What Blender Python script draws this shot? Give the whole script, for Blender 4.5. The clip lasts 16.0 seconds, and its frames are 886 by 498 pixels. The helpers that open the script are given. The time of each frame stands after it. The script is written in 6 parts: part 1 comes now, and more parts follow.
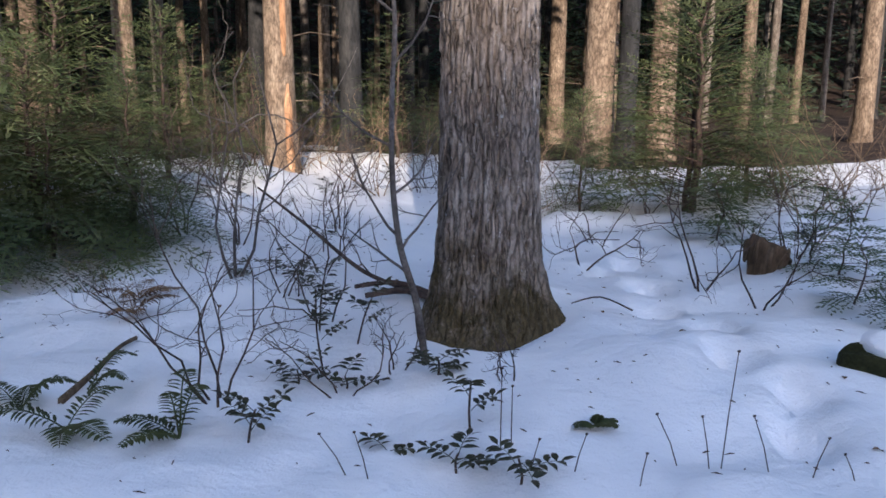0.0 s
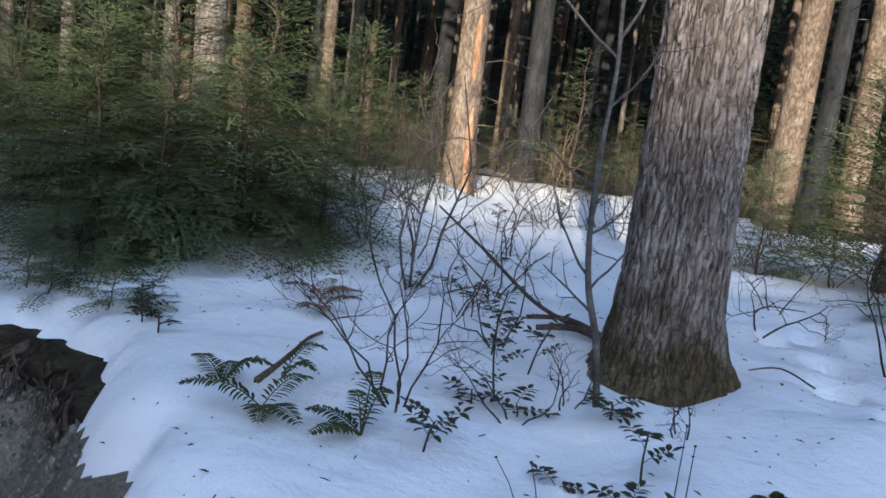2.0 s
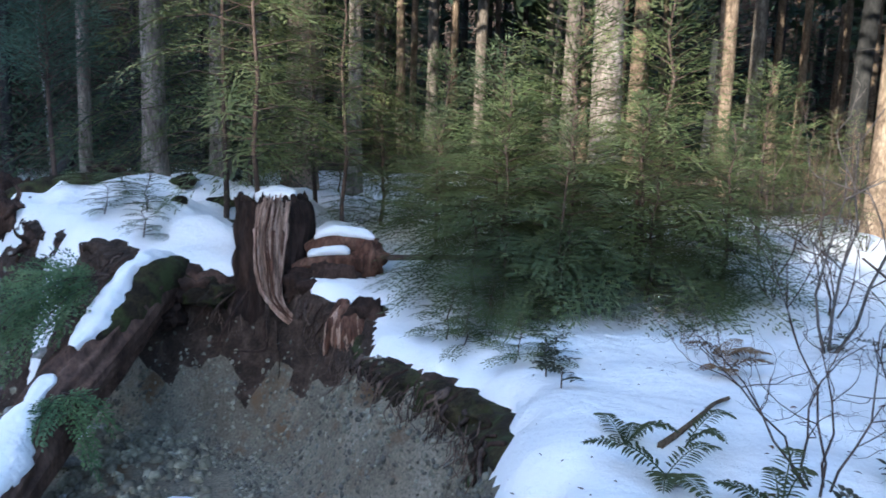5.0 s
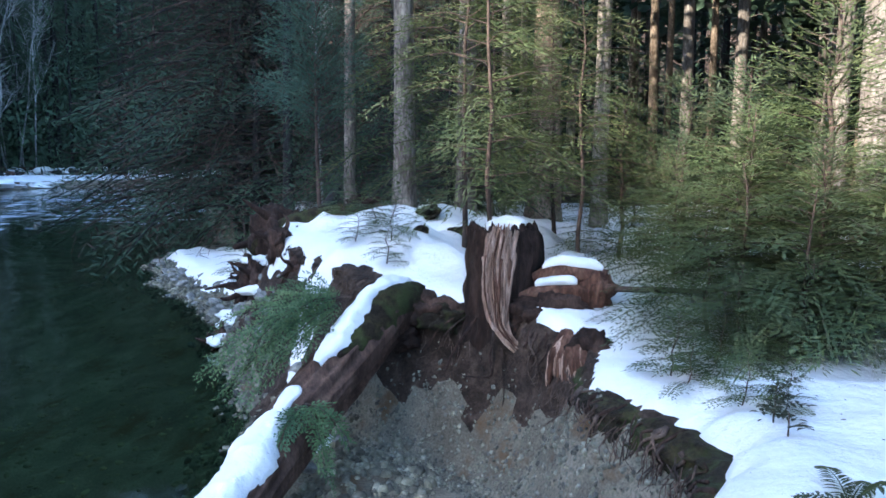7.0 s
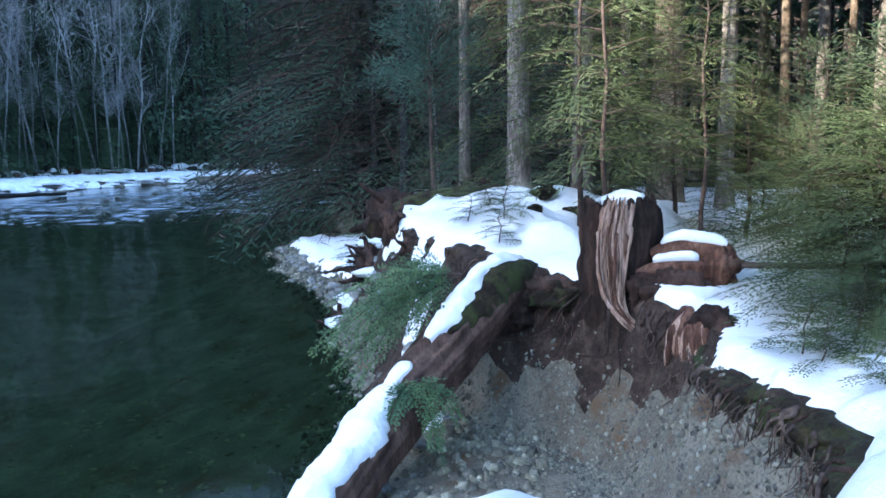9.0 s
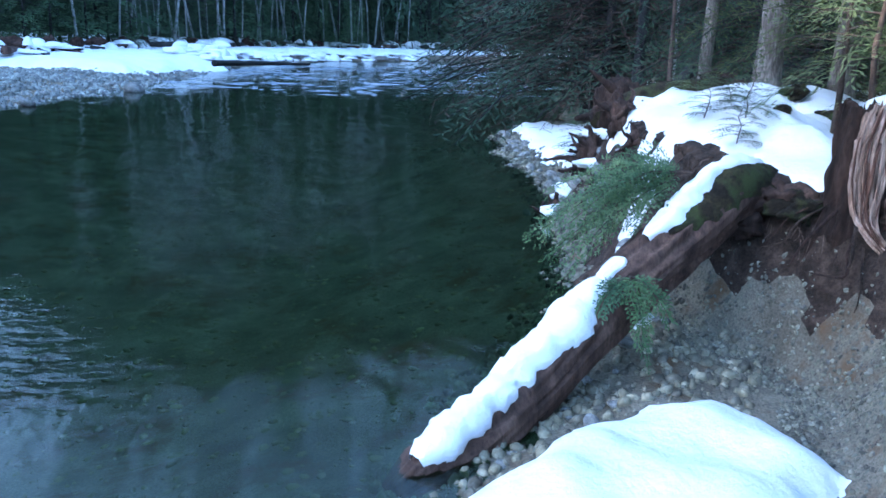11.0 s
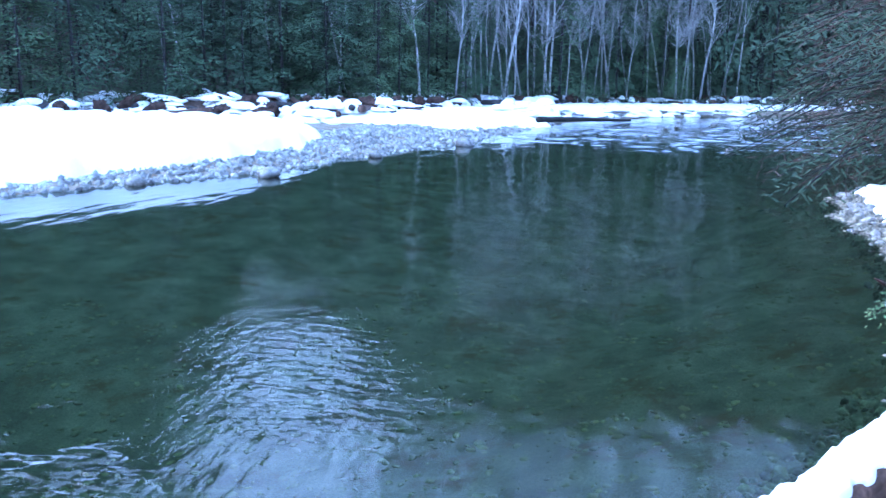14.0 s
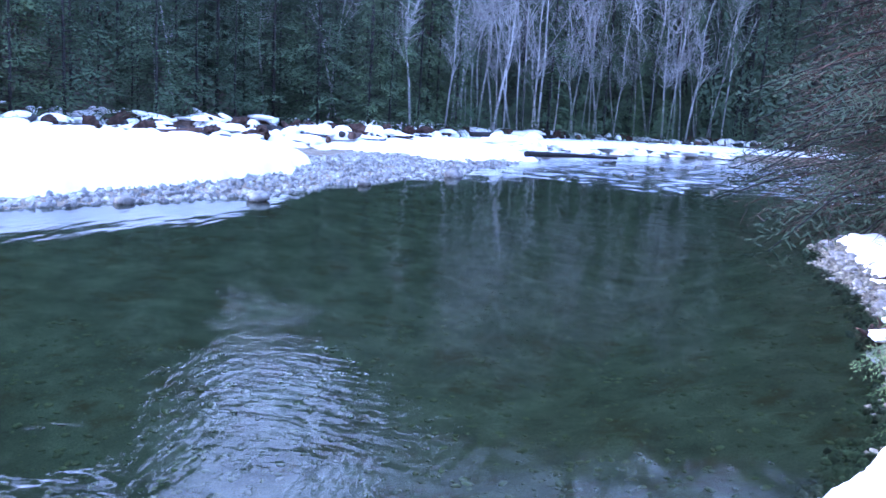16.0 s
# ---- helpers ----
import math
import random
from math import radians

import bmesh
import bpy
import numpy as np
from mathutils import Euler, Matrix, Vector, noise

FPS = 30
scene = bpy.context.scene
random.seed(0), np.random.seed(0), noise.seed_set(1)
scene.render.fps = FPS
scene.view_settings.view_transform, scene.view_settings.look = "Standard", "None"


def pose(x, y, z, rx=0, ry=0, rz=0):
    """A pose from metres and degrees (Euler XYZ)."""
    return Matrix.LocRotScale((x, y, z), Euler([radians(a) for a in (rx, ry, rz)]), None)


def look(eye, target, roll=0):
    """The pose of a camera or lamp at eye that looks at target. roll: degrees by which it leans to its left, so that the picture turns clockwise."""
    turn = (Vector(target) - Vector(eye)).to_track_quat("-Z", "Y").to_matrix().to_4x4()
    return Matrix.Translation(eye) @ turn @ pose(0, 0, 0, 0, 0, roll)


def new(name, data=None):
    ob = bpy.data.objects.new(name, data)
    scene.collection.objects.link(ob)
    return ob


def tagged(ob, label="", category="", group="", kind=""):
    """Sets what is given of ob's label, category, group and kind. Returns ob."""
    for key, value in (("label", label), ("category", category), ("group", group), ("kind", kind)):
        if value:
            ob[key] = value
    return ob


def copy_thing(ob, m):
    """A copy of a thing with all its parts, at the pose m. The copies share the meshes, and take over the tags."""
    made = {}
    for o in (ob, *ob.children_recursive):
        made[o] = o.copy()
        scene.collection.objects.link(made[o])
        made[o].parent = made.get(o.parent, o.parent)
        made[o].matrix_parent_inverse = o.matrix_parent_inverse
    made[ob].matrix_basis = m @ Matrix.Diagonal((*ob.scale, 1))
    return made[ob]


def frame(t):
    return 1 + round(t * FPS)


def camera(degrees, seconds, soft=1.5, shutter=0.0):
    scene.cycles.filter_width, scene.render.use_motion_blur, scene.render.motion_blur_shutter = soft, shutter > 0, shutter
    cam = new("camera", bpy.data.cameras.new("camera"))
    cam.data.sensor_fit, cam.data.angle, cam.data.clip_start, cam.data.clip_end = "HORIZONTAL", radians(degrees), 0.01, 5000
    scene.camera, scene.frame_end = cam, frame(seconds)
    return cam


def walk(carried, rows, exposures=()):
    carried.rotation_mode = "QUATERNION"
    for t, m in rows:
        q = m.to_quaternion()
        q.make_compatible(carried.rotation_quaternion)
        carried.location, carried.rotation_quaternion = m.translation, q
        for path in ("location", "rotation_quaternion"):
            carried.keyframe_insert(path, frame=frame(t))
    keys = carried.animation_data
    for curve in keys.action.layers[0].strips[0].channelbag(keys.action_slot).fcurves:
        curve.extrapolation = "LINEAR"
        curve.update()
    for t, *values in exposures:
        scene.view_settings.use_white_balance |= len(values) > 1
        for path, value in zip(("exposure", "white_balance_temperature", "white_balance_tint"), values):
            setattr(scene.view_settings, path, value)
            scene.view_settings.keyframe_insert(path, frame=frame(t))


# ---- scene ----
cam = camera(57.51, 16.0, soft=1.6, shutter=0.15)
PATH = [
    (0.0, -0.000, 0.000, 1.550, 78.34, -0.33, -0.78),
    (0.5, -0.009, -0.018, 1.550, 78.51, -0.69, 1.40),
    (1.0, -0.001, -0.035, 1.558, 78.93, -1.08, 2.34),
    (1.5, -0.063, -0.045, 1.570, 80.07, -1.92, 5.35),
    (2.0, -0.205, -0.094, 1.573, 79.58, -6.76, 11.07),
    (2.5, -0.197, -0.143, 1.594, 81.76, -5.69, 12.13),
    (3.0, -0.159, -0.130, 1.609, 84.25, -4.76, 8.50),
    (3.5, -0.169, -0.068, 1.608, 85.68, -2.22, 13.89),
    (4.0, -0.164, 0.027, 1.570, 83.16, -0.46, 19.17),
    (4.5, -0.237, 0.020, 1.610, 82.34, -1.23, 25.78),
    (5.0, -0.267, -0.053, 1.589, 81.30, -1.74, 38.05),
    (5.2, -0.251, -0.089, 1.619, 80.94, -2.22, 40.42),
    (7.3, -0.100, 0.238, 1.514, 83.81, 0.16, 58.33),
    (7.5, -0.100, 0.275, 1.482, 84.02, 0.49, 59.81),
    (8.0, -0.115, 0.262, 1.437, 84.41, 0.26, 61.72),
    (8.2, -0.110, 0.258, 1.430, 84.45, 0.25, 61.79),
    (10.3, -0.343, 0.387, 1.291, 76.88, -0.03, 73.86),
    (10.5, -0.307, 0.330, 1.299, 76.32, -0.93, 75.80),
    (11.0, -0.298, 0.296, 1.323, 74.78, -2.08, 80.27),
    (11.5, -0.333, 0.296, 1.336, 75.60, -3.10, 82.54),
    (12.0, -0.327, 0.251, 1.355, 78.22, -3.22, 85.23),
    (12.5, -0.306, 0.239, 1.347, 80.42, -2.09, 89.27),
    (13.0, -0.352, 0.285, 1.329, 78.40, -1.52, 93.87),
    (13.5, -0.343, 0.287, 1.327, 78.36, -1.19, 98.32),
    (14.0, -0.302, 0.231, 1.343, 78.01, -0.92, 102.26),
    (14.5, -0.242, 0.162, 1.355, 77.87, -0.93, 106.35),
    (15.0, -0.222, 0.173, 1.415, 78.54, -1.38, 109.43),
    (15.5, -0.207, 0.196, 1.429, 79.54, -2.59, 105.47),
    (16.0, -0.202, 0.107, 1.434, 80.06, -3.43, 101.46),
]
EXPOSURES = [(0.0, 1.5, 6050, 18), (1.5, 1.45, 5800, 12), (3.5, 2.2, 5900, 9), (5.2, 2.28, 5600, 8), (8.0, 2.95, 5600, 8), (10.5, 3.05, 5250, 7), (12.5, 4.02, 5050, 10), (14.0, 4.32, 5230, 20), (15.0, 4.33, 5240, 27), (16.0, 4.18, 5600, 36)]
walk(cam, [(t, pose(*p)) for t, *p in PATH], EXPOSURES)

# ---- light ----
SUN_YAW, SUN_EL = 3.0, 19.0            # the sun's light travels towards this yaw (from +y to the left)
world = bpy.data.worlds.new("sky")
scene.world = world
world.use_nodes = True
wn = world.node_tree.nodes
sky = wn.new("ShaderNodeTexSky")
sky.sky_type, sky.sun_disc = "NISHITA", False
sky.sun_elevation, sky.sun_rotation = radians(SUN_EL), radians(180 - SUN_YAW)
wn["Background"].inputs["Strength"].default_value = 0.15
world.node_tree.links.new(sky.outputs["Color"], wn["Background"].inputs["Color"])
sun_data = bpy.data.lights.new("sun", "SUN")
sun_data.energy, sun_data.angle, sun_data.color = 2.8, radians(0.6), (1.0, 0.86, 0.66)
sun = new("sun", sun_data)
ye, el = radians(SUN_YAW), radians(SUN_EL)
light_way = Vector((-math.sin(ye) * math.cos(el), math.cos(ye) * math.cos(el), -math.sin(el)))
sun.matrix_world = look((20, -40, 30), Vector((20, -40, 30)) + light_way)

# ---- materials ----
def material(name, rough=0.8, spec=0.3):
    m = bpy.data.materials.new(name)
    m.use_nodes = True
    b = m.node_tree.nodes["Principled BSDF"]
    b.inputs["Roughness"].default_value = rough
    b.inputs["Specular IOR Level"].default_value = spec
    return m, m.node_tree.nodes, m.node_tree.links, b


def noise_node(nodes, links, scale, detail=6.0, rough=0.6, stretch=None, coords="Object"):
    """A noise texture in metres."""
    co = nodes.new("ShaderNodeTexCoord")
    n = nodes.new("ShaderNodeTexNoise")
    n.inputs["Scale"].default_value, n.inputs["Detail"].default_value, n.inputs["Roughness"].default_value = scale, detail, rough
    if stretch:
        mp = nodes.new("ShaderNodeMapping")
        mp.inputs["Scale"].default_value = stretch
        links.new(co.outputs[coords], mp.inputs["Vector"])
        links.new(mp.outputs["Vector"], n.inputs["Vector"])
    else:
        links.new(co.outputs[coords], n.inputs["Vector"])
    return n


def ramp(nodes, links, source, stops):
    r = nodes.new("ShaderNodeValToRGB")
    while len(r.color_ramp.elements) < len(stops):
        r.color_ramp.elements.new(0.5)
    for e, (p, c) in zip(r.color_ramp.elements, stops):
        e.position, e.color = p, (*c, 1)
    links.new(source, r.inputs["Fac"])
    return r


def mixed(nodes, links, fac, a, b, mode="MIX"):
    m = nodes.new("ShaderNodeMix")
    m.data_type, m.blend_type = "RGBA", mode
    for sock, v in ((m.inputs[0], fac), (m.inputs[6], a), (m.inputs[7], b)):
        if isinstance(v, bpy.types.NodeSocket):
            links.new(v, sock)
        elif isinstance(v, (int, float)):
            sock.default_value = v
        else:
            sock.default_value = (*v, 1)
    return m.outputs[2]


def bump(nodes, links, b, source, strength, distance):
    n = nodes.new("ShaderNodeBump")
    n.inputs["Strength"].default_value, n.inputs["Distance"].default_value = strength, distance
    links.new(source, n.inputs["Height"])
    links.new(n.outputs["Normal"], b.inputs["Normal"])
    return n


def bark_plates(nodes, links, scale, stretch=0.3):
    """Cracks between bark plates: their dirt and shade painted as dark lines round long uneven cells."""
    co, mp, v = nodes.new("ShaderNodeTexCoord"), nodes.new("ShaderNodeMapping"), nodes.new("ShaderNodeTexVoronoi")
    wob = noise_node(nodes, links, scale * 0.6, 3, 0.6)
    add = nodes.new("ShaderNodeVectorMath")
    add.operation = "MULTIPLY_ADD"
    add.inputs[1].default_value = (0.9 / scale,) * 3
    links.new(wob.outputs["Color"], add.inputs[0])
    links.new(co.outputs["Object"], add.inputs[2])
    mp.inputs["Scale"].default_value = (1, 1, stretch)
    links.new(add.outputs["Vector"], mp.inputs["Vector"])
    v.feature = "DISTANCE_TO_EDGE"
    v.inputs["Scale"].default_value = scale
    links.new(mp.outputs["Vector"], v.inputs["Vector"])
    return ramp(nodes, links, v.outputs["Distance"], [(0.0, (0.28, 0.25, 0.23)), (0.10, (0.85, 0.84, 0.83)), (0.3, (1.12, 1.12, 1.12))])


def two_scale(name, dark, mid, light, coarse, fine, rough=0.85, bump_m=0.01, stretch=None, spec=0.25, patch=None, patch_scale=2.0, patch_at=(0.5, 0.62), plates=0.0):
    """A rough natural surface: large stains, fine grain, relief, and patches of a second colour (moss, dirt)."""
    m, n, l, b = material(name, rough, spec)
    big, small = noise_node(n, l, coarse, 4, 0.6, stretch), noise_node(n, l, fine, 8, 0.65, stretch)
    c1 = ramp(n, l, big.outputs["Fac"], [(0.32, dark), (0.5, mid), (0.68, light)])
    c2 = ramp(n, l, small.outputs["Fac"], [(0.3, (0.45, 0.45, 0.45)), (0.5, (0.95, 0.95, 0.95)), (0.7, (1.35, 1.35, 1.35))])
    col = mixed(n, l, 1.0, c1.outputs["Color"], c2.outputs["Color"], "MULTIPLY")
    if patch:
        p = noise_node(n, l, patch_scale, 5, 0.7)
        f = ramp(n, l, p.outputs["Fac"], [(patch_at[0], (0, 0, 0)), (patch_at[1], (1, 1, 1))])
        col = mixed(n, l, f.outputs["Color"], col, patch)
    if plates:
        # bark only: the painted shade of its cracks darkens the colour
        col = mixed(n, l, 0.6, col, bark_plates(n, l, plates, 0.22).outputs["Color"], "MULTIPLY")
    info = n.new("ShaderNodeObjectInfo")
    tone = n.new("ShaderNodeMapRange")
    tone.inputs["To Min"].default_value, tone.inputs["To Max"].default_value = 0.82, 1.15
    l.new(info.outputs["Random"], tone.inputs["Value"])
    hsv = n.new("ShaderNodeHueSaturation")
    l.new(tone.outputs["Result"], hsv.inputs["Value"])
    l.new(col, hsv.inputs["Color"])
    l.new(hsv.outputs["Color"], b.inputs["Base Color"])
    bump(n, l, b, small.outputs["Fac"], 0.9, bump_m)
    return m


def leaf_material(name, dark, mid, light, rough=0.55, glow=0.25, clump_scale=5.0, sprig=0.16, soft=None):
    """Foliage: varied by clump, a little from sprig to sprig and from plant to plant, and some light comes through."""
    m, n, l, b = material(name, rough, 0.3)
    geo, info = n.new("ShaderNodeNewGeometry"), n.new("ShaderNodeObjectInfo")
    clump = noise_node(n, l, clump_scale, 4, 0.65)
    c1 = ramp(n, l, clump.outputs["Fac"], [(0.30, dark), (0.5, mid), (0.70, light)])
    c2 = ramp(n, l, geo.outputs["Random Per Island"], [(0.0, (1 - sprig, 1 - sprig, 1 - sprig)), (1.0, (1 + sprig, 1 + sprig, 1 + 0.6 * sprig))])
    c3 = ramp(n, l, info.outputs["Random"], [(0.0, (0.82, 0.86, 0.92)), (1.0, (1.16, 1.12, 1.0))])
    col = mixed(n, l, 1.0, c1.outputs["Color"], c2.outputs["Color"], "MULTIPLY")
    col = mixed(n, l, 1.0, col, c3.outputs["Color"], "MULTIPLY")
    l.new(col, b.inputs["Base Color"])
    if soft:
        # needles stand all round a twig: normals lean a fixed way, evening out light
        lean = n.new("ShaderNodeVectorMath")
        lean.operation = "MULTIPLY_ADD"
        lean.inputs[1].default_value, lean.inputs[2].default_value = (0.6,) * 3, soft
        l.new(geo.outputs["Normal"], lean.inputs[0])
        norm = n.new("ShaderNodeVectorMath")
        norm.operation = "NORMALIZE"
        l.new(lean.outputs["Vector"], norm.inputs[0])
        l.new(norm.outputs["Vector"], b.inputs["Normal"])
    tr = n.new("ShaderNodeBsdfTranslucent")
    l.new(col, tr.inputs["Color"])
    mx = n.new("ShaderNodeMixShader")
    mx.inputs["Fac"].default_value = glow
    l.new(b.outputs["BSDF"], mx.inputs[1])
    l.new(tr.outputs["BSDF"], mx.inputs[2])
    l.new(mx.outputs["Shader"], n["Material Output"].inputs["Surface"])
    return m


def snow_material():
    m, n, l, b = material("snow", 0.6, 0.25)
    big, mid, fine = noise_node(n, l, 0.7, 4), noise_node(n, l, 6, 5, 0.6), noise_node(n, l, 90, 4, 0.7)
    c = ramp(n, l, big.outputs["Fac"], [(0.3, (0.80, 0.82, 0.85)), (0.7, (0.90, 0.90, 0.90))])
    specks = noise_node(n, l, 24, 3, 0.75)
    f = ramp(n, l, specks.outputs["Fac"], [(0.715, (0, 0, 0)), (0.76, (1, 1, 1))])
    l.new(mixed(n, l, f.outputs["Color"], c.outputs["Color"], (0.22, 0.17, 0.12)), b.inputs["Base Color"])
    add = n.new("ShaderNodeMath")
    add.operation = "MULTIPLY_ADD"
    add.inputs[1].default_value = 0.12
    l.new(fine.outputs["Fac"], add.inputs[0])
    l.new(mid.outputs["Fac"], add.inputs[2])
    bump(n, l, b, add.outputs["Value"], 0.9, 0.04)
    return m


def water_material():
    m, n, l, b = material("river_water", 0.02, 0.5)
    n.remove(b)
    co = n.new("ShaderNodeTexCoord")
    mp = n.new("ShaderNodeMapping")
    mp.inputs["Scale"].default_value = (0.55, 1.3, 1.0)
    mp.inputs["Rotation"].default_value = (0, 0, radians(12))
    l.new(co.outputs["Object"], mp.inputs["Vector"])
    waves = []
    for scale, detail in ((0.9, 2.0), (5.6, 5.0)):
        t = n.new("ShaderNodeTexNoise")
        t.inputs["Scale"].default_value, t.inputs["Detail"].default_value = scale, detail
        l.new(mp.outputs["Vector"], t.inputs["Vector"])
        waves.append(t)
    across = noise_node(n, l, 4.6, 2.5, 0.55, stretch=(1.25, 0.6, 1.0))
    # a rougher patch of current off the near bank
    mp2 = n.new("ShaderNodeMapping")
    mp2.vector_type = "TEXTURE"
    mp2.inputs["Location"].default_value, mp2.inputs["Scale"].default_value, mp2.inputs["Rotation"].default_value = (-7.9, -2.9, -1.75), (3.4, 2.2, 3.0), (0, 0, radians(20))
    l.new(co.outputs["Object"], mp2.inputs["Vector"])
    ball = n.new("ShaderNodeTexGradient")
    ball.gradient_type = "SPHERICAL"
    l.new(mp2.outputs["Vector"], ball.inputs["Vector"])
    # broken wavelets nearer the bank
    mp4 = n.new("ShaderNodeMapping")
    mp4.vector_type = "TEXTURE"
    mp4.inputs["Location"].default_value, mp4.inputs["Scale"].default_value = (-5.2, -4.3, -1.75), (2.6, 1.7, 3.0)
    l.new(co.outputs["Object"], mp4.inputs["Vector"])
    ball4 = n.new("ShaderNodeTexGradient")
    ball4.gradient_type = "SPHERICAL"
    l.new(mp4.outputs["Vector"], ball4.inputs["Vector"])
    streaks = ramp(n, l, noise_node(n, l, 1.5, 3, 0.6, stretch=(1.0, 0.5, 1.0)).outputs["Fac"], [(0.5, (0, 0, 0)), (0.62, (1, 1, 1))])
    broken = n.new("ShaderNodeMath")
    broken.operation = "MULTIPLY"
    l.new(ball4.outputs["Fac"], broken.inputs[0])
    l.new(streaks.outputs["Color"], broken.inputs[1])
    near = n.new("ShaderNodeMath")
    near.operation = "MAXIMUM"
    l.new(ball.outputs["Fac"], near.inputs[0])
    l.new(broken.outputs["Value"], near.inputs[1])
    where = noise_node(n, l, 0.5, 3, 0.6)
    # and the broken water of the riffle upstream
    mp3 = n.new("ShaderNodeMapping")
    mp3.vector_type = "TEXTURE"
    mp3.inputs["Location"].default_value, mp3.inputs["Scale"].default_value = (-50, 3, -1.75), (24, 16, 16)
    l.new(co.outputs["Object"], mp3.inputs["Vector"])
    ball2 = n.new("ShaderNodeTexGradient")
    ball2.gradient_type = "SPHERICAL"
    l.new(mp3.outputs["Vector"], ball2.inputs["Vector"])
    most = n.new("ShaderNodeMath")
    most.operation = "MAXIMUM"
    l.new(near.outputs["Value"], most.inputs[0])
    calm = n.new("ShaderNodeMath")
    calm.operation = "MULTIPLY"
    calm.inputs[1].default_value = 0.32
    l.new(ball2.outputs["Fac"], calm.inputs[0])
    l.new(calm.outputs["Value"], most.inputs[1])
    rough = n.new("ShaderNodeMath")
    rough.operation = "MULTIPLY"
    l.new(most.outputs["Value"], rough.inputs[0])
    l.new(where.outputs["Fac"], rough.inputs[1])
    amount = ramp(n, l, rough.outputs["Value"], [(0.03, (0.12, 0.12, 0.12)), (0.15, (1.4, 1.4, 1.4)), (0.33, (4.2, 4.2, 4.2))])
    small = n.new("ShaderNodeMath")
    small.operation = "MULTIPLY"
    l.new(mixed(n, l, near.outputs["Value"], waves[1].outputs["Fac"], across.outputs["Fac"]), small.inputs[0])
    l.new(amount.outputs["Color"], small.inputs[1])
    total = n.new("ShaderNodeMath")
    total.operation = "MULTIPLY_ADD"
    total.inputs[1].default_value = 0.45
    l.new(small.outputs["Value"], total.inputs[0])
    l.new(waves[0].outputs["Fac"], total.inputs[2])
    bp = n.new("ShaderNodeBump")
    bp.inputs["Strength"].default_value, bp.inputs["Distance"].default_value = 0.5, 0.06
    l.new(total.outputs["Value"], bp.inputs["Height"])
    clear = n.new("ShaderNodeBsdfTransparent")
    clear.inputs["Color"].default_value = (0.40, 0.55, 0.42, 1)
    gloss = n.new("ShaderNodeBsdfGlossy")
    gloss.inputs["Roughness"].default_value = 0.06
    l.new(bp.outputs["Normal"], gloss.inputs["Normal"])
    fr = n.new("ShaderNodeFresnel")
    fr.inputs["IOR"].default_value = 1.33
    l.new(bp.outputs["Normal"], fr.inputs["Normal"])
    mx = n.new("ShaderNodeMixShader")
    l.new(fr.outputs["Fac"], mx.inputs["Fac"])
    l.new(clear.outputs["BSDF"], mx.inputs[1])
    l.new(gloss.outputs["BSDF"], mx.inputs[2])
    l.new(mx.outputs["Shader"], n["Material Output"].inputs["Surface"])
    return m


SNOW = snow_material()
WATER = water_material()
GRAVEL = two_scale("gravel", (0.105, 0.092, 0.07), (0.172, 0.153, 0.118), (0.25, 0.226, 0.18), 1.2, 42, 0.9, 0.03, patch=(0.12, 0.075, 0.04), patch_scale=1.1, patch_at=(0.52, 0.66))
STONE = two_scale("river_stone", (0.11, 0.11, 0.105), (0.20, 0.20, 0.19), (0.33, 0.33, 0.32), 3, 30, 0.75, 0.004)
SOIL = two_scale("dark_soil", (0.02, 0.013, 0.010), (0.046, 0.030, 0.022), (0.09, 0.06, 0.045), 5, 34, 0.95, 0.03)
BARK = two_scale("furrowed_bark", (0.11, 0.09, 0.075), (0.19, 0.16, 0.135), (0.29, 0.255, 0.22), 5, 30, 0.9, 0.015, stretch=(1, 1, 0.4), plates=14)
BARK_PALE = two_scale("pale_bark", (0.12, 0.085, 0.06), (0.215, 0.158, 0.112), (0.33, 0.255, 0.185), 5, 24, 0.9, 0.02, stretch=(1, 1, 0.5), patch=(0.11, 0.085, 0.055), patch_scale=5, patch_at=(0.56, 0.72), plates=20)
# dark bark, lowered further to put the trunks' shade into the colour
BARK_DARK_SHADED = two_scale("dark_shaded_bark", (0.017, 0.017, 0.018), (0.030, 0.030, 0.030), (0.052, 0.050, 0.048), 5, 26, 0.9, 0.012, stretch=(1, 1, 0.3))
BARK_ALDER = two_scale("alder_bark", (0.20, 0.20, 0.20), (0.33, 0.33, 0.325), (0.48, 0.48, 0.47), 1.5, 12, 0.85, 0.006, stretch=(1, 1, 0.4))
TWIG = two_scale("twig_bark", (0.035, 0.024, 0.02), (0.075, 0.052, 0.042), (0.13, 0.09, 0.07), 6, 40, 0.85, 0.002)
TWIG_TAN = two_scale("dry_twig", (0.13, 0.085, 0.05), (0.22, 0.15, 0.09), (0.32, 0.23, 0.15), 6, 40, 0.85, 0.002)
ROTTEN = two_scale("rotten_wood", (0.045, 0.02, 0.013), (0.11, 0.052, 0.034), (0.20, 0.11, 0.075), 7, 30, 0.92, 0.03, stretch=(1, 1, 0.25))
SPLINTER = two_scale("splintered_wood", (0.17, 0.10, 0.068), (0.37, 0.235, 0.17), (0.54, 0.38, 0.295), 12, 45, 0.88, 0.02, stretch=(1.6, 1.6, 0.18))
STUMPWOOD = two_scale("weathered_stump_wood", (0.07, 0.045, 0.027), (0.13, 0.088, 0.054), (0.21, 0.15, 0.10), 8, 36, 0.9, 0.02, stretch=(1, 1, 0.3))
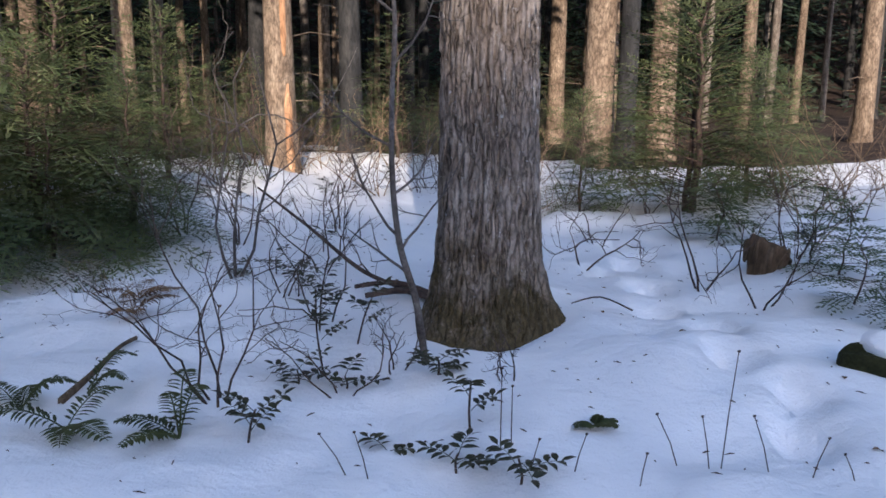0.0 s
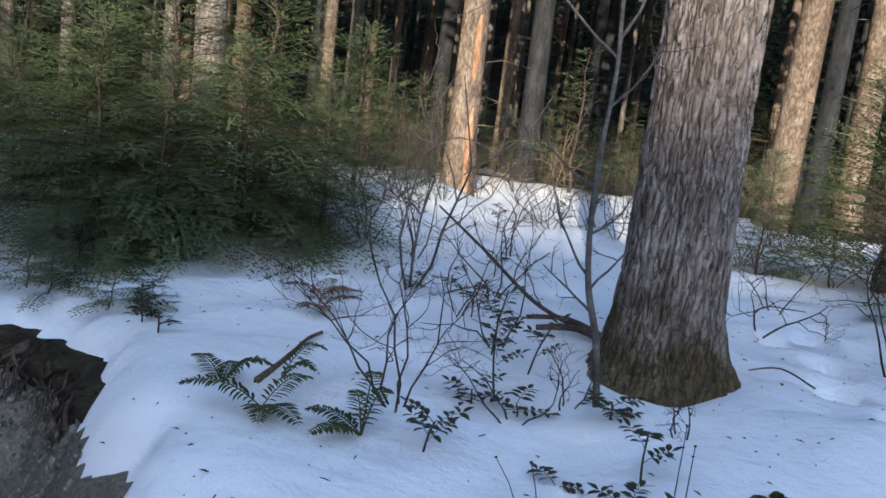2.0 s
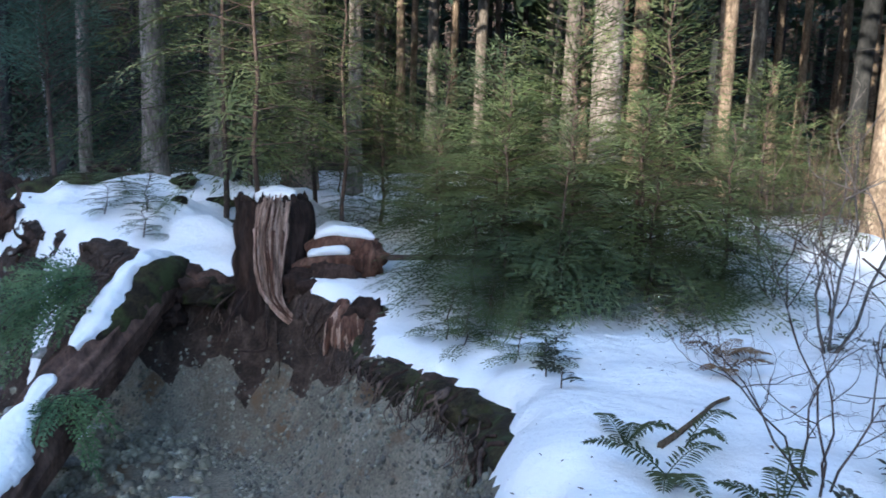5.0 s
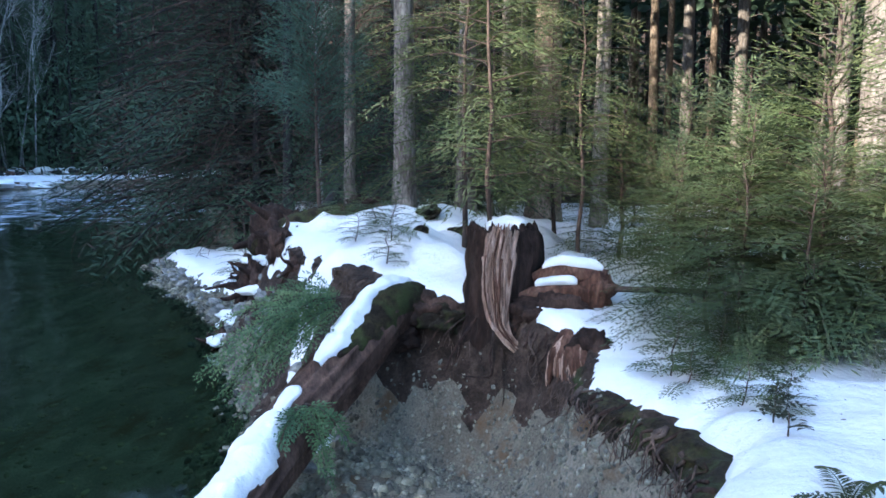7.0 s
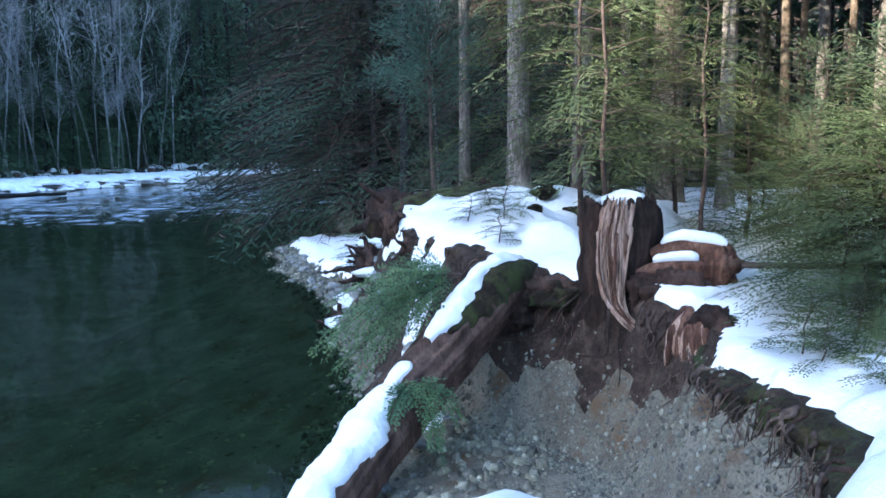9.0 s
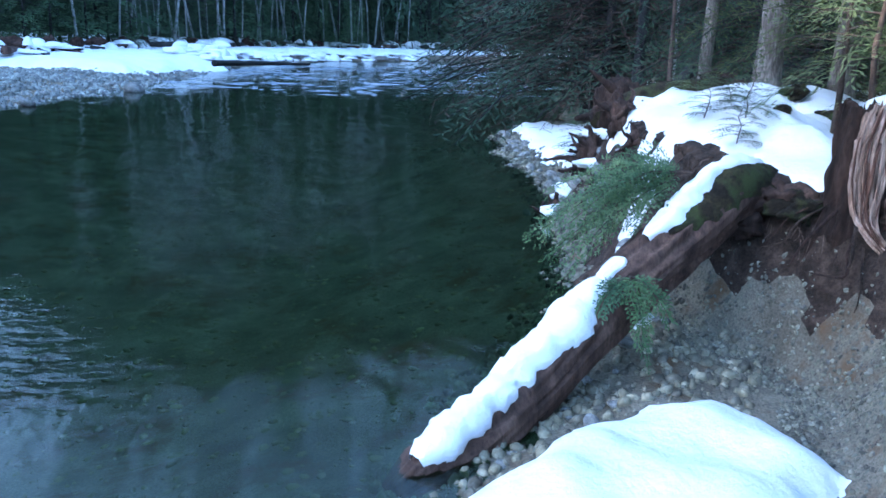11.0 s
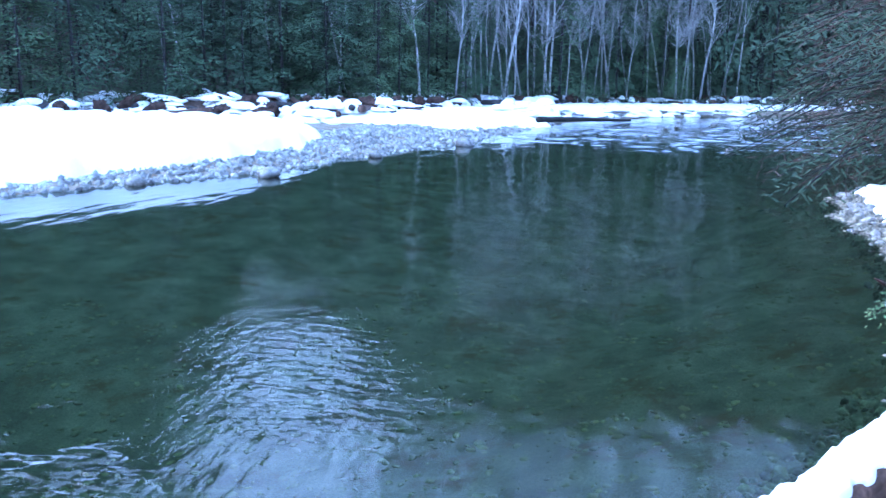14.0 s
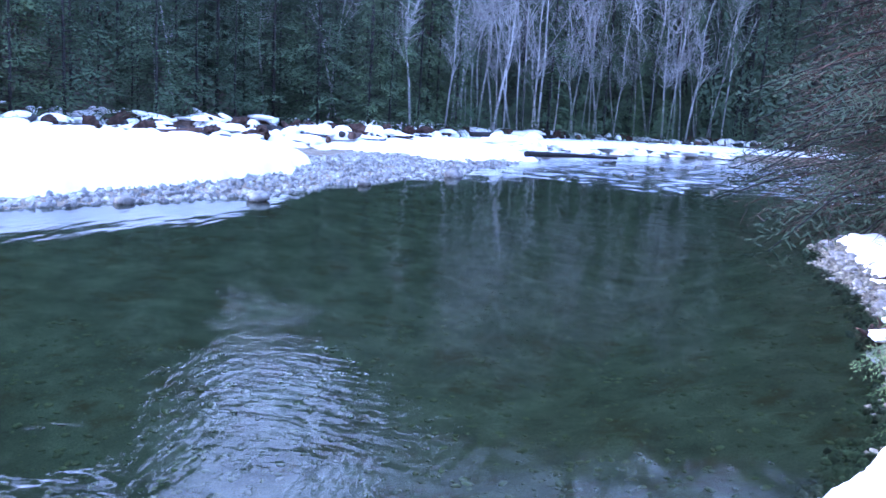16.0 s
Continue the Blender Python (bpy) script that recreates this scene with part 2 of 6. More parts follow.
LOGWOOD = two_scale("wet_log_wood", (0.032, 0.018, 0.013), (0.078, 0.045, 0.033), (0.15, 0.092, 0.068), 4, 30, 0.75, 0.012, stretch=(1, 1, 0.2))
MOSS = two_scale("moss", (0.018, 0.02, 0.008), (0.034, 0.036, 0.013), (0.06, 0.058, 0.022), 4, 60, 0.95, 0.02)
HEMLOCK = leaf_material("hemlock_needles", (0.042, 0.062, 0.028), (0.085, 0.115, 0.052), (0.185, 0.205, 0.105), 0.6, 0.3, 3.0, 0.25, soft=(0.0, -0.3, 0.4))
CEDAR = leaf_material("cedar_sprays", (0.05, 0.068, 0.03), (0.095, 0.118, 0.054), (0.175, 0.195, 0.10), 0.6, 0.35, 3.0, 0.25, soft=(0.2, -0.25, 0.4))
CEDAR_DARK = leaf_material("shaded_cedar_sprays", (0.055, 0.105, 0.05), (0.10, 0.165, 0.08), (0.165, 0.235, 0.12), 0.6, 0.35, 5.0, 0.2, soft=(0.4, -0.3, 0.4))
FIR = leaf_material("fir_needles", (0.030, 0.054, 0.036), (0.052, 0.086, 0.053), (0.088, 0.128, 0.075), 0.8, 0.2, 0.7, 0.12, soft=(0.45, -0.1, 0.75))
FRONTFIR = leaf_material("green_fir_needles", (0.038, 0.075, 0.042), (0.066, 0.115, 0.062), (0.105, 0.16, 0.085), 0.8, 0.2, 0.9, 0.12, soft=(0.45, -0.1, 0.75))
PINE = leaf_material("pine_needles", (0.045, 0.085, 0.062), (0.075, 0.13, 0.092), (0.115, 0.18, 0.125), 0.7, 0.2, 2.5, soft=(0.3, -0.2, 0.6))
FERN = leaf_material("fern_green", (0.03, 0.04, 0.014), (0.055, 0.066, 0.024), (0.095, 0.10, 0.045))
OREGON = leaf_material("glossy_leaf", (0.022, 0.024, 0.015), (0.036, 0.038, 0.022), (0.062, 0.058, 0.036), 0.35, 0.1)
DEADLEAF = leaf_material("dead_leaf", (0.10, 0.05, 0.025), (0.16, 0.09, 0.045), (0.24, 0.15, 0.08))

# ---- mesh helpers ----
def mesh_of(name, verts, faces, mat, smooth=True):
    me = bpy.data.meshes.new(name)
    me.from_pydata([tuple(v) for v in verts] if not isinstance(verts, np.ndarray) else verts.tolist(), [], faces if not isinstance(faces, np.ndarray) else faces.tolist())
    for m in mat if isinstance(mat, (list, tuple)) else [mat]:
        me.materials.append(m)
    if smooth:
        me.shade_smooth()
    me.update()
    return me


def part(name, geo, mat, parent, label="", at=None, smooth=True):
    """One mesh object under a thing or a part. geo: (verts, faces) or a mesh."""
    me = geo if isinstance(geo, bpy.types.Mesh) else mesh_of(name, geo[0], geo[1], mat, smooth)
    ob = new(name, me)
    ob.parent = parent
    if at is not None:
        ob.matrix_basis = at
    return tagged(ob, label)


def thing(name, label, category, at, group="", kind=""):
    """An Empty at a thing's base."""
    ob = new(name)
    ob.matrix_basis = at
    return tagged(ob, label, category, group, kind)


def single(name, geo, mat, label, category, at=None, group="", kind="", smooth=True):
    me = geo if isinstance(geo, bpy.types.Mesh) else mesh_of(name, geo[0], geo[1], mat, smooth)
    ob = new(name, me)
    if at is not None:
        ob.matrix_basis = at
    return tagged(ob, label, category, group, kind)


class Geo:
    """Collects verts and faces."""

    def __init__(self):
        self.v, self.f = [], []

    def add(self, v, f):
        k = len(self.v)
        self.v.extend(v)
        self.f.extend([tuple(i + k for i in q) for q in f])

    def out(self):
        return self.v, self.f


def frame_of(d):
    d = np.asarray(d, float)
    d = d / (np.linalg.norm(d) + 1e-9)
    a = np.cross(d, (0, 0, 1) if abs(d[2]) < 0.9 else (1, 0, 0))
    a /= np.linalg.norm(a)
    return d, a, np.cross(d, a)


def tube(points, radii, seg=6, lump=0.0, cap=True, rng=None):
    """A tapering round limb along points."""
    pts = np.asarray(points, float)
    n = len(pts)
    way = np.gradient(pts, axis=0)
    v, f = [], []
    _, a, b = frame_of(way[0])
    for i in range(n):
        d = way[i] / (np.linalg.norm(way[i]) + 1e-9)
        a = a - d * (a @ d)
        a /= np.linalg.norm(a) + 1e-9
        b = np.cross(d, a)
        for k in range(seg):
            th = 2 * math.pi * k / seg
            r = radii[i]
            if lump:
                q = pts[i] + 0.7 * (a * math.cos(th) + b * math.sin(th))
                r *= 1 + lump * (noise.noise(q * 3.1) + 0.5 * noise.noise(q * 8.3))
            v.append(pts[i] + r * (a * math.cos(th) + b * math.sin(th)))
    for i in range(n - 1):
        for k in range(seg):
            j = (k + 1) % seg
            f.append((i * seg + k, i * seg + j, (i + 1) * seg + j, (i + 1) * seg + k))
    if cap:
        f.append(tuple(range(seg - 1, -1, -1)))
        f.append(tuple((n - 1) * seg + k for k in range(seg)))
    return v, f


def rock_mesh(name, seed, mat, flat=0.6, sub=2):
    bm = bmesh.new()
    bmesh.ops.create_icosphere(bm, subdivisions=sub, radius=0.5)
    off = Vector((seed * 7.3, seed * 3.1, seed))
    for v in bm.verts:
        p = v.co.copy()
        v.co = p * (1 + 0.5 * noise.noise(p * 1.6 + off) + 0.18 * noise.noise(p * 4.5 + off))
        v.co.z *= flat
    me = bpy.data.meshes.new(name)
    bm.to_mesh(me)
    bm.free()
    me.materials.append(mat)
    me.shade_smooth()
    return me


# ---- the lie of the land ----
WATER_Z = -1.75
# top edge of the near bank, from behind the camera to far upstream
EDGE = np.array([(-2.5, -60), (-1.2, -6), (-1.0, 0), (-1.4, 1.8), (-2.2, 3.1), (-2.95, 4.05), (-3.4, 4.35), (-4.0, 4.45), (-4.6, 4.7), (-5.1, 5.1),
                 (-5.6, 5.3), (-6.3, 5.4), (-7.2, 5.05), (-8.0, 4.8), (-9.0, 4.9), (-10.8, 5.0), (-12.2, 5.2), (-14, 6.4), (-17, 8), (-22, 9.5), (-30, 13), (-45, 19), (-57, 27), (-62, 40), (-62, 80)], float)
# waterline under it
TOE = np.array([(-4.5, -60), (-3.0, -6), (-3.4, 0), (-4.4, 0.9), (-5.2, 1.55), (-5.8, 2.0), (-6.8, 2.55), (-8, 3.25), (-9.3, 3.75), (-11.4, 4.35), (-13.5, 4.85),
                (-16.0, 5.45), (-18.4, 5.55), (-21, 5.7), (-24.5, 6.35), (-26.2, 7.2), (-28.5, 9.7), (-44, 14), (-60, 22), (-65, 38), (-65, 80)], float)
# waterline of the gravel bar on the far side
BAR = np.array([(0, -60), (-9, -24), (-16, -15.7), (-20.3, -13.9), (-24, -11), (-30.7, -9.75), (-37.8, -7.6), (-53.6, -5.3), (-66, -2.0), (-75, 4), (-81, 14), (-83, 30), (-83, 80)], float)


def off_line(x, y, line):
    """Signed distance to a line; positive to its right, walking along it."""
    best, sign = np.full(np.shape(x), 1e9), np.zeros(np.shape(x))
    for (x0, y0), (x1, y1) in zip(line[:-1], line[1:]):
        dx, dy = x1 - x0, y1 - y0
        u = np.clip(((x - x0) * dx + (y - y0) * dy) / (dx * dx + dy * dy), 0, 1)
        ex, ey = x - x0 - u * dx, y - y0 - u * dy
        d = np.hypot(ex, ey)
        side = np.sign(ex * dy - ey * dx)
        near = d < best - 1e-9
        best, sign = np.where(near, d, best), np.where(near, side, sign)
    return best * np.where(sign == 0, 1, sign)


def sm(a, b, x):
    u = np.clip((x - a) / (b - a), 0, 1)
    return u * u * (3 - 2 * u)


_rng = np.random.default_rng(5)
_LAT = _rng.random((64, 64))


def vnoise(x, y, scale, shift=0):
    """Smooth value noise, -1 to 1, for arrays."""
    u, v = x / scale + 17.3 * shift, y / scale + 9.1 * shift
    i, j = np.floor(u).astype(int), np.floor(v).astype(int)
    a, b = u - i, v - j
    a, b = a * a * (3 - 2 * a), b * b * (3 - 2 * b)
    g = lambda p, q: _LAT[p % 64, q % 64]
    return 2 * ((g(i, j) * (1 - a) + g(i + 1, j) * a) * (1 - b) + (g(i, j + 1) * (1 - a) + g(i + 1, j + 1) * a) * b) - 1


def mound(x, y, cx, cy, r, h):
    return h * np.exp(-((x - cx) ** 2 + (y - cy) ** 2) / (r * r))


def land(x, y):
    """Height of the bare ground."""
    x, y = np.asarray(x, float), np.asarray(y, float)
    wob = 0.10 * vnoise(x, y, 0.45, 1) + 0.05 * vnoise(x, y, 0.17, 2)
    e = off_line(x, y, EDGE) + wob
    t = off_line(x, y, TOE) + 0.2 * vnoise(x, y, 0.8, 3)
    b = -off_line(x, y, BAR) + 0.3 * vnoise(x, y, 1.7, 4)
    up = -0.08 + 0.10 * vnoise(x, y, 3.1, 5) + 0.05 * vnoise(x, y, 1.1, 6)
    up = up + mound(x, y, 0.3, 4.0, 1.6, 0.09) + mound(x, y, -3.2, 4.6, 1.2, -0.16) + mound(x, y, -4.6, 5.6, 0.9, -0.22)
    up = up + mound(x, y, -9.5, 6.2, 1.6, 0.25) + mound(x, y, -1.9, 10.2, 1.6, 0.2) + mound(x, y, -12.5, 7, 2.2, 0.35)
    up = up + 0.25 * vnoise(x, y, 6.0, 7) * sm(7, 14, np.hypot(x, y)) + np.maximum(45.0 * sm(60, 190, np.hypot(x, y)), 60.0 * sm(52, 150, np.hypot(x, y)) * sm(8, 30, y)) * sm(2, 20, e)
    low = WATER_Z + np.minimum(0.30 * np.maximum(t, 0), 0.22) - np.minimum(0.28 * np.maximum(-t, 0), 1.5) + 0.06 * vnoise(x, y, 0.5, 8)
    width = 0.85 + 0.2 * sm(-8.4, -9.6, x) + 0.35 * sm(-12.5, -14, x)
    near = low + (up - low) * sm(-width, 0.05, e)
    bar = WATER_Z + np.minimum(0.14 * np.maximum(b, 0), 0.42) + 1.3 * sm(14, 60, b) - np.minimum(0.10 * np.maximum(-b, 0), 1.3)
    bar = bar + 0.05 * vnoise(x, y, 0.9, 9) + np.maximum(75.0 * sm(80, 260, b), 96.0 * sm(38, 155, b) * sm(-45, -85, x) * (1 - 0.7 * np.exp(-((np.degrees(np.arctan2(-x, y)) - 113.5) / 6.0) ** 2)))
    # unseen ridge added to the south, shaped to keep the low sun off the river
    ridge = (58.8 + 5 * sm(1, -5, x) + 32 * sm(-12, -20, x)) * sm(100, 150, 0.0523 * x - 0.9986 * y) - 3.5
    return np.maximum(np.maximum(near, bar), ridge), e, t, b


BAR_SNOW = np.array([(-9, -30), (-13.5, -18.2), (-16.3, -16.2), (-21.2, -14.6), (-25.4, -12.7), (-31, -12.1), (-34.5, -12.8), (-37, -15), (-38, -20), (-36, -30), (-36, -60), (-9, -60)], float)
FAR_SNOW = np.array([(-46, -60), (-47, -30), (-48, -19), (-44, -12), (-44, -8.6), (-50, -6.5), (-56, -4.4), (-60, -5.0), (-70, -3.2), (-79, 2.6), (-86, 13), (-90, 30), (-90, 80), (-150, 80), (-150, -60)], float)
TERRACE_SNOW = np.array([(-3.6, 0.3), (-4.75, 1.2), (-5.15, 1.75), (-5.45, 2.45), (-5.75, 3.1), (-5.75, 3.5), (-5.4, 3.75), (-4.95, 3.9), (-4.5, 3.85), (-4.2, 3.5), (-3.4, 2.6), (-2.2, 1.5), (-1.5, 0)], float)


TOE_SNOW = np.array([(-9.2, 3.75), (-8.2, 3.4), (-7.5, 3.3), (-7.6, 3.8), (-8.6, 4.15)], float)


def inside(x, y, poly):
    """Signed distance to a closed outline, positive inside."""
    ring = np.vstack([poly, poly[:1]])
    d, odd = np.abs(off_line(x, y, ring)), np.zeros(np.shape(x), bool)
    for (x0, y0), (x1, y1) in zip(ring[:-1], ring[1:]):
        cross = ((y0 > y) != (y1 > y)) & (x < (x1 - x0) * (y - y0) / (y1 - y0 + 1e-12) + x0)
        odd ^= cross
    return np.where(odd, d, -d)


def cover(x, y, z, e, t, b):
    """Depth of the snow on the ground; below zero where there is none."""
    ragged = 0.12 * vnoise(x, y, 0.35, 11) + 0.16 * vnoise(x, y, 0.9, 12)
    deep = lambda s, d, soft: d * np.clip(s / soft, -1, 1) * np.where(s > 0, np.sqrt(np.clip(s / soft, 0, 1) + 1e-6) / np.maximum(np.clip(s / soft, 0, 1), 1e-3), 1)
    top = e + 0.02 + 0.5 * ragged + (0.15 + 2.2 * ragged) * sm(-8.6, -11.0, x) * sm(9, 7, y)
    c = deep(np.clip(top, -1, 0.35), 0.17, 0.35)
    far = sm(14, 19, y) * sm(-14, -9, x)
    c = c - far * (0.16 * (vnoise(x, y, 1.3, 13) > -0.2) + 0.05) - sm(19, 24, np.hypot(x, y)) * sm(-16, -9, x) - sm(27, 33, np.hypot(x, y)) * sm(5, 9, y)
    c = np.maximum(c, deep(np.clip(inside(x, y, TERRACE_SNOW) + 0.3 * ragged, -1, 0.4), 0.16, 0.4))
    # a low shelf of snow behind the stones of the rocky point, and a patch at the water under the cedars
    shelf = np.minimum(np.minimum(t - 0.45, 1.9 + 1.2 * sm(-15, -18, x) - t), np.minimum(-9.4 - x, x + 24.5)) + 1.1 * ragged
    c = np.maximum(c, deep(np.clip(shelf, -1, 0.35), 0.15, 0.35))
    c = np.maximum(c, deep(np.clip(inside(x, y, TOE_SNOW) + 0.6 * ragged, -1, 0.3), 0.13, 0.3))
    c = np.maximum(c, deep(np.clip(inside(x, y, BAR_SNOW) + 1.2 * ragged, -3, 1.0), 0.72, 1.0))
    c = np.maximum(c, deep(np.clip(inside(x, y, FAR_SNOW) + 3 * ragged, -3, 1.5), 0.45, 1.5) - 0.25 * (vnoise(x, y, 2.2, 14) > 0.35) * sm(12, 22, b) - 1.2 * sm(30, 38, b))
    return c


def axis(lo, hi, step, far_lo, far_hi, grow=1.14):
    core = list(np.arange(lo, hi + step / 2, step))
    s, left = step, []
    while (left[-1] if left else lo) > far_lo:
        s *= grow
        left.append((left[-1] if left else lo) - s)
    s, right = step, []
    while (right[-1] if right else hi) < far_hi:
        s *= grow
        right.append((right[-1] if right else hi) + s)
    return np.array(left[::-1] + core + right)


def sheet(xs, ys, z, keep=None):
    nx, ny = len(xs), len(ys)
    gx, gy = np.meshgrid(xs, ys)
    v = np.stack([gx, gy, z], -1).reshape(-1, 3)
    i = np.arange(nx * ny).reshape(ny, nx)
    q = np.stack([i[:-1, :-1], i[:-1, 1:], i[1:, 1:], i[1:, :-1]], -1).reshape(-1, 4)
    if keep is not None:
        k = keep.reshape(-1)
        q = q[k[q].any(1)]
        used = np.unique(q)
        new_i = np.full(nx * ny, -1)
        new_i[used] = np.arange(len(used))
        v, q = v[used], new_i[q]
    return v, q


XS, YS = axis(-18.5, 4.0, 0.085, -18.6, 700), axis(0.4, 9.0, 0.085, 0.3, 700)
XS = np.concatenate([axis(-88, -18.9, 0.44, -700, -18.9), XS[XS > -18.7]])
YS = np.concatenate([axis(-19, 0.1, 0.27, -700, 0.1), YS[YS > 0.3]])
GX, GY = np.meshgrid(XS, YS)
LZ, LE, LT, LB = land(GX, GY)
single("ground", sheet(XS, YS, LZ), GRAVEL, "gravel and earth river bank under the snow", "ground", kind="structure")


def soil_reach(x, y, e):
    """How far up into the dark soil a spot of the bank lies; below zero in the gravel."""
    return e - 0.10 + 0.14 * vnoise(x, y, 0.3, 21) + 0.34 * sm(-4.6, -5.4, x) * sm(-12, -9, x) + 0.22 * sm(-2.0, -2.8, x) * sm(-12, -9, x) + 0.85 * sm(-8.2, -9.2, x) * sm(-15, -13, x)


FE = soil_reach(GX, GY, LE)
FE = np.where(LB > 28, 0.4, FE)
FLOOR_Z = LZ + np.where(FE > 0, np.minimum(0.10, 0.25 * FE), -0.2)
SD = cover(GX, GY, LZ, LE, LT, LB)
LUMPS = 0.065 * vnoise(GX, GY, 0.8, 15) + 0.038 * vnoise(GX, GY, 0.34, 16) + 0.014 * vnoise(GX, GY, 0.19, 17)
HUMMOCK = np.maximum(0, vnoise(GX, GY, 0.95, 18) - 0.05) * 0.26 * sm(6.6, 8.6, GY) * sm(15, 11, GY) * sm(-6, -4, GX)
HUMMOCK = HUMMOCK + (0.19 * vnoise(GX, GY, 0.7, 19) + 0.07 * vnoise(GX, GY, 0.27, 20)) * sm(-7.2, -8.2, GX) * sm(-19, -16, GX) * sm(0.1, 0.6, LE)
SZ = LZ + SD + (LUMPS + HUMMOCK) * (SD > 0.05)
# old filled footprints and the hollow round the great trunk
for px, py, pr, pd in ((1.33, 6.05, 0.13, 0.17), (1.64, 6.46, 0.14, 0.17), (1.51, 5.41, 0.13, 0.17), (1.40, 4.8, 0.12, 0.17), (1.60, 4.28, 0.12, 0.16), (1.46, 3.78, 0.12, 0.16), (1.62, 3.32, 0.11, 0.15), (1.46, 2.95, 0.11, 0.14), (1.9, 7.0, 0.16, 0.15), (1.75, 7.6, 0.16, 0.15)):
    SZ = SZ - pd * np.exp(-(((GX - px) / pr) ** 2 + ((GY - py) / (1.5 * pr)) ** 2) ** 2)
SZ = SZ - 0.15 * np.exp(-((GX - 0.33) ** 2 + (GY - 4.45) ** 2) / 0.35 ** 2)
SZ = SZ + np.where(SD > 0.02, 0.03, 0)
SZ = np.where(SD > 0.05, np.maximum(SZ, LZ + 0.05), SZ)
FLOOR_Z = np.where(SD > 0.05, np.minimum(FLOOR_Z, SZ - 0.03), FLOOR_Z)
single("forest_floor", sheet(XS, YS, FLOOR_Z, (FE > -0.05) & ((GY > -8) | (GX < -40))), SOIL, "dark forest soil and litter along the top of the bank", "soil", kind="structure")
single("snow_cover", sheet(XS, YS, SZ, SD > -0.02), SNOW, "old settled snow over the banks, specked with litter", "snow", kind="structure")


def stand(x, y):
    """The height on which a thing stands at a place: the snow, or the ground where it is bare."""
    j, i = np.clip(np.searchsorted(YS, y) - 1, 0, len(YS) - 2), np.clip(np.searchsorted(XS, x) - 1, 0, len(XS) - 2)
    u, v = (x - XS[i]) / (XS[i + 1] - XS[i]), (y - YS[j]) / (YS[j + 1] - YS[j])
    top = np.maximum(LZ, SZ)
    return float((top[j, i] * (1 - u) + top[j, i + 1] * u) * (1 - v) + (top[j + 1, i] * (1 - u) + top[j + 1, i + 1] * u) * v)


wx, wy = axis(-14, -2, 0.25, -300, 40, 1.2), axis(-4, 6, 0.25, -120, 60, 1.2)
wgx, wgy = np.meshgrid(wx, wy)
water = single("water", sheet(wx, wy, np.full(wgx.shape, WATER_Z)), WATER, "clear dark green river with gentle ripples", "river", kind="structure")
water.visible_shadow = False

# ---- trees ----
def sprig_quads(g, p, d, up, length, width):
    """A flat pointed sprig of two faces."""
    side = np.cross(d, up)
    side /= np.linalg.norm(side) + 1e-9
    m = p + d * length * 0.45
    g.add([p, m + side * width, p + d * length, m - side * width], [(0, 1, 2, 3)])


def unit(v):
    return v / (np.linalg.norm(v) + 1e-9)


def bough(g, wood, rng, base, way, length, droop, twigs, fan, size, wood_r=0.006, flat=0.06, wide=0.2, curl=0.0):
    """One conifer branch: a curved limb with side twigs in one drooping spray, each set with sprigs; curl lifts the tip."""
    n = 7
    u = np.linspace(0, 1, n)[:, None]
    pts = base + way * length * u + np.array([0, 0, 1.0]) * length * (-droop * u * u + curl * u ** 4)
    wood.add(*tube(pts[::2], np.linspace(wood_r, wood_r * 0.25, 4), 3, cap=False))
    roll = rng.normal(0, 2.5 * flat)
    for k in range(twigs):
        u = 0.12 + 0.88 * (k + rng.random()) / twigs
        i = min(int(u * (n - 1)), n - 2)
        w = u * (n - 1) - i
        p = pts[i] * (1 - w) + pts[i + 1] * w
        d = unit(pts[i + 1] - pts[i])
        side = unit(np.cross(d, (0, 0, 1.0)))
        up = unit(np.cross(side, d) + side * roll)
        side = np.cross(d, up) * (1 if k % 2 else -1)
        tw = unit(d * (0.7 + 0.5 * u) + side * (0.75 + 0.3 * rng.random()) + up * rng.normal(0, flat))
        tl = length * fan * (1.12 - u) ** 0.8 * (0.6 + 0.6 * rng.random()) + size
        count = max(2, int(tl / (size * 0.5)))
        s2 = np.cross(tw, up)
        for c in range(count):
            v = c / count
            q = p + tw * tl * v - np.array([0, 0, 0.22 * tl * v * v])
            dd = unit(tw * 0.9 + s2 * (1 if c % 2 else -1) * (0.65 + 0.3 * rng.random()) + up * rng.normal(-0.03, flat))
            sprig_quads(g, q, dd, up + rng.normal(0, 1.2 * flat, 3), size * (1.15 - 0.55 * v) * (0.8 + 0.4 * rng.random()), size * wide)
        sprig_quads(g, p + tw * tl * 0.88 - np.array([0, 0, 0.2 * tl]), tw, up, size, size * wide)


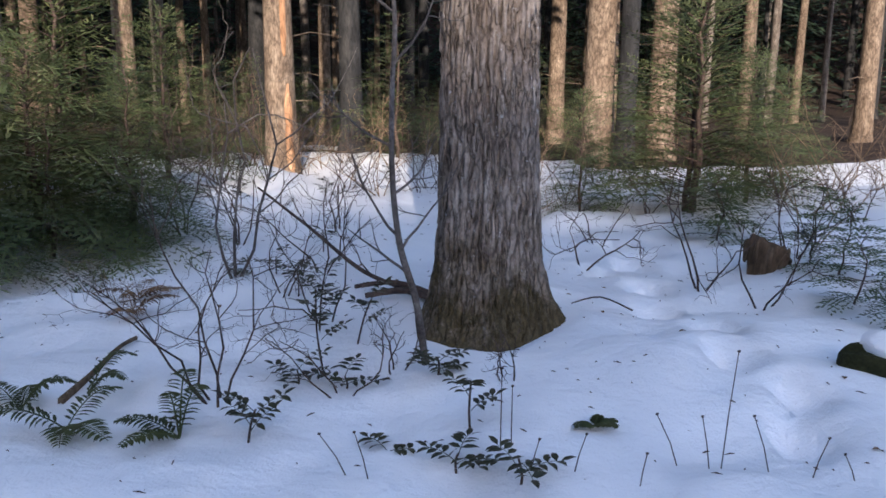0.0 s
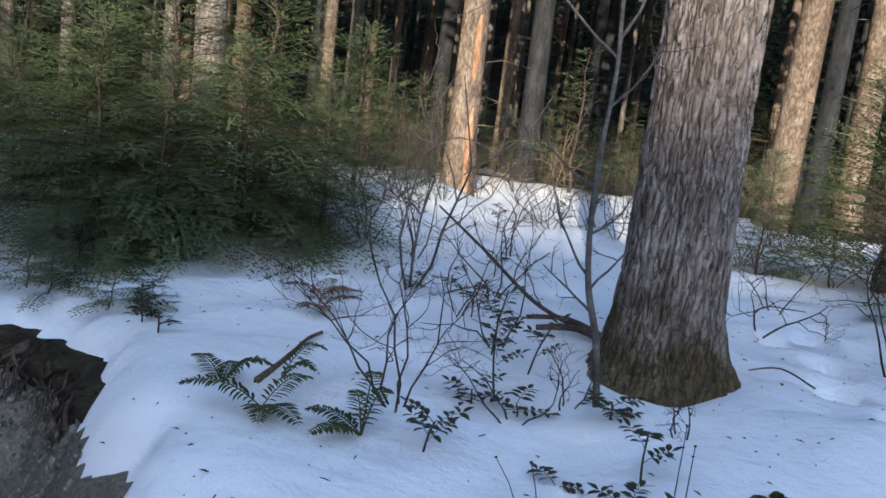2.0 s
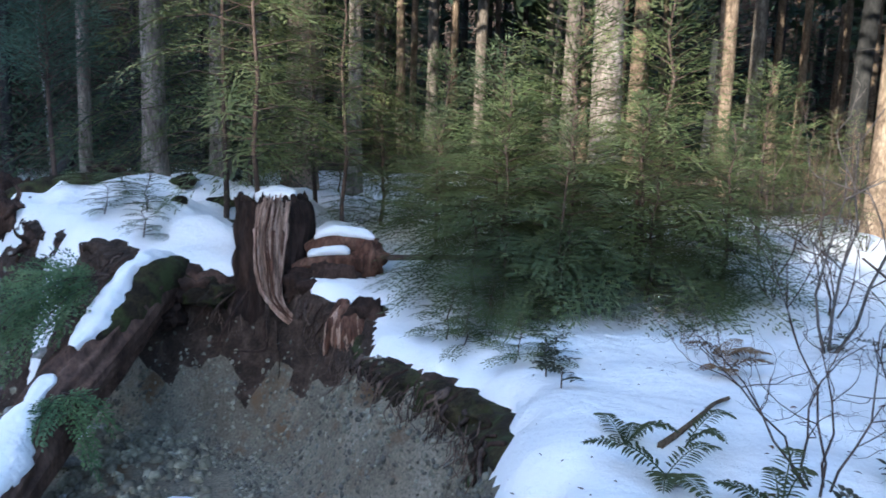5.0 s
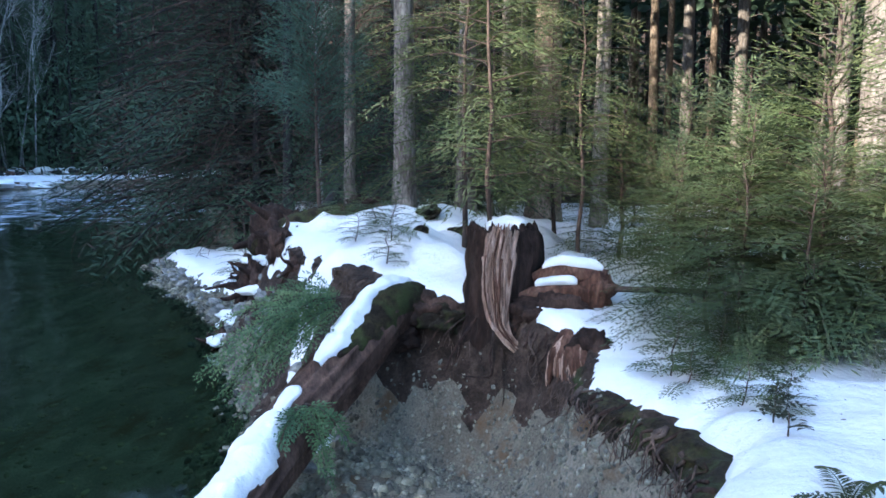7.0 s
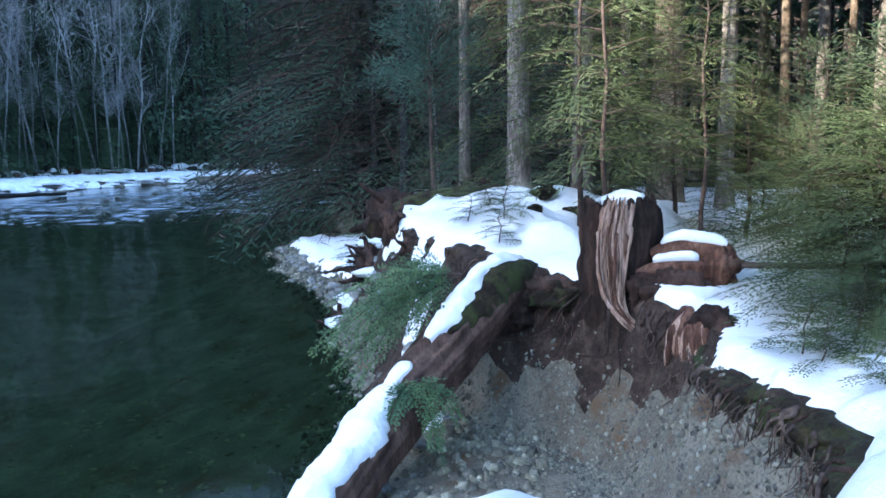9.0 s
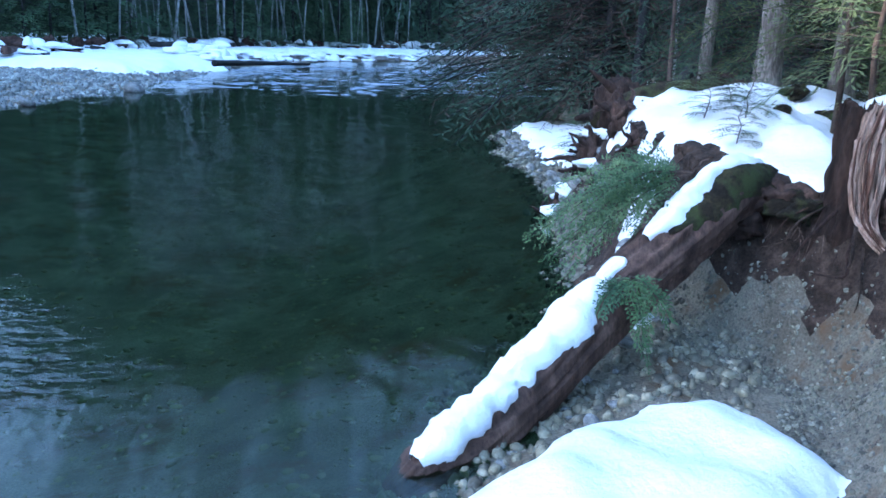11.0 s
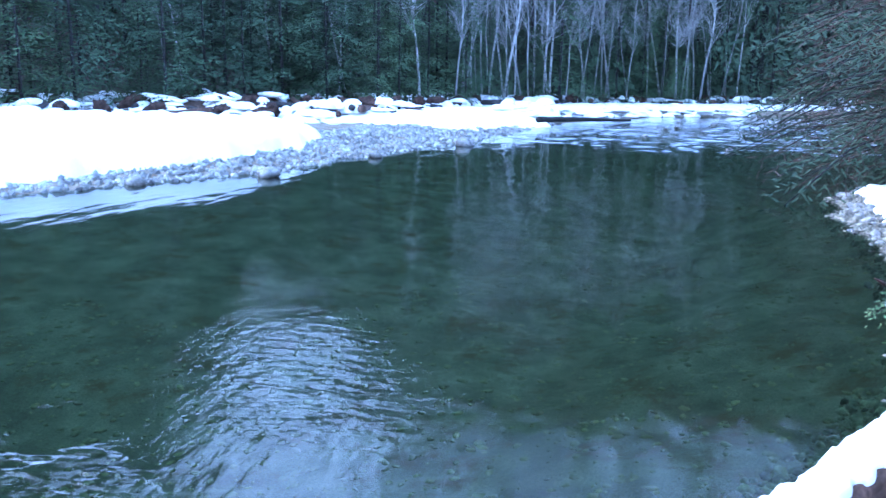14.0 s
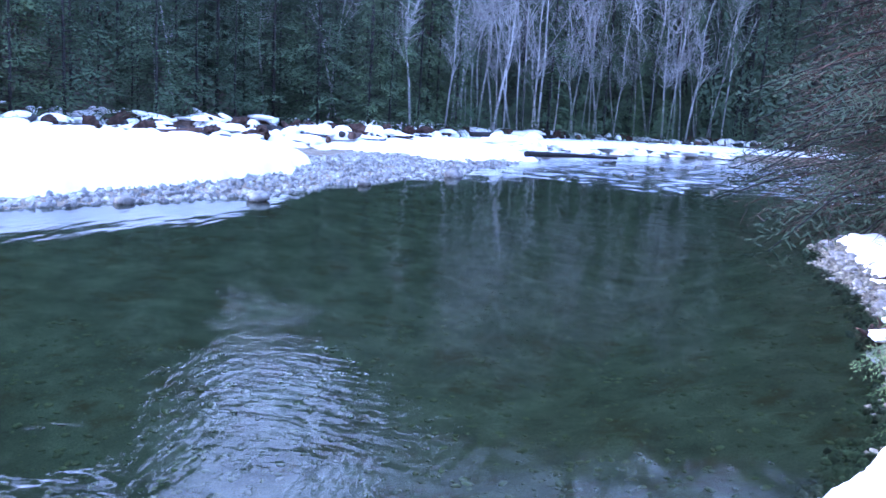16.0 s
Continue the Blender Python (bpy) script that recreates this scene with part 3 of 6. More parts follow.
def conifer(rng, height, spread, first, boughs, twigs, size, droop, trunk_r, lean=(0, 0), fan=0.3, seg=6, power=0.8, flat=0.06, wide=0.2, rise=0.25, curl=0.0):
    """Trunk, wood and needles of a small conifer, base at the origin."""
    n = 8
    zs = np.linspace(-0.15, height, n)
    axis_pts = np.array([(lean[0] * (max(z, 0) / height) ** 1.4 + 0.02 * rng.normal(), lean[1] * (max(z, 0) / height) ** 1.4 + 0.02 * rng.normal(), z) for z in zs])
    trunk = tube(axis_pts, [trunk_r * (1 - 0.93 * max(z, 0) / height) + 0.002 for z in zs], seg, 0.08)
    leaves, wood = Geo(), Geo()
    for k in range(boughs):
        u = first + (1 - first) * (k + rng.random()) / boughs
        z = height * min(u, 0.99)
        c = np.array([np.interp(z, zs, axis_pts[:, 0]), np.interp(z, zs, axis_pts[:, 1]), z])
        az = k * 2.4 + rng.normal(0, 0.4)
        length = spread * ((1 - u) ** power) * (0.7 + 0.6 * rng.random()) + 0.1
        way = unit(np.array([math.cos(az), math.sin(az), rise + (0.3 + rise) * u * u]))
        bough(leaves, wood, rng, c, way, length, droop, max(3, int(twigs * length / spread)), fan, size, max(0.003, trunk_r * 0.22), flat, wide, curl * u)
    return trunk, wood.out(), leaves.out()


def conifer_thing(name, label, at, geo, bark, needles, group="", limbs=True):
    t = thing(name, label, "tree", at, group)
    part("trunk", geo[0], bark, t)
    if limbs:
        tagged(part("limb_wood", geo[1], bark, t), kind="stuff")
    part("crown", geo[2], needles, t, smooth=False)
    return t


def forest_tree(rng, height, r, clear, bark, needles, dead=14, boughs=26, flare=1.35):
    """A tall forest conifer: long bare trunk with dead stubs, and a high crown."""
    zs = np.concatenate([[-0.4, 0.0, 0.25, 0.7], np.linspace(1.5, height, 12)])
    sway = rng.normal(0, 0.05, (2,))
    pts = np.array([(sway[0] * z / 6 + 0.015 * rng.normal(), sway[1] * z / 6 + 0.015 * rng.normal(), z) for z in zs])
    pts[:3, :2] = 0
    rad = [r * (1 + (flare - 1) * math.exp(-max(z, 0) / 0.3)) * (1 - 0.9 * max(z, 0) / height) for z in zs]
    t = new("forest_conifer")
    part("trunk", tube(pts, rad, 14, 0.10), bark, t)
    stubs, crown, wood = Geo(), Geo(), Geo()
    for k in range(dead):
        z = 1.0 + (clear - 1.0) * rng.random()
        az = rng.random() * 6.3
        d = np.array([math.cos(az), math.sin(az), 0.1 + 0.3 * rng.random()])
        c = np.array([sway[0] * z / 6, sway[1] * z / 6, z])
        ln = 0.3 + 1.1 * rng.random() ** 2
        mid = c + d * ln * 0.5 + (0, 0, -0.05)
        stubs.add(*tube([c, mid, c + d * ln + (0, 0, -0.2 * ln)], [0.014, 0.009, 0.003], 3, cap=False))
    tagged(part("dead_wood", stubs.out(), bark, t), kind="stuff")
    for k in range(boughs):
        u = clear / height + (1 - clear / height) * (k + rng.random()) / boughs
        az = k * 2.4 + rng.normal(0, 0.3)
        ln = 3.0 * (1 - 0.85 * u) * (0.7 + 0.5 * rng.random()) + 0.3
        c = np.array([sway[0] * u * height / 6, sway[1] * u * height / 6, u * height])
        bough(crown, wood, rng, c, unit(np.array([math.cos(az), math.sin(az), 0.1])), ln, 0.35, 4, 0.4, 0.9, 0.03, 0.25, 0.34)
    part("crown", crown.out(), needles, t, smooth=False)
    return t


def place(az, d):
    """A spot at a yaw (to the left of +y) and distance from the place where the camera starts."""
    return -math.sin(radians(az)) * d, math.cos(radians(az)) * d


rng = np.random.default_rng(11)
PROTO = {}
for key, bark in (("pale", BARK_PALE), ("dark", BARK_DARK_SHADED), ("grey", BARK)):
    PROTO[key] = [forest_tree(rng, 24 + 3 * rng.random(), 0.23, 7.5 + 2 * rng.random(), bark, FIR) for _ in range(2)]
LABELS = {"pale": "tall pale-barked conifer with a bare sunlit trunk", "dark": "tall conifer with a bare dark trunk, shade in its bark colour", "grey": "tall grey-barked conifer with bare dead stubs"}


def plant_forest(rows, kinds):
    """Rows of yaw, distance and trunk diameter."""
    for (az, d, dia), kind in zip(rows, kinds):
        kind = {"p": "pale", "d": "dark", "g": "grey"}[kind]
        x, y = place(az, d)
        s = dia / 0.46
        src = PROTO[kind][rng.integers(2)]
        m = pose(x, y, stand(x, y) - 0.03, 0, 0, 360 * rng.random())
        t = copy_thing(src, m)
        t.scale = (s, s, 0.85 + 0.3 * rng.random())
        tagged(t, LABELS[kind], "tree", "conifers of the near forest")


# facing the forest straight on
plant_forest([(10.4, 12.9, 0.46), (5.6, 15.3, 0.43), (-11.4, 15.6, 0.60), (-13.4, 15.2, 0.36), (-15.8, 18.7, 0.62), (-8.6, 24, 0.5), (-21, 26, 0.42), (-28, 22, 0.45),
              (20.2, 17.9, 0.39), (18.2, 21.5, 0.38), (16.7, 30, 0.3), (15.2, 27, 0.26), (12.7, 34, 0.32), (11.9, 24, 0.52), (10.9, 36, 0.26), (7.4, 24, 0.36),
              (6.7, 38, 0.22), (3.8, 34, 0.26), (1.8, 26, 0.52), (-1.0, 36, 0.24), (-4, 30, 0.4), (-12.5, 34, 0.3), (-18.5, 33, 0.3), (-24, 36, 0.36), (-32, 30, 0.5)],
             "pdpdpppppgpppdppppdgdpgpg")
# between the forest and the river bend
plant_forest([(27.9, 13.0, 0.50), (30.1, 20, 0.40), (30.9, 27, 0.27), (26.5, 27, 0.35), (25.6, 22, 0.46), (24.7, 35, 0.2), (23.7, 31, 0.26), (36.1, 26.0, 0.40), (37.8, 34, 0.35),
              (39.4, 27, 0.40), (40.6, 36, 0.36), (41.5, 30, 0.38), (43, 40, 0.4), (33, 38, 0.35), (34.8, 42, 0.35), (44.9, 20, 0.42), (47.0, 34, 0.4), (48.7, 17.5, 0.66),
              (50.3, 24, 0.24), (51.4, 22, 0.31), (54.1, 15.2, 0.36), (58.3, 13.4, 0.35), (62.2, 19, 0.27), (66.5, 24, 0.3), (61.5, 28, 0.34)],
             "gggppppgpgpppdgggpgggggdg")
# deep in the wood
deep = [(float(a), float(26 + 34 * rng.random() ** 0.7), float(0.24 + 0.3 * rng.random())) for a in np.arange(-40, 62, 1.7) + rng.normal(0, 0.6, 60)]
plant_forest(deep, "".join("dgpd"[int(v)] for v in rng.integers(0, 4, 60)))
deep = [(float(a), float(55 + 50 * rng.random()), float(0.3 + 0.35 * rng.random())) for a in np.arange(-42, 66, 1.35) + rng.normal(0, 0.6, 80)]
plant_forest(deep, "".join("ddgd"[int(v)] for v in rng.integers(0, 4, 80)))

# ---- understorey and far bank ----
def copy_scaled(src, x, y, s, turn, sink=0.05, sz=None, label="", group="", lean=(0, 0), z=None):
    t = copy_thing(src, pose(x, y, (stand(x, y) if z is None else z) - sink, lean[0], lean[1], turn))
    t.scale = (s, s, s if sz is None else sz)
    return tagged(t, label, "tree", group)


def young(rng, h, spread, first, boughs, twigs, size, droop, r, needles, label, **kw):
    geo = conifer(rng, h, spread, first, boughs, twigs, size, droop, r, **kw)
    t = conifer_thing("young_conifer", label, Matrix(), geo, BARK_DARK_SHADED if h > 10 else TWIG, needles, limbs=h < 20)
    return t


rng = np.random.default_rng(23)
PROTO["young"] = [young(rng, 2.4, 0.85, 0.06, 44, 17, 0.09, 0.35, 0.028, HEMLOCK, "young hemlock with soft drooping green boughs", wide=0.10, fan=0.4, rise=0.35, flat=0.12) for _ in range(3)]
PROTO["thick"] = [young(rng, 2.4, 0.95, 0.05, 64, 30, 0.08, 0.5, 0.03, HEMLOCK, "young hemlock with soft drooping green boughs", wide=0.085, fan=0.42, rise=0.5, curl=0.35, power=0.7, flat=0.14) for _ in range(3)]
PROTO["skirt"] = [young(rng, 1.6, 1.25, 0.12, 34, 34, 0.085, 0.55, 0.024, HEMLOCK, "low hemlock with broad drooping sprays", wide=0.10, fan=0.4, rise=0.3, power=0.55) for _ in range(2)]
PROTO["feather"] = [young(rng, 2.4, 1.0, 0.2, 46, 30, 0.075, 0.4, 0.022, CEDAR, "young hemlock with feathery boughs", power=0.5, wide=0.09, fan=0.36, rise=0.2, flat=0.1) for _ in range(2)]
PROTO["cedar"] = [young(rng, 2.4, 0.8, 0.1, 40, 18, 0.10, 0.5, 0.03, CEDAR, "young cedar with yellow-green sprays", wide=0.11, fan=0.4, flat=0.12) for _ in range(2)]
PROTO["seedling"] = [young(rng, 0.5, 0.28, 0.1, 20, 15, 0.045, 0.3, 0.006, HEMLOCK, "small hemlock seedling poking out of the snow", wide=0.16, fan=0.4) for _ in range(2)]
PROTO["bushy"] = [young(rng, 14, 4.2, 0.05, 116, 26, 0.25, 0.5, 0.2, FIR, "dark bushy conifer over the river bank", fan=0.3, flat=0.2, wide=0.075) for _ in range(2)]
PROTO["far"] = [young(rng, 28, 3.6, 0.02, 120, 10, 0.55, 0.5, 0.13, FIR, "tall dark conifer on the far bank", fan=0.34, flat=0.16, power=0.75, wide=0.1) for _ in range(3)]
PROTO["front"] = [young(rng, 14, 2.7, 0.02, 120, 12, 0.42, 0.45, 0.1, FRONTFIR, "green conifer at the front of the far wood", fan=0.36, flat=0.14, power=0.85, wide=0.11) for _ in range(2)]
PROTO["slope"] = [young(rng, 26, 4.4, 0.03, 64, 5, 1.2, 0.5, 0.3, FIR, "dark conifer of the slope", fan=0.3, flat=0.25, power=0.7, wide=0.11) for _ in range(2)]
PROTO["dense"] = [young(rng, 28, 4.2, 0.02, 84, 8, 0.75, 0.5, 0.3, FIR, "tall dense dark conifer", fan=0.36, flat=0.2, power=0.7, wide=0.11) for _ in range(2)]


def grove(name, label, spots, kind="dense"):
    """A far wood of one kind of tree, joined: rows of x, y, width, height and turn."""
    t = thing(name, label, "wood", Matrix(), kind="stuff")
    src = [{c.name.split(".")[0]: c.data for c in ob.children} for ob in PROTO[kind]]
    for key, out, mat in (("trunk", "trunks", BARK_DARK_SHADED), ("crown", "crowns", FIR)):
        vs, fs, n = [], [], 0
        for k, (x, y, w, h, turn) in enumerate(spots):
            me = src[k % 2][key]
            v = np.empty(len(me.vertices) * 3)
            me.vertices.foreach_get("co", v)
            v = v.reshape(-1, 3) * (w, w, h)
            c, s = math.cos(turn), math.sin(turn)
            vs.append(np.stack([v[:, 0] * c - v[:, 1] * s + x, v[:, 0] * s + v[:, 1] * c + y, v[:, 2] + stand(x, y) - 0.3], 1))
            fs.extend([tuple(i + n for i in p.vertices) for p in me.polygons])
            n += len(v)
        tagged(part(out, (np.concatenate(vs), fs), mat, t, smooth=False), kind="stuff")


# bare drooping twigs of the bushy conifers
for ob in PROTO["bushy"]:
    hairs, stems = Geo(), Geo()
    for k in range(70):
        u = 0.04 + 0.6 * (k + rng.random()) / 70
        az = k * 2.4
        bough(hairs, stems, rng, np.array([0, 0, 14 * u]), unit(np.array([math.cos(az), math.sin(az), 0.1])), 4.4 * (1 - u) ** 0.8, 0.45, 9, 0.3, 0.42, 0.03, 0.5, 0.025)
    hairs.add(*stems.out())
    tagged(part("twig_haze", hairs.out(), TWIG, ob, "bare brown twigs"), kind="stuff")

# the thicket of young hemlocks beside the bank
for x, y, h, w in ((-4.6, 7.8, 3.0, 1.65), (-3.9, 8.6, 2.9, 1.5), (-7.0, 8.6, 2.5, 1.4), (-5.6, 7.9, 2.4, 1.4), (-3.3, 6.75, 1.7, 1.35), (-2.7, 7.3, 1.5, 1.2), (-4.0, 6.7, 1.6, 1.35), (-4.9, 7.0, 1.9, 1.3),
                   (-5.9, 8.9, 2.2, 1.3), (-6.4, 7.7, 1.7, 1.1), (-3.1, 9.6, 2.0, 1.1), (-8.4, 8.9, 2.4, 1.2), ):
    copy_scaled(PROTO["thick"][int(rng.integers(3))], x, y, w * h / 2.4 if h < 2 else w, 360 * rng.random(), 0.05, h / 2.4, "young hemlock with soft drooping boughs in a thicket", "hemlock thicket")
for x, y, h, w in ((-3.75, 6.15, 1.3, 1.15), (-4.55, 6.45, 1.45, 1.1), (-3.05, 6.45, 1.15, 1.0), (-3.4, 6.9, 1.7, 1.1), (-5.0, 6.9, 1.5, 0.9), (-2.6, 6.95, 1.0, 0.8), (-3.95, 5.55, 0.8, 0.65), (-3.5, 5.75, 0.85, 0.7), (-4.6, 6.0, 1.0, 0.85)):
    copy_scaled(PROTO["skirt"][int(rng.integers(2))], x, y, w, 360 * rng.random(), 0.05, h / 1.6, "low hemlock with broad drooping sprays over the snow", "hemlock thicket")
# hemlocks over the old stump, and by the root wad
for x, y, h, w, z, ln in ((-7.15, 5.6, 4.6, 1.5, 0.3, (0, -4)), (-8.9, 6.5, 5.2, 1.75, None, (0, 0)), (-10.6, 8.2, 5.0, 1.6, None, (0, 0)), (-8.3, 8.0, 4.2, 1.5, None, (0, 0)), (-9.9, 8.9, 4.8, 1.6, None, (0, 0))):
    copy_scaled(PROTO["feather"][int(rng.integers(2))], x, y, w, 360 * rng.random(), 0.1, h / 2.4, "slender young hemlock with feathery yellow-green boughs", "hemlocks by the stump", ln, z)
for x, y, h, w in ((2.98, 9.05, 2.9, 1.5), (2.95, 9.15, 2.5, 1.2), (3.9, 9.9, 1.9, 0.9), (1.75, 9.4, 1.5, 0.62), (4.7, 10.8, 1.7, 0.8)):
    copy_scaled(PROTO["thick"][int(rng.integers(3))], x, y, w, 360 * rng.random(), 0.05, h / 2.4, "young green hemlock on a thin reddish stem", "hemlocks among the trees")
for x, y, s in ((2.75, 5.0, 1.0), (3.0, 5.7, 1.1), (2.7, 4.4, 0.8), (2.75, 7.6, 1.3), (3.2, 6.6, 1.2), (-3.95, 5.35, 1.2), (-3.7, 5.85, 0.9), (-3.2, 4.62, 0.75), (-4.1, 5.0, 1.0), (-3.75, 4.75, 0.8), (-2.9, 4.6, 0.6), (-17.2, 6.4, 2.2), (-16.6, 6.9, 1.8), (-11.3, 5.9, 1.2), (-9.0, 5.4, 1.2), (-9.6, 5.2, 1.0), (-8.6, 5.1, 1.0), (-10.4, 5.9, 1.2)):
    copy_scaled(PROTO["seedling"][int(rng.integers(2))], x, y, s, 360 * rng.random(), 0.03, None, "small hemlock seedling poking out of the snow", "seedlings in the snow")
# undergrowth of young conifers inside the wood
for k in range(48):
    az, d = -16 + 72 * (k + rng.random()) / 48, 13.5 + 16 * rng.random() ** 1.2
    x, y = place(az, d)
    h = 1.1 + 1.7 * rng.random()
    src = PROTO["cedar" if rng.random() < 0.35 else "young"]
    copy_scaled(src[int(rng.integers(2))], x, y, (0.9 + 0.5 * rng.random()) * max(0.8, h / 2.6), 360 * rng.random(), 0.08, h / 2.4, "young conifer of the forest undergrowth", "forest undergrowth")
for k in range(26):
    az, d = -8 + 28 * (k + rng.random()) / 26, 16 + 5 * rng.random()
    x, y = place(az, d)
    h = 1.2 + 1.5 * rng.random()
    copy_scaled(PROTO["young"][int(rng.integers(3))], x, y, (0.7 + 0.4 * rng.random()) * max(0.8, h / 2.4), 360 * rng.random(), 0.08, h / 2.4, "young conifer of the forest undergrowth", "forest undergrowth")
# dark wood behind
spots = []
for k in range(84):
    az, d = -45 + 112 * (k + rng.random()) / 84, 44 + 40 * rng.random()
    x, y = place(az, d)
    spots.append((x, y, 0.8 + 0.5 * rng.random(), 0.6 + 0.3 * rng.random(), 6.3 * rng.random()))
grove("deep_wood", "dense dark conifers deep in the wood", spots)

# bushy conifers of the near bank upstream
for x, y, s, sz in ((-26.5, 9.8, 1.35, 1.4), (-22.5, 11.5, 1.0, 1.1), (-30.5, 13.8, 1.25, 1.5), (-19.5, 11.8, 0.8, 0.9), (-16.8, 10.0, 0.55, 0.75), (-13.8, 9.6, 0.45, 0.6), (-20.0, 12.4, 0.6, 0.8), (-35, 17.5, 1.3, 1.7), (-28, 19, 1.1, 1.3), (-41, 21, 1.2, 1.4), (-33, 23, 1.2, 1.5), (-48, 25, 1.2, 1.4), (-24.5, 9.6, 0.9, 1.0), (-29.5, 11.6, 1.75, 1.35), (-38, 13.4, 1.95, 1.5), (-18.2, 11.2, 0.7, 0.9)):
    copy_scaled(PROTO["bushy"][int(rng.integers(2))], x, y, s, 360 * rng.random(), 0.2, sz, "dark bushy conifer over the river bank", "bushy conifers upstream")
# tall wood behind them
for k in range(30):
    az, d = 60 + 24 * (k + rng.random()) / 30, 46 + 60 * rng.random()
    x, y = place(az, d)
    if float(land(x, y)[1]) > 4:
        copy_scaled(PROTO["far"][int(rng.integers(3))], x, y, 1.0 + 0.4 * rng.random(), 360 * rng.random(), 0.3, 0.85 + 0.35 * rng.random(), "tall dark conifer upstream on the near bank", "conifers upstream")
# a slender conifer on the root wad
geo = conifer(rng, 4.2, 1.6, 0.40, 90, 30, 0.13, 0.2, 0.045, flat=0.3, wide=0.06, rise=0.45, power=0.45)
conifer_thing("young_conifer", "slim conifer with a bare lower stem by the root wad", pose(-13.2, 6.35, stand(-13.2, 6.35) - 0.1), geo, TWIG, PINE)

# the far forest
def dry(az, d):
    """As place(), moved outwards until it stands clear of the river."""
    while True:
        x, y = place(az, d)
        _, e, _, b = land(x, y)
        if b > 9 or e > 6 or d > 160:
            return x, y
        d += 2


for k in range(64):
    az = 70 + 86 * (k + rng.random()) / 64
    d = 66 + 10 * rng.random() if not 83 < az < 102 else 88 + 10 * rng.random()
    x, y = dry(az, d)
    low = 1.7 if az < 106.5 else 0.75 if az < 120.5 else 1.45
    copy_scaled(PROTO["far"][int(rng.integers(3))], x, y, 0.8 + 0.4 * rng.random(), 360 * rng.random(), 0.3, low * (0.95 + 0.45 * rng.random()), "tall dark conifer on the far bank", "conifers on the far bank")
spots = []
for k in range(110):
    az = 64 + 96 * (k + rng.random()) / 110
    x, y = dry(az, 90 + 22 * rng.random())
    spots.append((x, y, 1.0 + 0.4 * rng.random(), (1.8 if az < 106.5 else 0.8 if az < 120.5 else 1.6) * (0.9 + 0.4 * rng.random()), 6.3 * rng.random()))
grove("far_wood", "tall dark conifers behind the far bank", spots)
spots = []
for k in range(210):
    az = 62 + 92 * (k * 0.618 % 1) + rng.normal(0, 0.3)
    x, y = place(az, 112 + 95 * (k + rng.random()) / 210)
    spots.append((x, y, 1.0 + 0.4 * rng.random(), 0.95 + 0.45 * rng.random(), 6.3 * rng.random()))
grove("wooded_slope", "dark conifers over the slope behind the river", spots, "slope")
for az, d, s in ((94.0, 72, 0.62), (90.2, 74, 0.55), (95.8, 70, 0.25), (88.5, 76, 0.4), (92.2, 69, 0.3), (87.2, 72, 0.45), (97.6, 69, 0.24), (84.4, 72, 0.35), (100.4, 68, 0.42), (103.0, 66, 0.5), (101.8, 70, 0.6), (105, 62, 0.45), (106.5, 61, 0.4), (110, 62, 0.55), (113, 63, 0.6), (115.5, 60, 0.4), (120.5, 58, 0.5), (129, 57, 0.55), (136, 56, 0.5), (98.9, 66, 0.35), (86, 70, 0.3), (91, 68, 0.22), (118, 60, 0.5), (126, 58, 0.6), (133, 58, 0.6), (139, 56, 0.7), (122, 61, 0.35)):
    x, y = dry(az, d)
    copy_scaled(PROTO["front"][int(rng.integers(2))], x, y, s * 2.2, 360 * rng.random(), 0.2, s * 2, "green conifer at the front of the far wood", "conifers on the far bank")


def alder(rng, h, r):
    """A slim pale broadleaf tree in winter: forked leaning trunk and a haze of twigs."""
    t = new("bare_alder")
    lean = rng.normal(0, 0.07, 2)
    zs = np.linspace(-0.3, h, 9)
    pts = np.array([(lean[0] * z + 0.02 * z * math.sin(z * 0.7), lean[1] * z, z) for z in zs])
    part("trunk", tube(pts, [r * (1 - 0.85 * max(z, 0) / h) for z in zs], 7, 0.06), BARK_ALDER, t)
    limbs, twigs = Geo(), Geo()
    for k in range(9):
        u = 0.3 + 0.65 * rng.random()
        i = u * 8
        c = pts[int(i)] + (pts[min(int(i) + 1, 8)] - pts[int(i)]) * (i % 1)
        az = rng.random() * 6.3
        d = unit(np.array([0.45 * math.cos(az), 0.45 * math.sin(az), 1]))
        ln = h * (0.12 + 0.22 * rng.random())
        e = c + d * ln
        limbs.add(*tube([c, c + d * ln * 0.5 + rng.normal(0, 0.1, 3), e], [r * 0.42 * (1.1 - u), r * 0.28 * (1.1 - u), 0.01], 4, cap=False))
        for j in range(26):
            q = c + d * ln * (0.2 + 0.8 * rng.random())
            w = unit(np.array([rng.normal(), rng.normal(), 0.9]))
            tl = 0.6 + 1.4 * rng.random()
            twigs.add(*tube([q, q + w * tl * 0.5 + rng.normal(0, 0.08, 3), q + w * tl], [0.017, 0.012, 0.006], 3, cap=False))
    tagged(part("limb_wood", limbs.out(), BARK_ALDER, t), kind="stuff")
    tagged(part("twig_haze", twigs.out(), BARK_ALDER, t), kind="stuff")
    return t


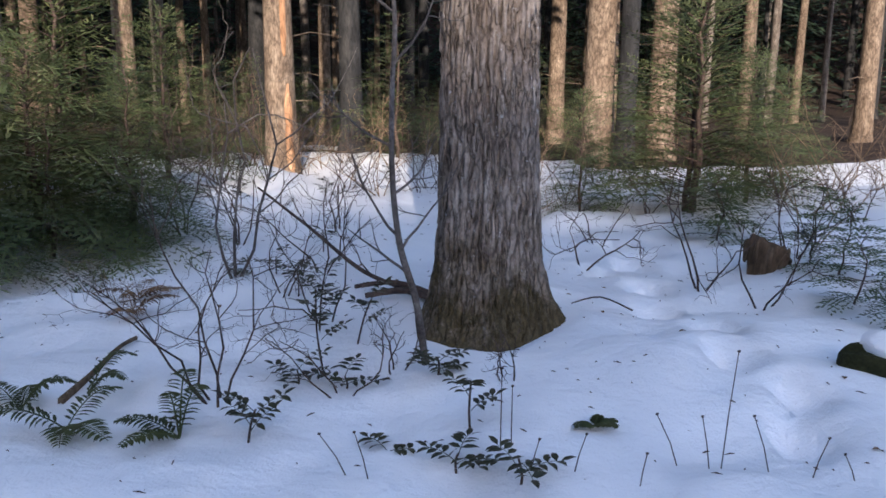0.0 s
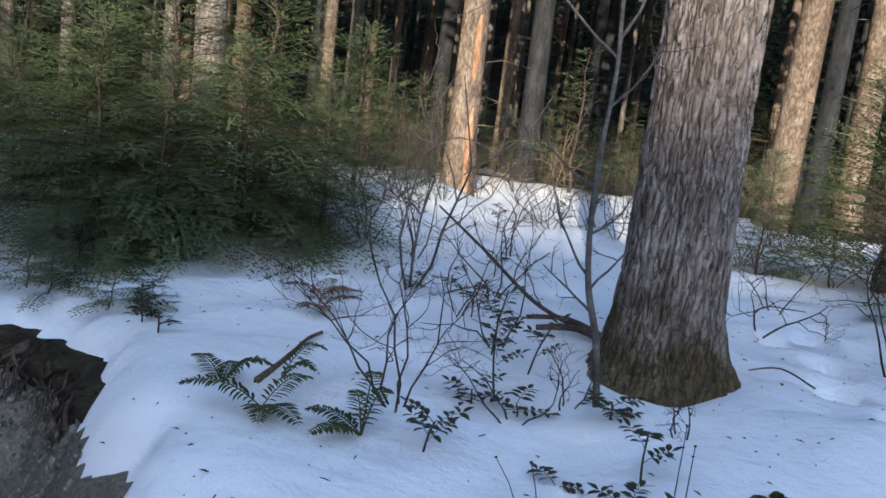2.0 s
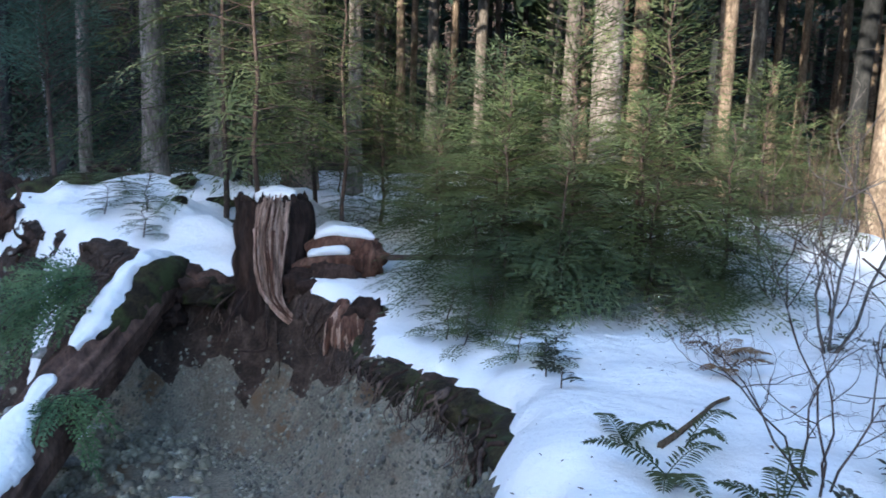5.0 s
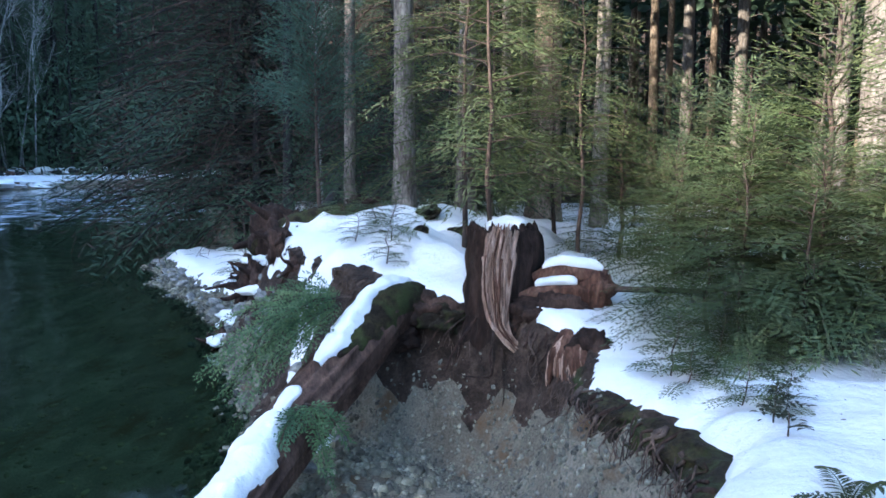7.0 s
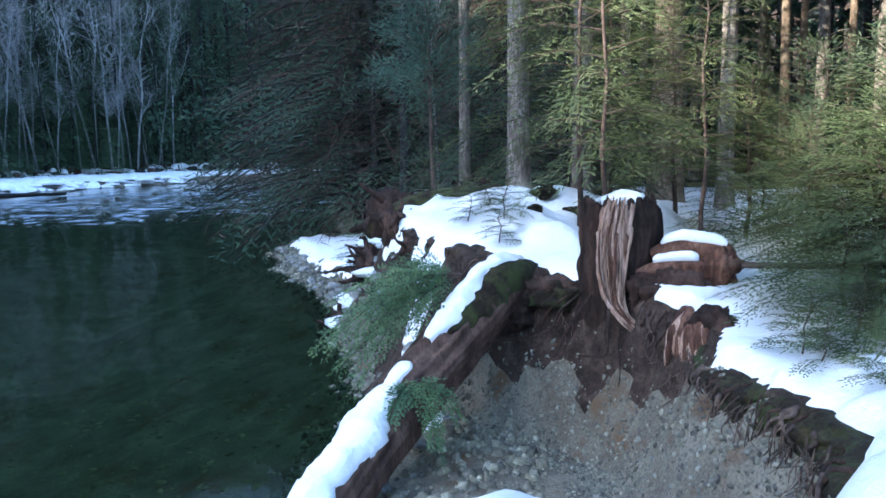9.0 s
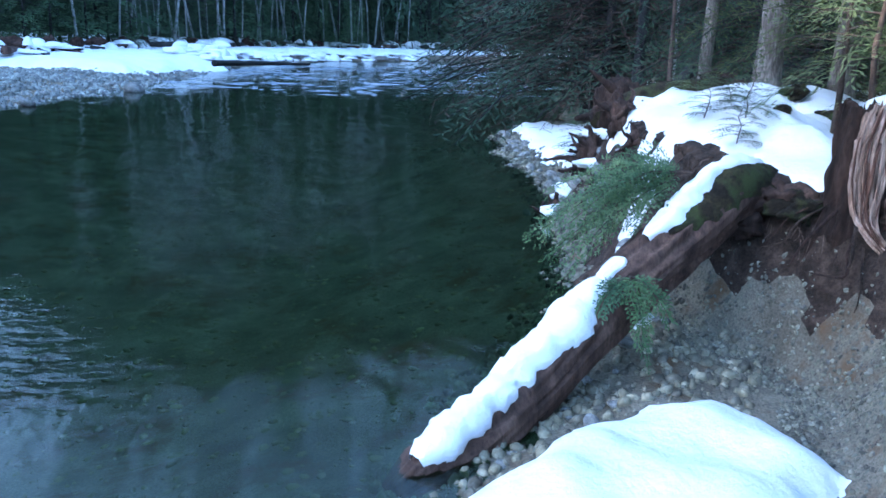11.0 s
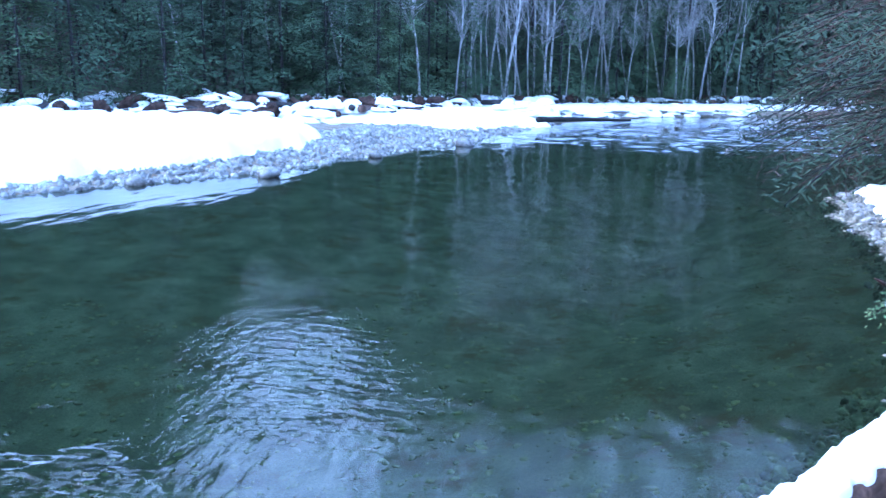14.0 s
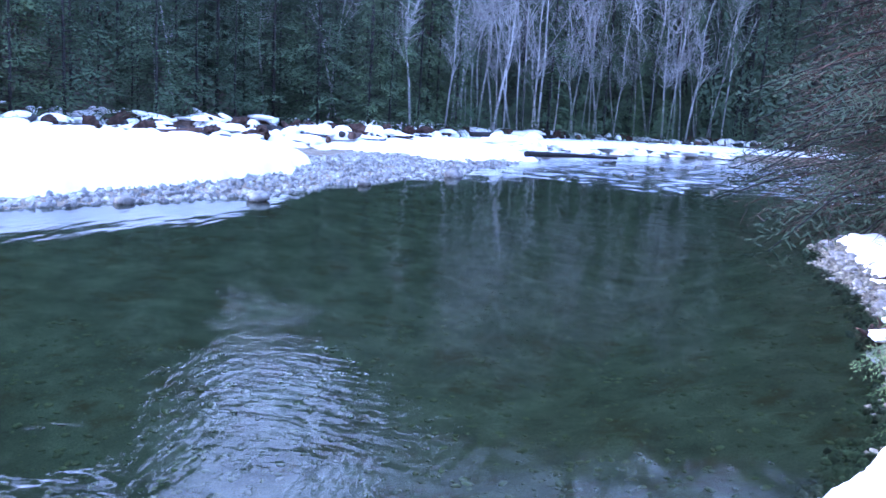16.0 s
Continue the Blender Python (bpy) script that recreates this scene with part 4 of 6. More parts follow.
PROTO["alder"] = [alder(rng, 17 + 3 * rng.random(), 0.095) for _ in range(5)]
ALDER_AZ = [101.2, 100.6, 99.7, 99.2, 98.7, 98.2, 97.7, 97.0, 96.2, 95.2, 94.8, 92.6, 91.8, 91.0, 89.4, 87.4, 86.2, 85.4, 84.8, 84.1, 83.4, 82.6, 132.2, 120.4, 119.3, 113.8, 108.6, 109.6, 103.3]
for az in ALDER_AZ + [83 + 19 * k / 18 for k in range(18)]:
    x, y = dry(az + rng.normal(0, 0.15), (62 if az > 103 else 66) + 22 * rng.random() ** 1.4)
    copy_scaled(PROTO["alder"][int(rng.integers(5))], x, y, 0.8 + 0.6 * rng.random(), 360 * rng.random(), 0.2, 0.85 + 0.3 * rng.random(), "slim pale bare alder on the far bank", "alders on the far bank")
for x, y in ((-21.5, 10.4),):
    copy_scaled(PROTO["alder"][1], x, y, 0.45, 40, 0.2, 0.55, "thin pale alder on the near bank", "alders on the near bank")

# ---- the great tree ----
def great_tree():
    t = thing("old_conifer", "thick old conifer with furrowed grey-brown bark and mossy foot", "tree", pose(0.34, 4.68, 0.08))
    seg = 200
    zs = np.concatenate([np.linspace(-0.35, 3.6, 235), np.linspace(3.9, 20, 14)])
    v = []
    for z in zs:
        u = max(z, 0)
        r0 = 0.262 + 0.095 * math.exp(-u / 0.5) + 0.11 * math.exp(-u / 0.16) - 0.008 * max(z - 1.5, 0)
        cx, cy = -0.025 * (z - 1) * 0.6, 0.0
        for k in range(seg):
            th = 2 * math.pi * k / seg
            c, s = math.cos(th), math.sin(th)
            r = r0 * (1 + 0.05 * noise.noise((c * 1.3, s * 1.3, z * 0.5)))
            r += 0.10 * math.exp(-u / 0.16) * max(0, math.cos(3 * th + 0.9)) ** 2
            if z < 3.7:
                q = Vector((c * 4.6, s * 4.6, z * 1.15))
                w = noise.noise(q * 0.8 + Vector((5, 1, 2))) * 0.5
                n1 = noise.noise(Vector((c * 12.5 + w, s * 12.5 + w, z * 4.2)))
                n2 = noise.noise(Vector((c * 15, s * 15, z * 9 + 3)))
                furrow = max(0.0, 0.22 - abs(n1)) / 0.22
                r += 0.016 - 0.036 * furrow ** 1.2 + 0.014 * n2 + 0.004 * noise.noise(Vector((c * 40, s * 40, z * 16)))
            v.append((cx + r * c, cy + r * s, z))
    n = len(zs)
    f = [(i * seg + k, i * seg + (k + 1) % seg, (i + 1) * seg + (k + 1) % seg, (i + 1) * seg + k) for i in range(n - 1) for k in range(seg)]
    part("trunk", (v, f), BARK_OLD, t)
    r2 = np.random.default_rng(3)
    wood, crown = Geo(), Geo()
    for k in range(60):
        u = 0.4 + 0.6 * (k + r2.random()) / 60
        az = k * 2.4
        bough(crown, wood, r2, np.array([-0.015 * u * 20, 0, u * 20 - 0.3]), unit(np.array([math.cos(az), math.sin(az), 0.1])), 3.2 * (1.15 - u), 0.35, 7, 0.4, 0.5, 0.03, 0.35)
    tagged(part("limb_wood", wood.out(), BARK, t), kind="stuff")
    part("crown", crown.out(), FIR, t, smooth=False)


def old_bark():
    m, n, l, b = material("old_furrowed_bark", 0.92, 0.2)
    st = (1, 1, 0.5)
    big, small = noise_node(n, l, 9, 5, 0.6, st), noise_node(n, l, 45, 8, 0.7, st)
    c1 = ramp(n, l, big.outputs["Fac"], [(0.30, (0.175, 0.137, 0.11)), (0.5, (0.275, 0.225, 0.187)), (0.68, (0.40, 0.345, 0.298))])
    c2 = ramp(n, l, small.outputs["Fac"], [(0.3, (0.5, 0.48, 0.46)), (0.52, (1, 1, 1)), (0.7, (1.3, 1.3, 1.3))])
    col = mixed(n, l, 1.0, c1.outputs["Color"], c2.outputs["Color"], "MULTIPLY")
    # crack shade painted into the bark colour, used for the relief too
    shaded_cracks = bark_plates(n, l, 24, 0.2)
    col = mixed(n, l, 0.6, col, shaded_cracks.outputs["Color"], "MULTIPLY")
    lichen = noise_node(n, l, 26, 4, 0.7)
    lf = ramp(n, l, lichen.outputs["Fac"], [(0.63, (0, 0, 0)), (0.69, (1, 1, 1))])
    col = mixed(n, l, lf.outputs["Color"], col, (0.42, 0.41, 0.39))
    # moss climbs from the foot, and sits in a band higher up
    co = n.new("ShaderNodeTexCoord")
    sep = n.new("ShaderNodeSeparateXYZ")
    l.new(co.outputs["Object"], sep.inputs["Vector"])
    patchy = noise_node(n, l, 3.4, 6, 0.75)
    foot = n.new("ShaderNodeMapRange")
    foot.inputs["From Min"].default_value, foot.inputs["From Max"].default_value = 0.05, 0.85
    foot.inputs["To Min"].default_value, foot.inputs["To Max"].default_value = 0.22, -0.12
    l.new(sep.outputs["Z"], foot.inputs["Value"])
    add = n.new("ShaderNodeMath")
    l.new(foot.outputs["Result"], add.inputs[0])
    l.new(patchy.outputs["Fac"], add.inputs[1])
    mf = ramp(n, l, add.outputs["Value"], [(0.46, (0, 0, 0)), (0.68, (0.9, 0.9, 0.9))])
    mc = ramp(n, l, small.outputs["Fac"], [(0.35, (0.035, 0.027, 0.010)), (0.65, (0.085, 0.062, 0.022))])
    l.new(mixed(n, l, mf.outputs["Color"], col, mc.outputs["Color"]), b.inputs["Base Color"])
    both = n.new("ShaderNodeMath")
    both.operation = "MULTIPLY_ADD"
    both.inputs[1].default_value = 0.4
    l.new(small.outputs["Fac"], both.inputs[0])
    l.new(shaded_cracks.outputs["Color"], both.inputs[2])
    bump(n, l, b, both.outputs["Value"], 1.0, 0.014)
    return m


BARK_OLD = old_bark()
great_tree()

# ---- the broken bank: log, stump, roots ----
def path3(points, n):
    """A smooth line through a few points."""
    p = np.asarray(points, float)
    u = np.linspace(0, len(p) - 1, n)
    out = []
    for w in u:
        i = min(int(w), len(p) - 2)
        f = w - i
        p0, p1, p2, p3 = p[max(i - 1, 0)], p[i], p[i + 1], p[min(i + 2, len(p) - 1)]
        out.append(0.5 * (2 * p1 + (p2 - p0) * f + (2 * p0 - 5 * p1 + 4 * p2 - p3) * f * f + (3 * p1 - p0 - 3 * p2 + p3) * f ** 3))
    return np.array(out)


def rough_log(line, radii, seg=28, ridge=0.06, fine=0.03, seed=0):
    """A weathered log: lengthwise ridges and splits."""
    pts = np.asarray(line, float)
    way = np.gradient(pts, axis=0)
    v, f = [], []
    _, a, _ = frame_of(way[0])
    run = np.concatenate([[0], np.cumsum(np.linalg.norm(np.diff(pts, axis=0), axis=1))])
    for i, p in enumerate(pts):
        d = unit(way[i])
        a = unit(a - d * (a @ d))
        b = np.cross(d, a)
        for k in range(seg):
            th = 2 * math.pi * k / seg
            c, s = math.cos(th), math.sin(th)
            r = radii[i] * (1 + ridge * noise.noise((c * 2.2 + seed, s * 2.2, run[i] * 0.8)) * 2 + fine * noise.noise((c * 7 + seed, s * 7, run[i] * 1.6)) * 2 + 0.9 * fine * noise.noise((c * 19 + seed, s * 19, run[i] * 1.1)))
            v.append(p + r * (a * c + b * s))
    n = len(pts)
    for i in range(n - 1):
        for k in range(seg):
            j = (k + 1) % seg
            f.append((i * seg + k, i * seg + j, (i + 1) * seg + j, (i + 1) * seg + k))
    f.append(tuple(range(seg - 1, -1, -1)))
    f.append(tuple((n - 1) * seg + k for k in range(seg)))
    return v, f


def snow_on(line, radii, lo, hi, wide, deep, seed, n_across=12):
    """Snow lying along the top of a log: a rounded, ragged cap."""
    pts = np.asarray(line, float)
    way = np.gradient(pts, axis=0)
    run = np.concatenate([[0], np.cumsum(np.linalg.norm(np.diff(pts, axis=0), axis=1))])
    v, f = [], []
    rows = [i for i in range(len(pts)) if lo <= i / (len(pts) - 1) <= hi]
    for i in rows:
        d = unit(way[i])
        side = unit(np.cross(d, (0, 0, 1)))
        up = np.cross(side, d)
        u = (i - rows[0]) / max(1, len(rows) - 1)
        end = min(1, 5 * min(u, 1 - u) + 0.12) ** 0.5
        for k in range(n_across + 1):
            w = 2 * k / n_across - 1
            edge = wide * (1 + 0.45 * noise.noise((run[i] * 2.2, seed + (3 if w > 0 else 0), 1.5)) + 0.26 * noise.noise((run[i] * 6.5, seed + (3 if w > 0 else 0), 4.5)) + 0.14 * noise.noise((run[i] * 17, seed + (3 if w > 0 else 0), 2.5))) * end
            th = w * edge
            t = deep * end * max(0.0, 1 - abs(w) ** 2.6) * (1 + 0.45 * noise.noise((run[i] * 4, w * 2, seed + 9)) + 0.35 * noise.noise((run[i] * 14, w * 5, seed + 2)))
            r = radii[i] * 0.97 + t - (0.02 if abs(w) > 0.98 else 0)
            v.append(pts[i] + r * (side * math.sin(th) + up * math.cos(th)))
    m = n_across + 1
    for i in range(len(rows) - 1):
        for k in range(n_across):
            f.append((i * m + k, i * m + k + 1, (i + 1) * m + k + 1, (i + 1) * m + k))
    return v, f


TURF = two_scale("mossy_turf", (0.012, 0.008, 0.005), (0.024, 0.017, 0.010), (0.05, 0.042, 0.018), 5, 40, 0.95, 0.03, patch=(0.045, 0.055, 0.018), patch_scale=3.0, patch_at=(0.48, 0.62))
LOG_LINE = path3([(-8.05, 5.55, -0.42), (-7.55, 4.52, -0.15), (-7.23, 3.82, -0.54), (-6.83, 2.97, -1.05), (-6.06, 1.90, -1.66), (-5.36, 0.92, -1.93)], 150)
LOG_R = np.interp(np.linspace(0, 1, 150), [0, 0.3, 0.6, 0.93, 1], [0.25, 0.30, 0.275, 0.23, 0.13])
log = thing("fallen_log", "fallen brown log from the bank into the river", "log", Matrix())
part("trunk", rough_log(LOG_LINE, LOG_R, 80, 0.09, 0.085, 2), LOGWOOD, log)
part("moss", snow_on(LOG_LINE, LOG_R, 0.0, 0.44, 1.35, 0.06, 31, 30), TURF, log, "dark green moss on the upper end")
for lo, hi, wide, deep, seed in ((0.12, 0.475, 0.50, 0.11, 4), (0.525, 0.60, 0.42, 0.06, 8), (0.59, 0.95, 0.92, 0.12, 12)):
    single("snow_cap", snow_on(LOG_LINE, LOG_R, lo, hi, wide, deep, seed), SNOW, "thick strip of snow lying along the fallen log", "snow", group="snow on the log")


ROTTEN_DARK = two_scale("dark_rotten_wood", (0.018, 0.011, 0.009), (0.04, 0.023, 0.017), (0.09, 0.053, 0.04), 5, 26, 0.95, 0.03, stretch=(1, 1, 0.3))
r2 = np.random.default_rng(41)


def fibre(points, r, seed, n=18, seg=6, flat=0.5):
    """A splinter of wood: a ridged strip that tapers to a torn end."""
    line = path3(points, n)
    rad = r * np.interp(np.linspace(0, 1, n), [0, 0.08, 0.5, 0.85, 1], [0.5, 1.0, 1.0, 0.7, 0.12])
    v, f = tube(line, rad, seg, 0.0)
    out = []
    for i, p in enumerate(v):
        c = line[min(i // seg, n - 1)]
        q = Vector(p)
        out.append(c + (np.array(p) - c) * (1 + 0.55 * noise.noise(q * 9 + Vector((seed, 0, 0))) + 0.3 * noise.noise(q * 31)))
    return out, f


def stump():
    t = thing("broken_stump", "dark rotten broken stump with a fibrous splintered face", "stump", pose(-6.70, 5.36, 0.0))
    seg, v, f = 72, [], []
    zs = np.linspace(-0.75, 1.12, 56)
    for z in zs:
        u = (z + 0.75) / 1.87
        for k in range(seg):
            th = 2 * math.pi * k / seg
            c, s = math.cos(th), math.sin(th)
            top = 0.80 + 0.12 * noise.noise((c * 2.0, s * 2.0, 3)) + 0.07 * noise.noise((c * 6, s * 6, 1)) + 0.05 * noise.noise((c * 17, s * 17, 4))
            zz = min(z, top)
            ridge = 0.09 * noise.noise((c * 3, s * 3, zz * 0.7)) + 0.07 * abs(noise.noise((c * 7, s * 7, zz * 1.1))) + 0.035 * noise.noise((c * 18, s * 18, zz * 2.5))
            r = 0.31 + 0.14 * math.exp(-u * 3.5) + ridge + 0.10 * math.exp(-((zz - 0.55) / 0.25) ** 2) * max(0, 0.62 * c + 0.78 * s) + 0.05 * noise.noise((c * 4, s * 4, zz * 5))
            over = max(0.0, z - top)
            v.append(((r - 0.45 * over) * c, (r - 0.45 * over) * s, zz - 0.7 * over))
    for i in range(len(zs) - 1):
        for k in range(seg):
            j = (k + 1) % seg
            f.append((i * seg + k, i * seg + j, (i + 1) * seg + j, (i + 1) * seg + k))
    f.append(tuple((len(zs) - 1) * seg + k for k in range(seg)))
    part("shell", (v, f), ROTTEN_DARK, t, "dark rotten outer wood")
    # the torn pale face: bundles of splinters that curl down over the edge
    side, front = np.array([0.62, 0.78, 0]), np.array([0.78, -0.62, 0])
    r5 = np.random.default_rng(8)
    for k in range(46):
        off = -0.14 + 0.28 * (k * 0.618 % 1)
        out = 0.36 + 0.07 * r5.random() + 0.03 * (1 - (off / 0.14) ** 2)
        top = 0.88 - 1.2 * max(0, abs(off) - 0.07) - 0.45 * r5.random() ** 2.5
        far = 0.2 + 0.6 * r5.random() if k % 3 else 1.0
        pts = [side * (off + 0.02) + front * out + (0, 0, top), side * (off - 0.02) + front * (out + 0.03) + (0, 0, 0.52), side * (off * 0.95 - 0.03) + front * (out + 0.07) + (0, 0, 0.2),
               side * (off * 0.7 - 0.01) + front * (out + 0.10) + (0, 0, -0.08), side * (off * 0.45 + 0.10) + front * (out + 0.17) + (0, 0, -0.27), side * (off * 0.3 + 0.27) + front * (out + 0.20) + (0, 0, -0.40)]
        keep = 3 + int(3 * far)
        part("splinter", fibre([np.array(p) + r5.normal(0, 0.014, 3) for p in pts[:keep]], 0.008 + 0.013 * r5.random() ** 1.5, k * 3.1, 26), ROTTEN if k % 4 == 1 else SPLINTER, t, "torn pinkish-brown splinter")
    # thin shards on the broken top
    for k in range(14):
        a = 2 * math.pi * k / 14 + r5.normal(0, 0.15)
        p = np.array([0.31 * math.cos(a), 0.31 * math.sin(a), 0.60])
        part("shard", fibre([p, p + (0, 0, 0.2), p + (0.03 * r5.normal(), 0.03 * r5.normal(), 0.16 + 0.10 * r5.random())], 0.04, k, 10), ROTTEN_DARK, t)
    for k in range(13):
        a = -3.0 + 0.32 * k + r5.normal(0, 0.2)
        p0 = np.array([0.36 * math.cos(a), 0.36 * math.sin(a), -0.05 - 0.3 * r5.random()])
        p1 = p0 + (0.26 * math.cos(a), 0.26 * math.sin(a), -0.12 - 0.1 * r5.random())
        p2 = p1 + (0.08 * math.cos(a) + r5.normal(0, 0.14), 0.08 * math.sin(a), -0.12 - 0.2 * r5.random())
        p3 = p2 + (r5.normal(0, 0.16), r5.normal(0, 0.05) - 0.03, -0.08 - 0.2 * r5.random())
        part("root", fibre([p0, p1, p2, p3], 0.010 + 0.022 * r5.random() ** 2, k, 20, 7), ROTTEN_DARK if k % 2 else SOIL, t)
    return t


stump()


def chunk_mesh(name, size, seed, mat, fins=9, squash=0.7, sub=4):
    """A knotted lump: an uneven core with ridged fins."""
    bm = bmesh.new()
    bmesh.ops.create_icosphere(bm, subdivisions=sub, radius=0.5)
    off = Vector((seed * 3.7, seed, seed * 1.9))
    for v in bm.verts:
        p = v.co.normalized()
        a = math.atan2(p.y, p.x)
        fin = 0.16 * abs(math.sin(a * fins / 2 + 2 * noise.noise(p * 1.2 + off)))
        v.co = p * 0.5 * (0.75 + 0.4 * noise.noise(p * 1.5 + off) + fin + 0.22 * noise.noise(p * 5 + off) + 0.10 * noise.noise(p * 12 + off))
        v.co.z *= squash
    for v in bm.verts:
        v.co = Vector((v.co.x * size[0], v.co.y * size[1], v.co.z * size[2]))
    me = bpy.data.meshes.new(name)
    bm.to_mesh(me)
    bm.free()
    me.materials.append(mat)
    me.shade_smooth()
    return me


def root_chunk(name, label, at, size, seed, mat, fins=9, squash=0.7):
    return single(name, chunk_mesh(name, size, seed, mat, fins, squash), mat, label, "wood", at)


# mossy root-bound mass between the log's upper end and the stump
for x, y, z, sx, k in ((-7.62, 4.72, -0.14, 0.75, 81), (-7.36, 4.90, -0.16, 0.8, 82), (-7.10, 5.02, -0.20, 0.7, 83), (-7.45, 4.62, -0.42, 0.6, 84)):
    root_chunk("root_mass", "dark mossy root mass under the snow beside the log", pose(x, y, z, 0, 0, 40 * k), (sx, sx * 0.8, sx * 0.8), k, TURF if k % 2 else ROTTEN_DARK, 9)
# hollow rotten log beside the stump
lp = thing("rotten_log_piece", "hollow reddish rotten log piece under snow beside the stump", "wood", Matrix())
UPPER = path3([(-6.34, 5.50, 0.30), (-6.18, 5.66, 0.38), (-6.00, 5.84, 0.37), (-5.82, 5.99, 0.31)], 22)
UPPER_R = np.interp(np.linspace(0, 1, 22), [0, 0.3, 0.8, 1], [0.05, 0.085, 0.10, 0.11])
part("upper_shell", rough_log(UPPER, UPPER_R, 22, 0.3, 0.2, 3), ROTTEN, lp)
part("lower_shell", rough_log(path3([(-6.42, 5.26, 0.04), (-6.22, 5.44, 0.17), (-5.98, 5.68, 0.20), (-5.78, 5.88, 0.16)], 22), np.interp(np.linspace(0, 1, 22), [0, 0.3, 0.8, 1], [0.05, 0.08, 0.09, 0.10]), 22, 0.3, 0.2, 5), ROTTEN, lp)
part("butt", chunk_mesh("butt", (0.36, 0.36, 0.52), 2, ROTTEN, 9, 0.9), ROTTEN, lp, at=pose(-5.80, 5.90, 0.20, 12, 8, 30))
part("torn_heel", chunk_mesh("torn_heel", (0.9, 0.55, 0.55), 4, ROTTEN_DARK, 13, 0.9), ROTTEN_DARK, lp, "dark crumbling wood below the hollow log", pose(-6.05, 5.50, -0.02, 0, 0, 45))
for k in range(16):
    w = k / 15
    p = np.array([-6.38 + 0.55 * w, 5.30 + 0.45 * w, 0.10 + 0.05 * math.sin(3 * w)])
    part("splinter", fibre([p, p + (0.10, -0.06, -0.10 + 0.04 * r2.normal()), p + (0.14 + 0.06 * r2.normal(), -0.12, -0.28 - 0.1 * r2.random())], 0.022, k, 12), ROTTEN if k % 3 == 0 else ROTTEN_DARK, lp)
single("snow_cap", snow_on(UPPER, UPPER_R, 0.15, 0.95, 0.9, 0.075, 3), SNOW, "small cap of snow on the hollow rotten log", "snow", group="snow on the rotten wood")
single("snow_cap", snow_on(path3([(-6.25, 5.46, 0.20), (-6.1, 5.6, 0.24), (-5.95, 5.74, 0.24)], 16), np.full(16, 0.06), 0, 1, 1.2, 0.06, 6), SNOW, "thin strip of snow inside the hollow log", "snow", group="snow on the rotten wood")
single("snow_cap", snow_on(path3([(-6.88, 5.36, 0.66), (-6.74, 5.48, 0.72), (-6.6, 5.56, 0.68)], 16), np.full(16, 0.13), 0, 1, 1.0, 0.07, 9), SNOW, "small cap of snow on top of the broken stump", "snow", group="snow on the rotten wood")
single("stick", tube(path3([(-5.78, 5.9, 0.24), (-5.4, 6.2, 0.26), (-5.0, 6.6, 0.27), (-4.7, 6.9, 0.34)], 14), np.linspace(0.034, 0.018, 14), 8, 0.15), TWIG, "dark stick lying from the rotten log over the snow", "stick")

# the broken root that hangs at the edge
rr = thing("rotten_root", "reddish-brown root torn into ridged strips at the bank's edge", "root", Matrix())
part("core", chunk_mesh("core", (0.50, 0.36, 0.50), 5, ROTTEN_DARK, 11, 1.0), ROTTEN_DARK, rr, "dark rotten core", pose(-5.20, 5.24, -0.20, 20, 10, 40))
for k in range(18):
    w = k / 17
    top = np.array([-5.47 + 0.22 * w, 5.12 + 0.06 * w, -0.02 - 0.06 * w]) + r2.normal(0, 0.012, 3)
    low = np.array([-5.50 + 0.50 * w, 4.96 + 0.14 * w, -0.42 - 0.16 * r2.random()])
    mid = (top + low) / 2 + np.array([0.04, -0.09, 0.04])
    part("strip", fibre([top, mid, low], 0.026 + 0.012 * r2.random(), k, 14, 6), ROTTEN if k % 3 else SPLINTER, rr)


# the broken face of the bank: root-bound soil that hangs over the gravel
LIP = EDGE[2:19][::-1]


def lip_at(x):
    """A point of the bank's lip and the way out from it over the river."""
    y0, y1 = np.interp([x - 0.12, x + 0.12], LIP[:, 0], LIP[:, 1])
    d = unit(np.array([-0.24, y0 - y1]))
    return np.array([x, 0.5 * (y0 + y1)]), np.array([-d[1], d[0]])


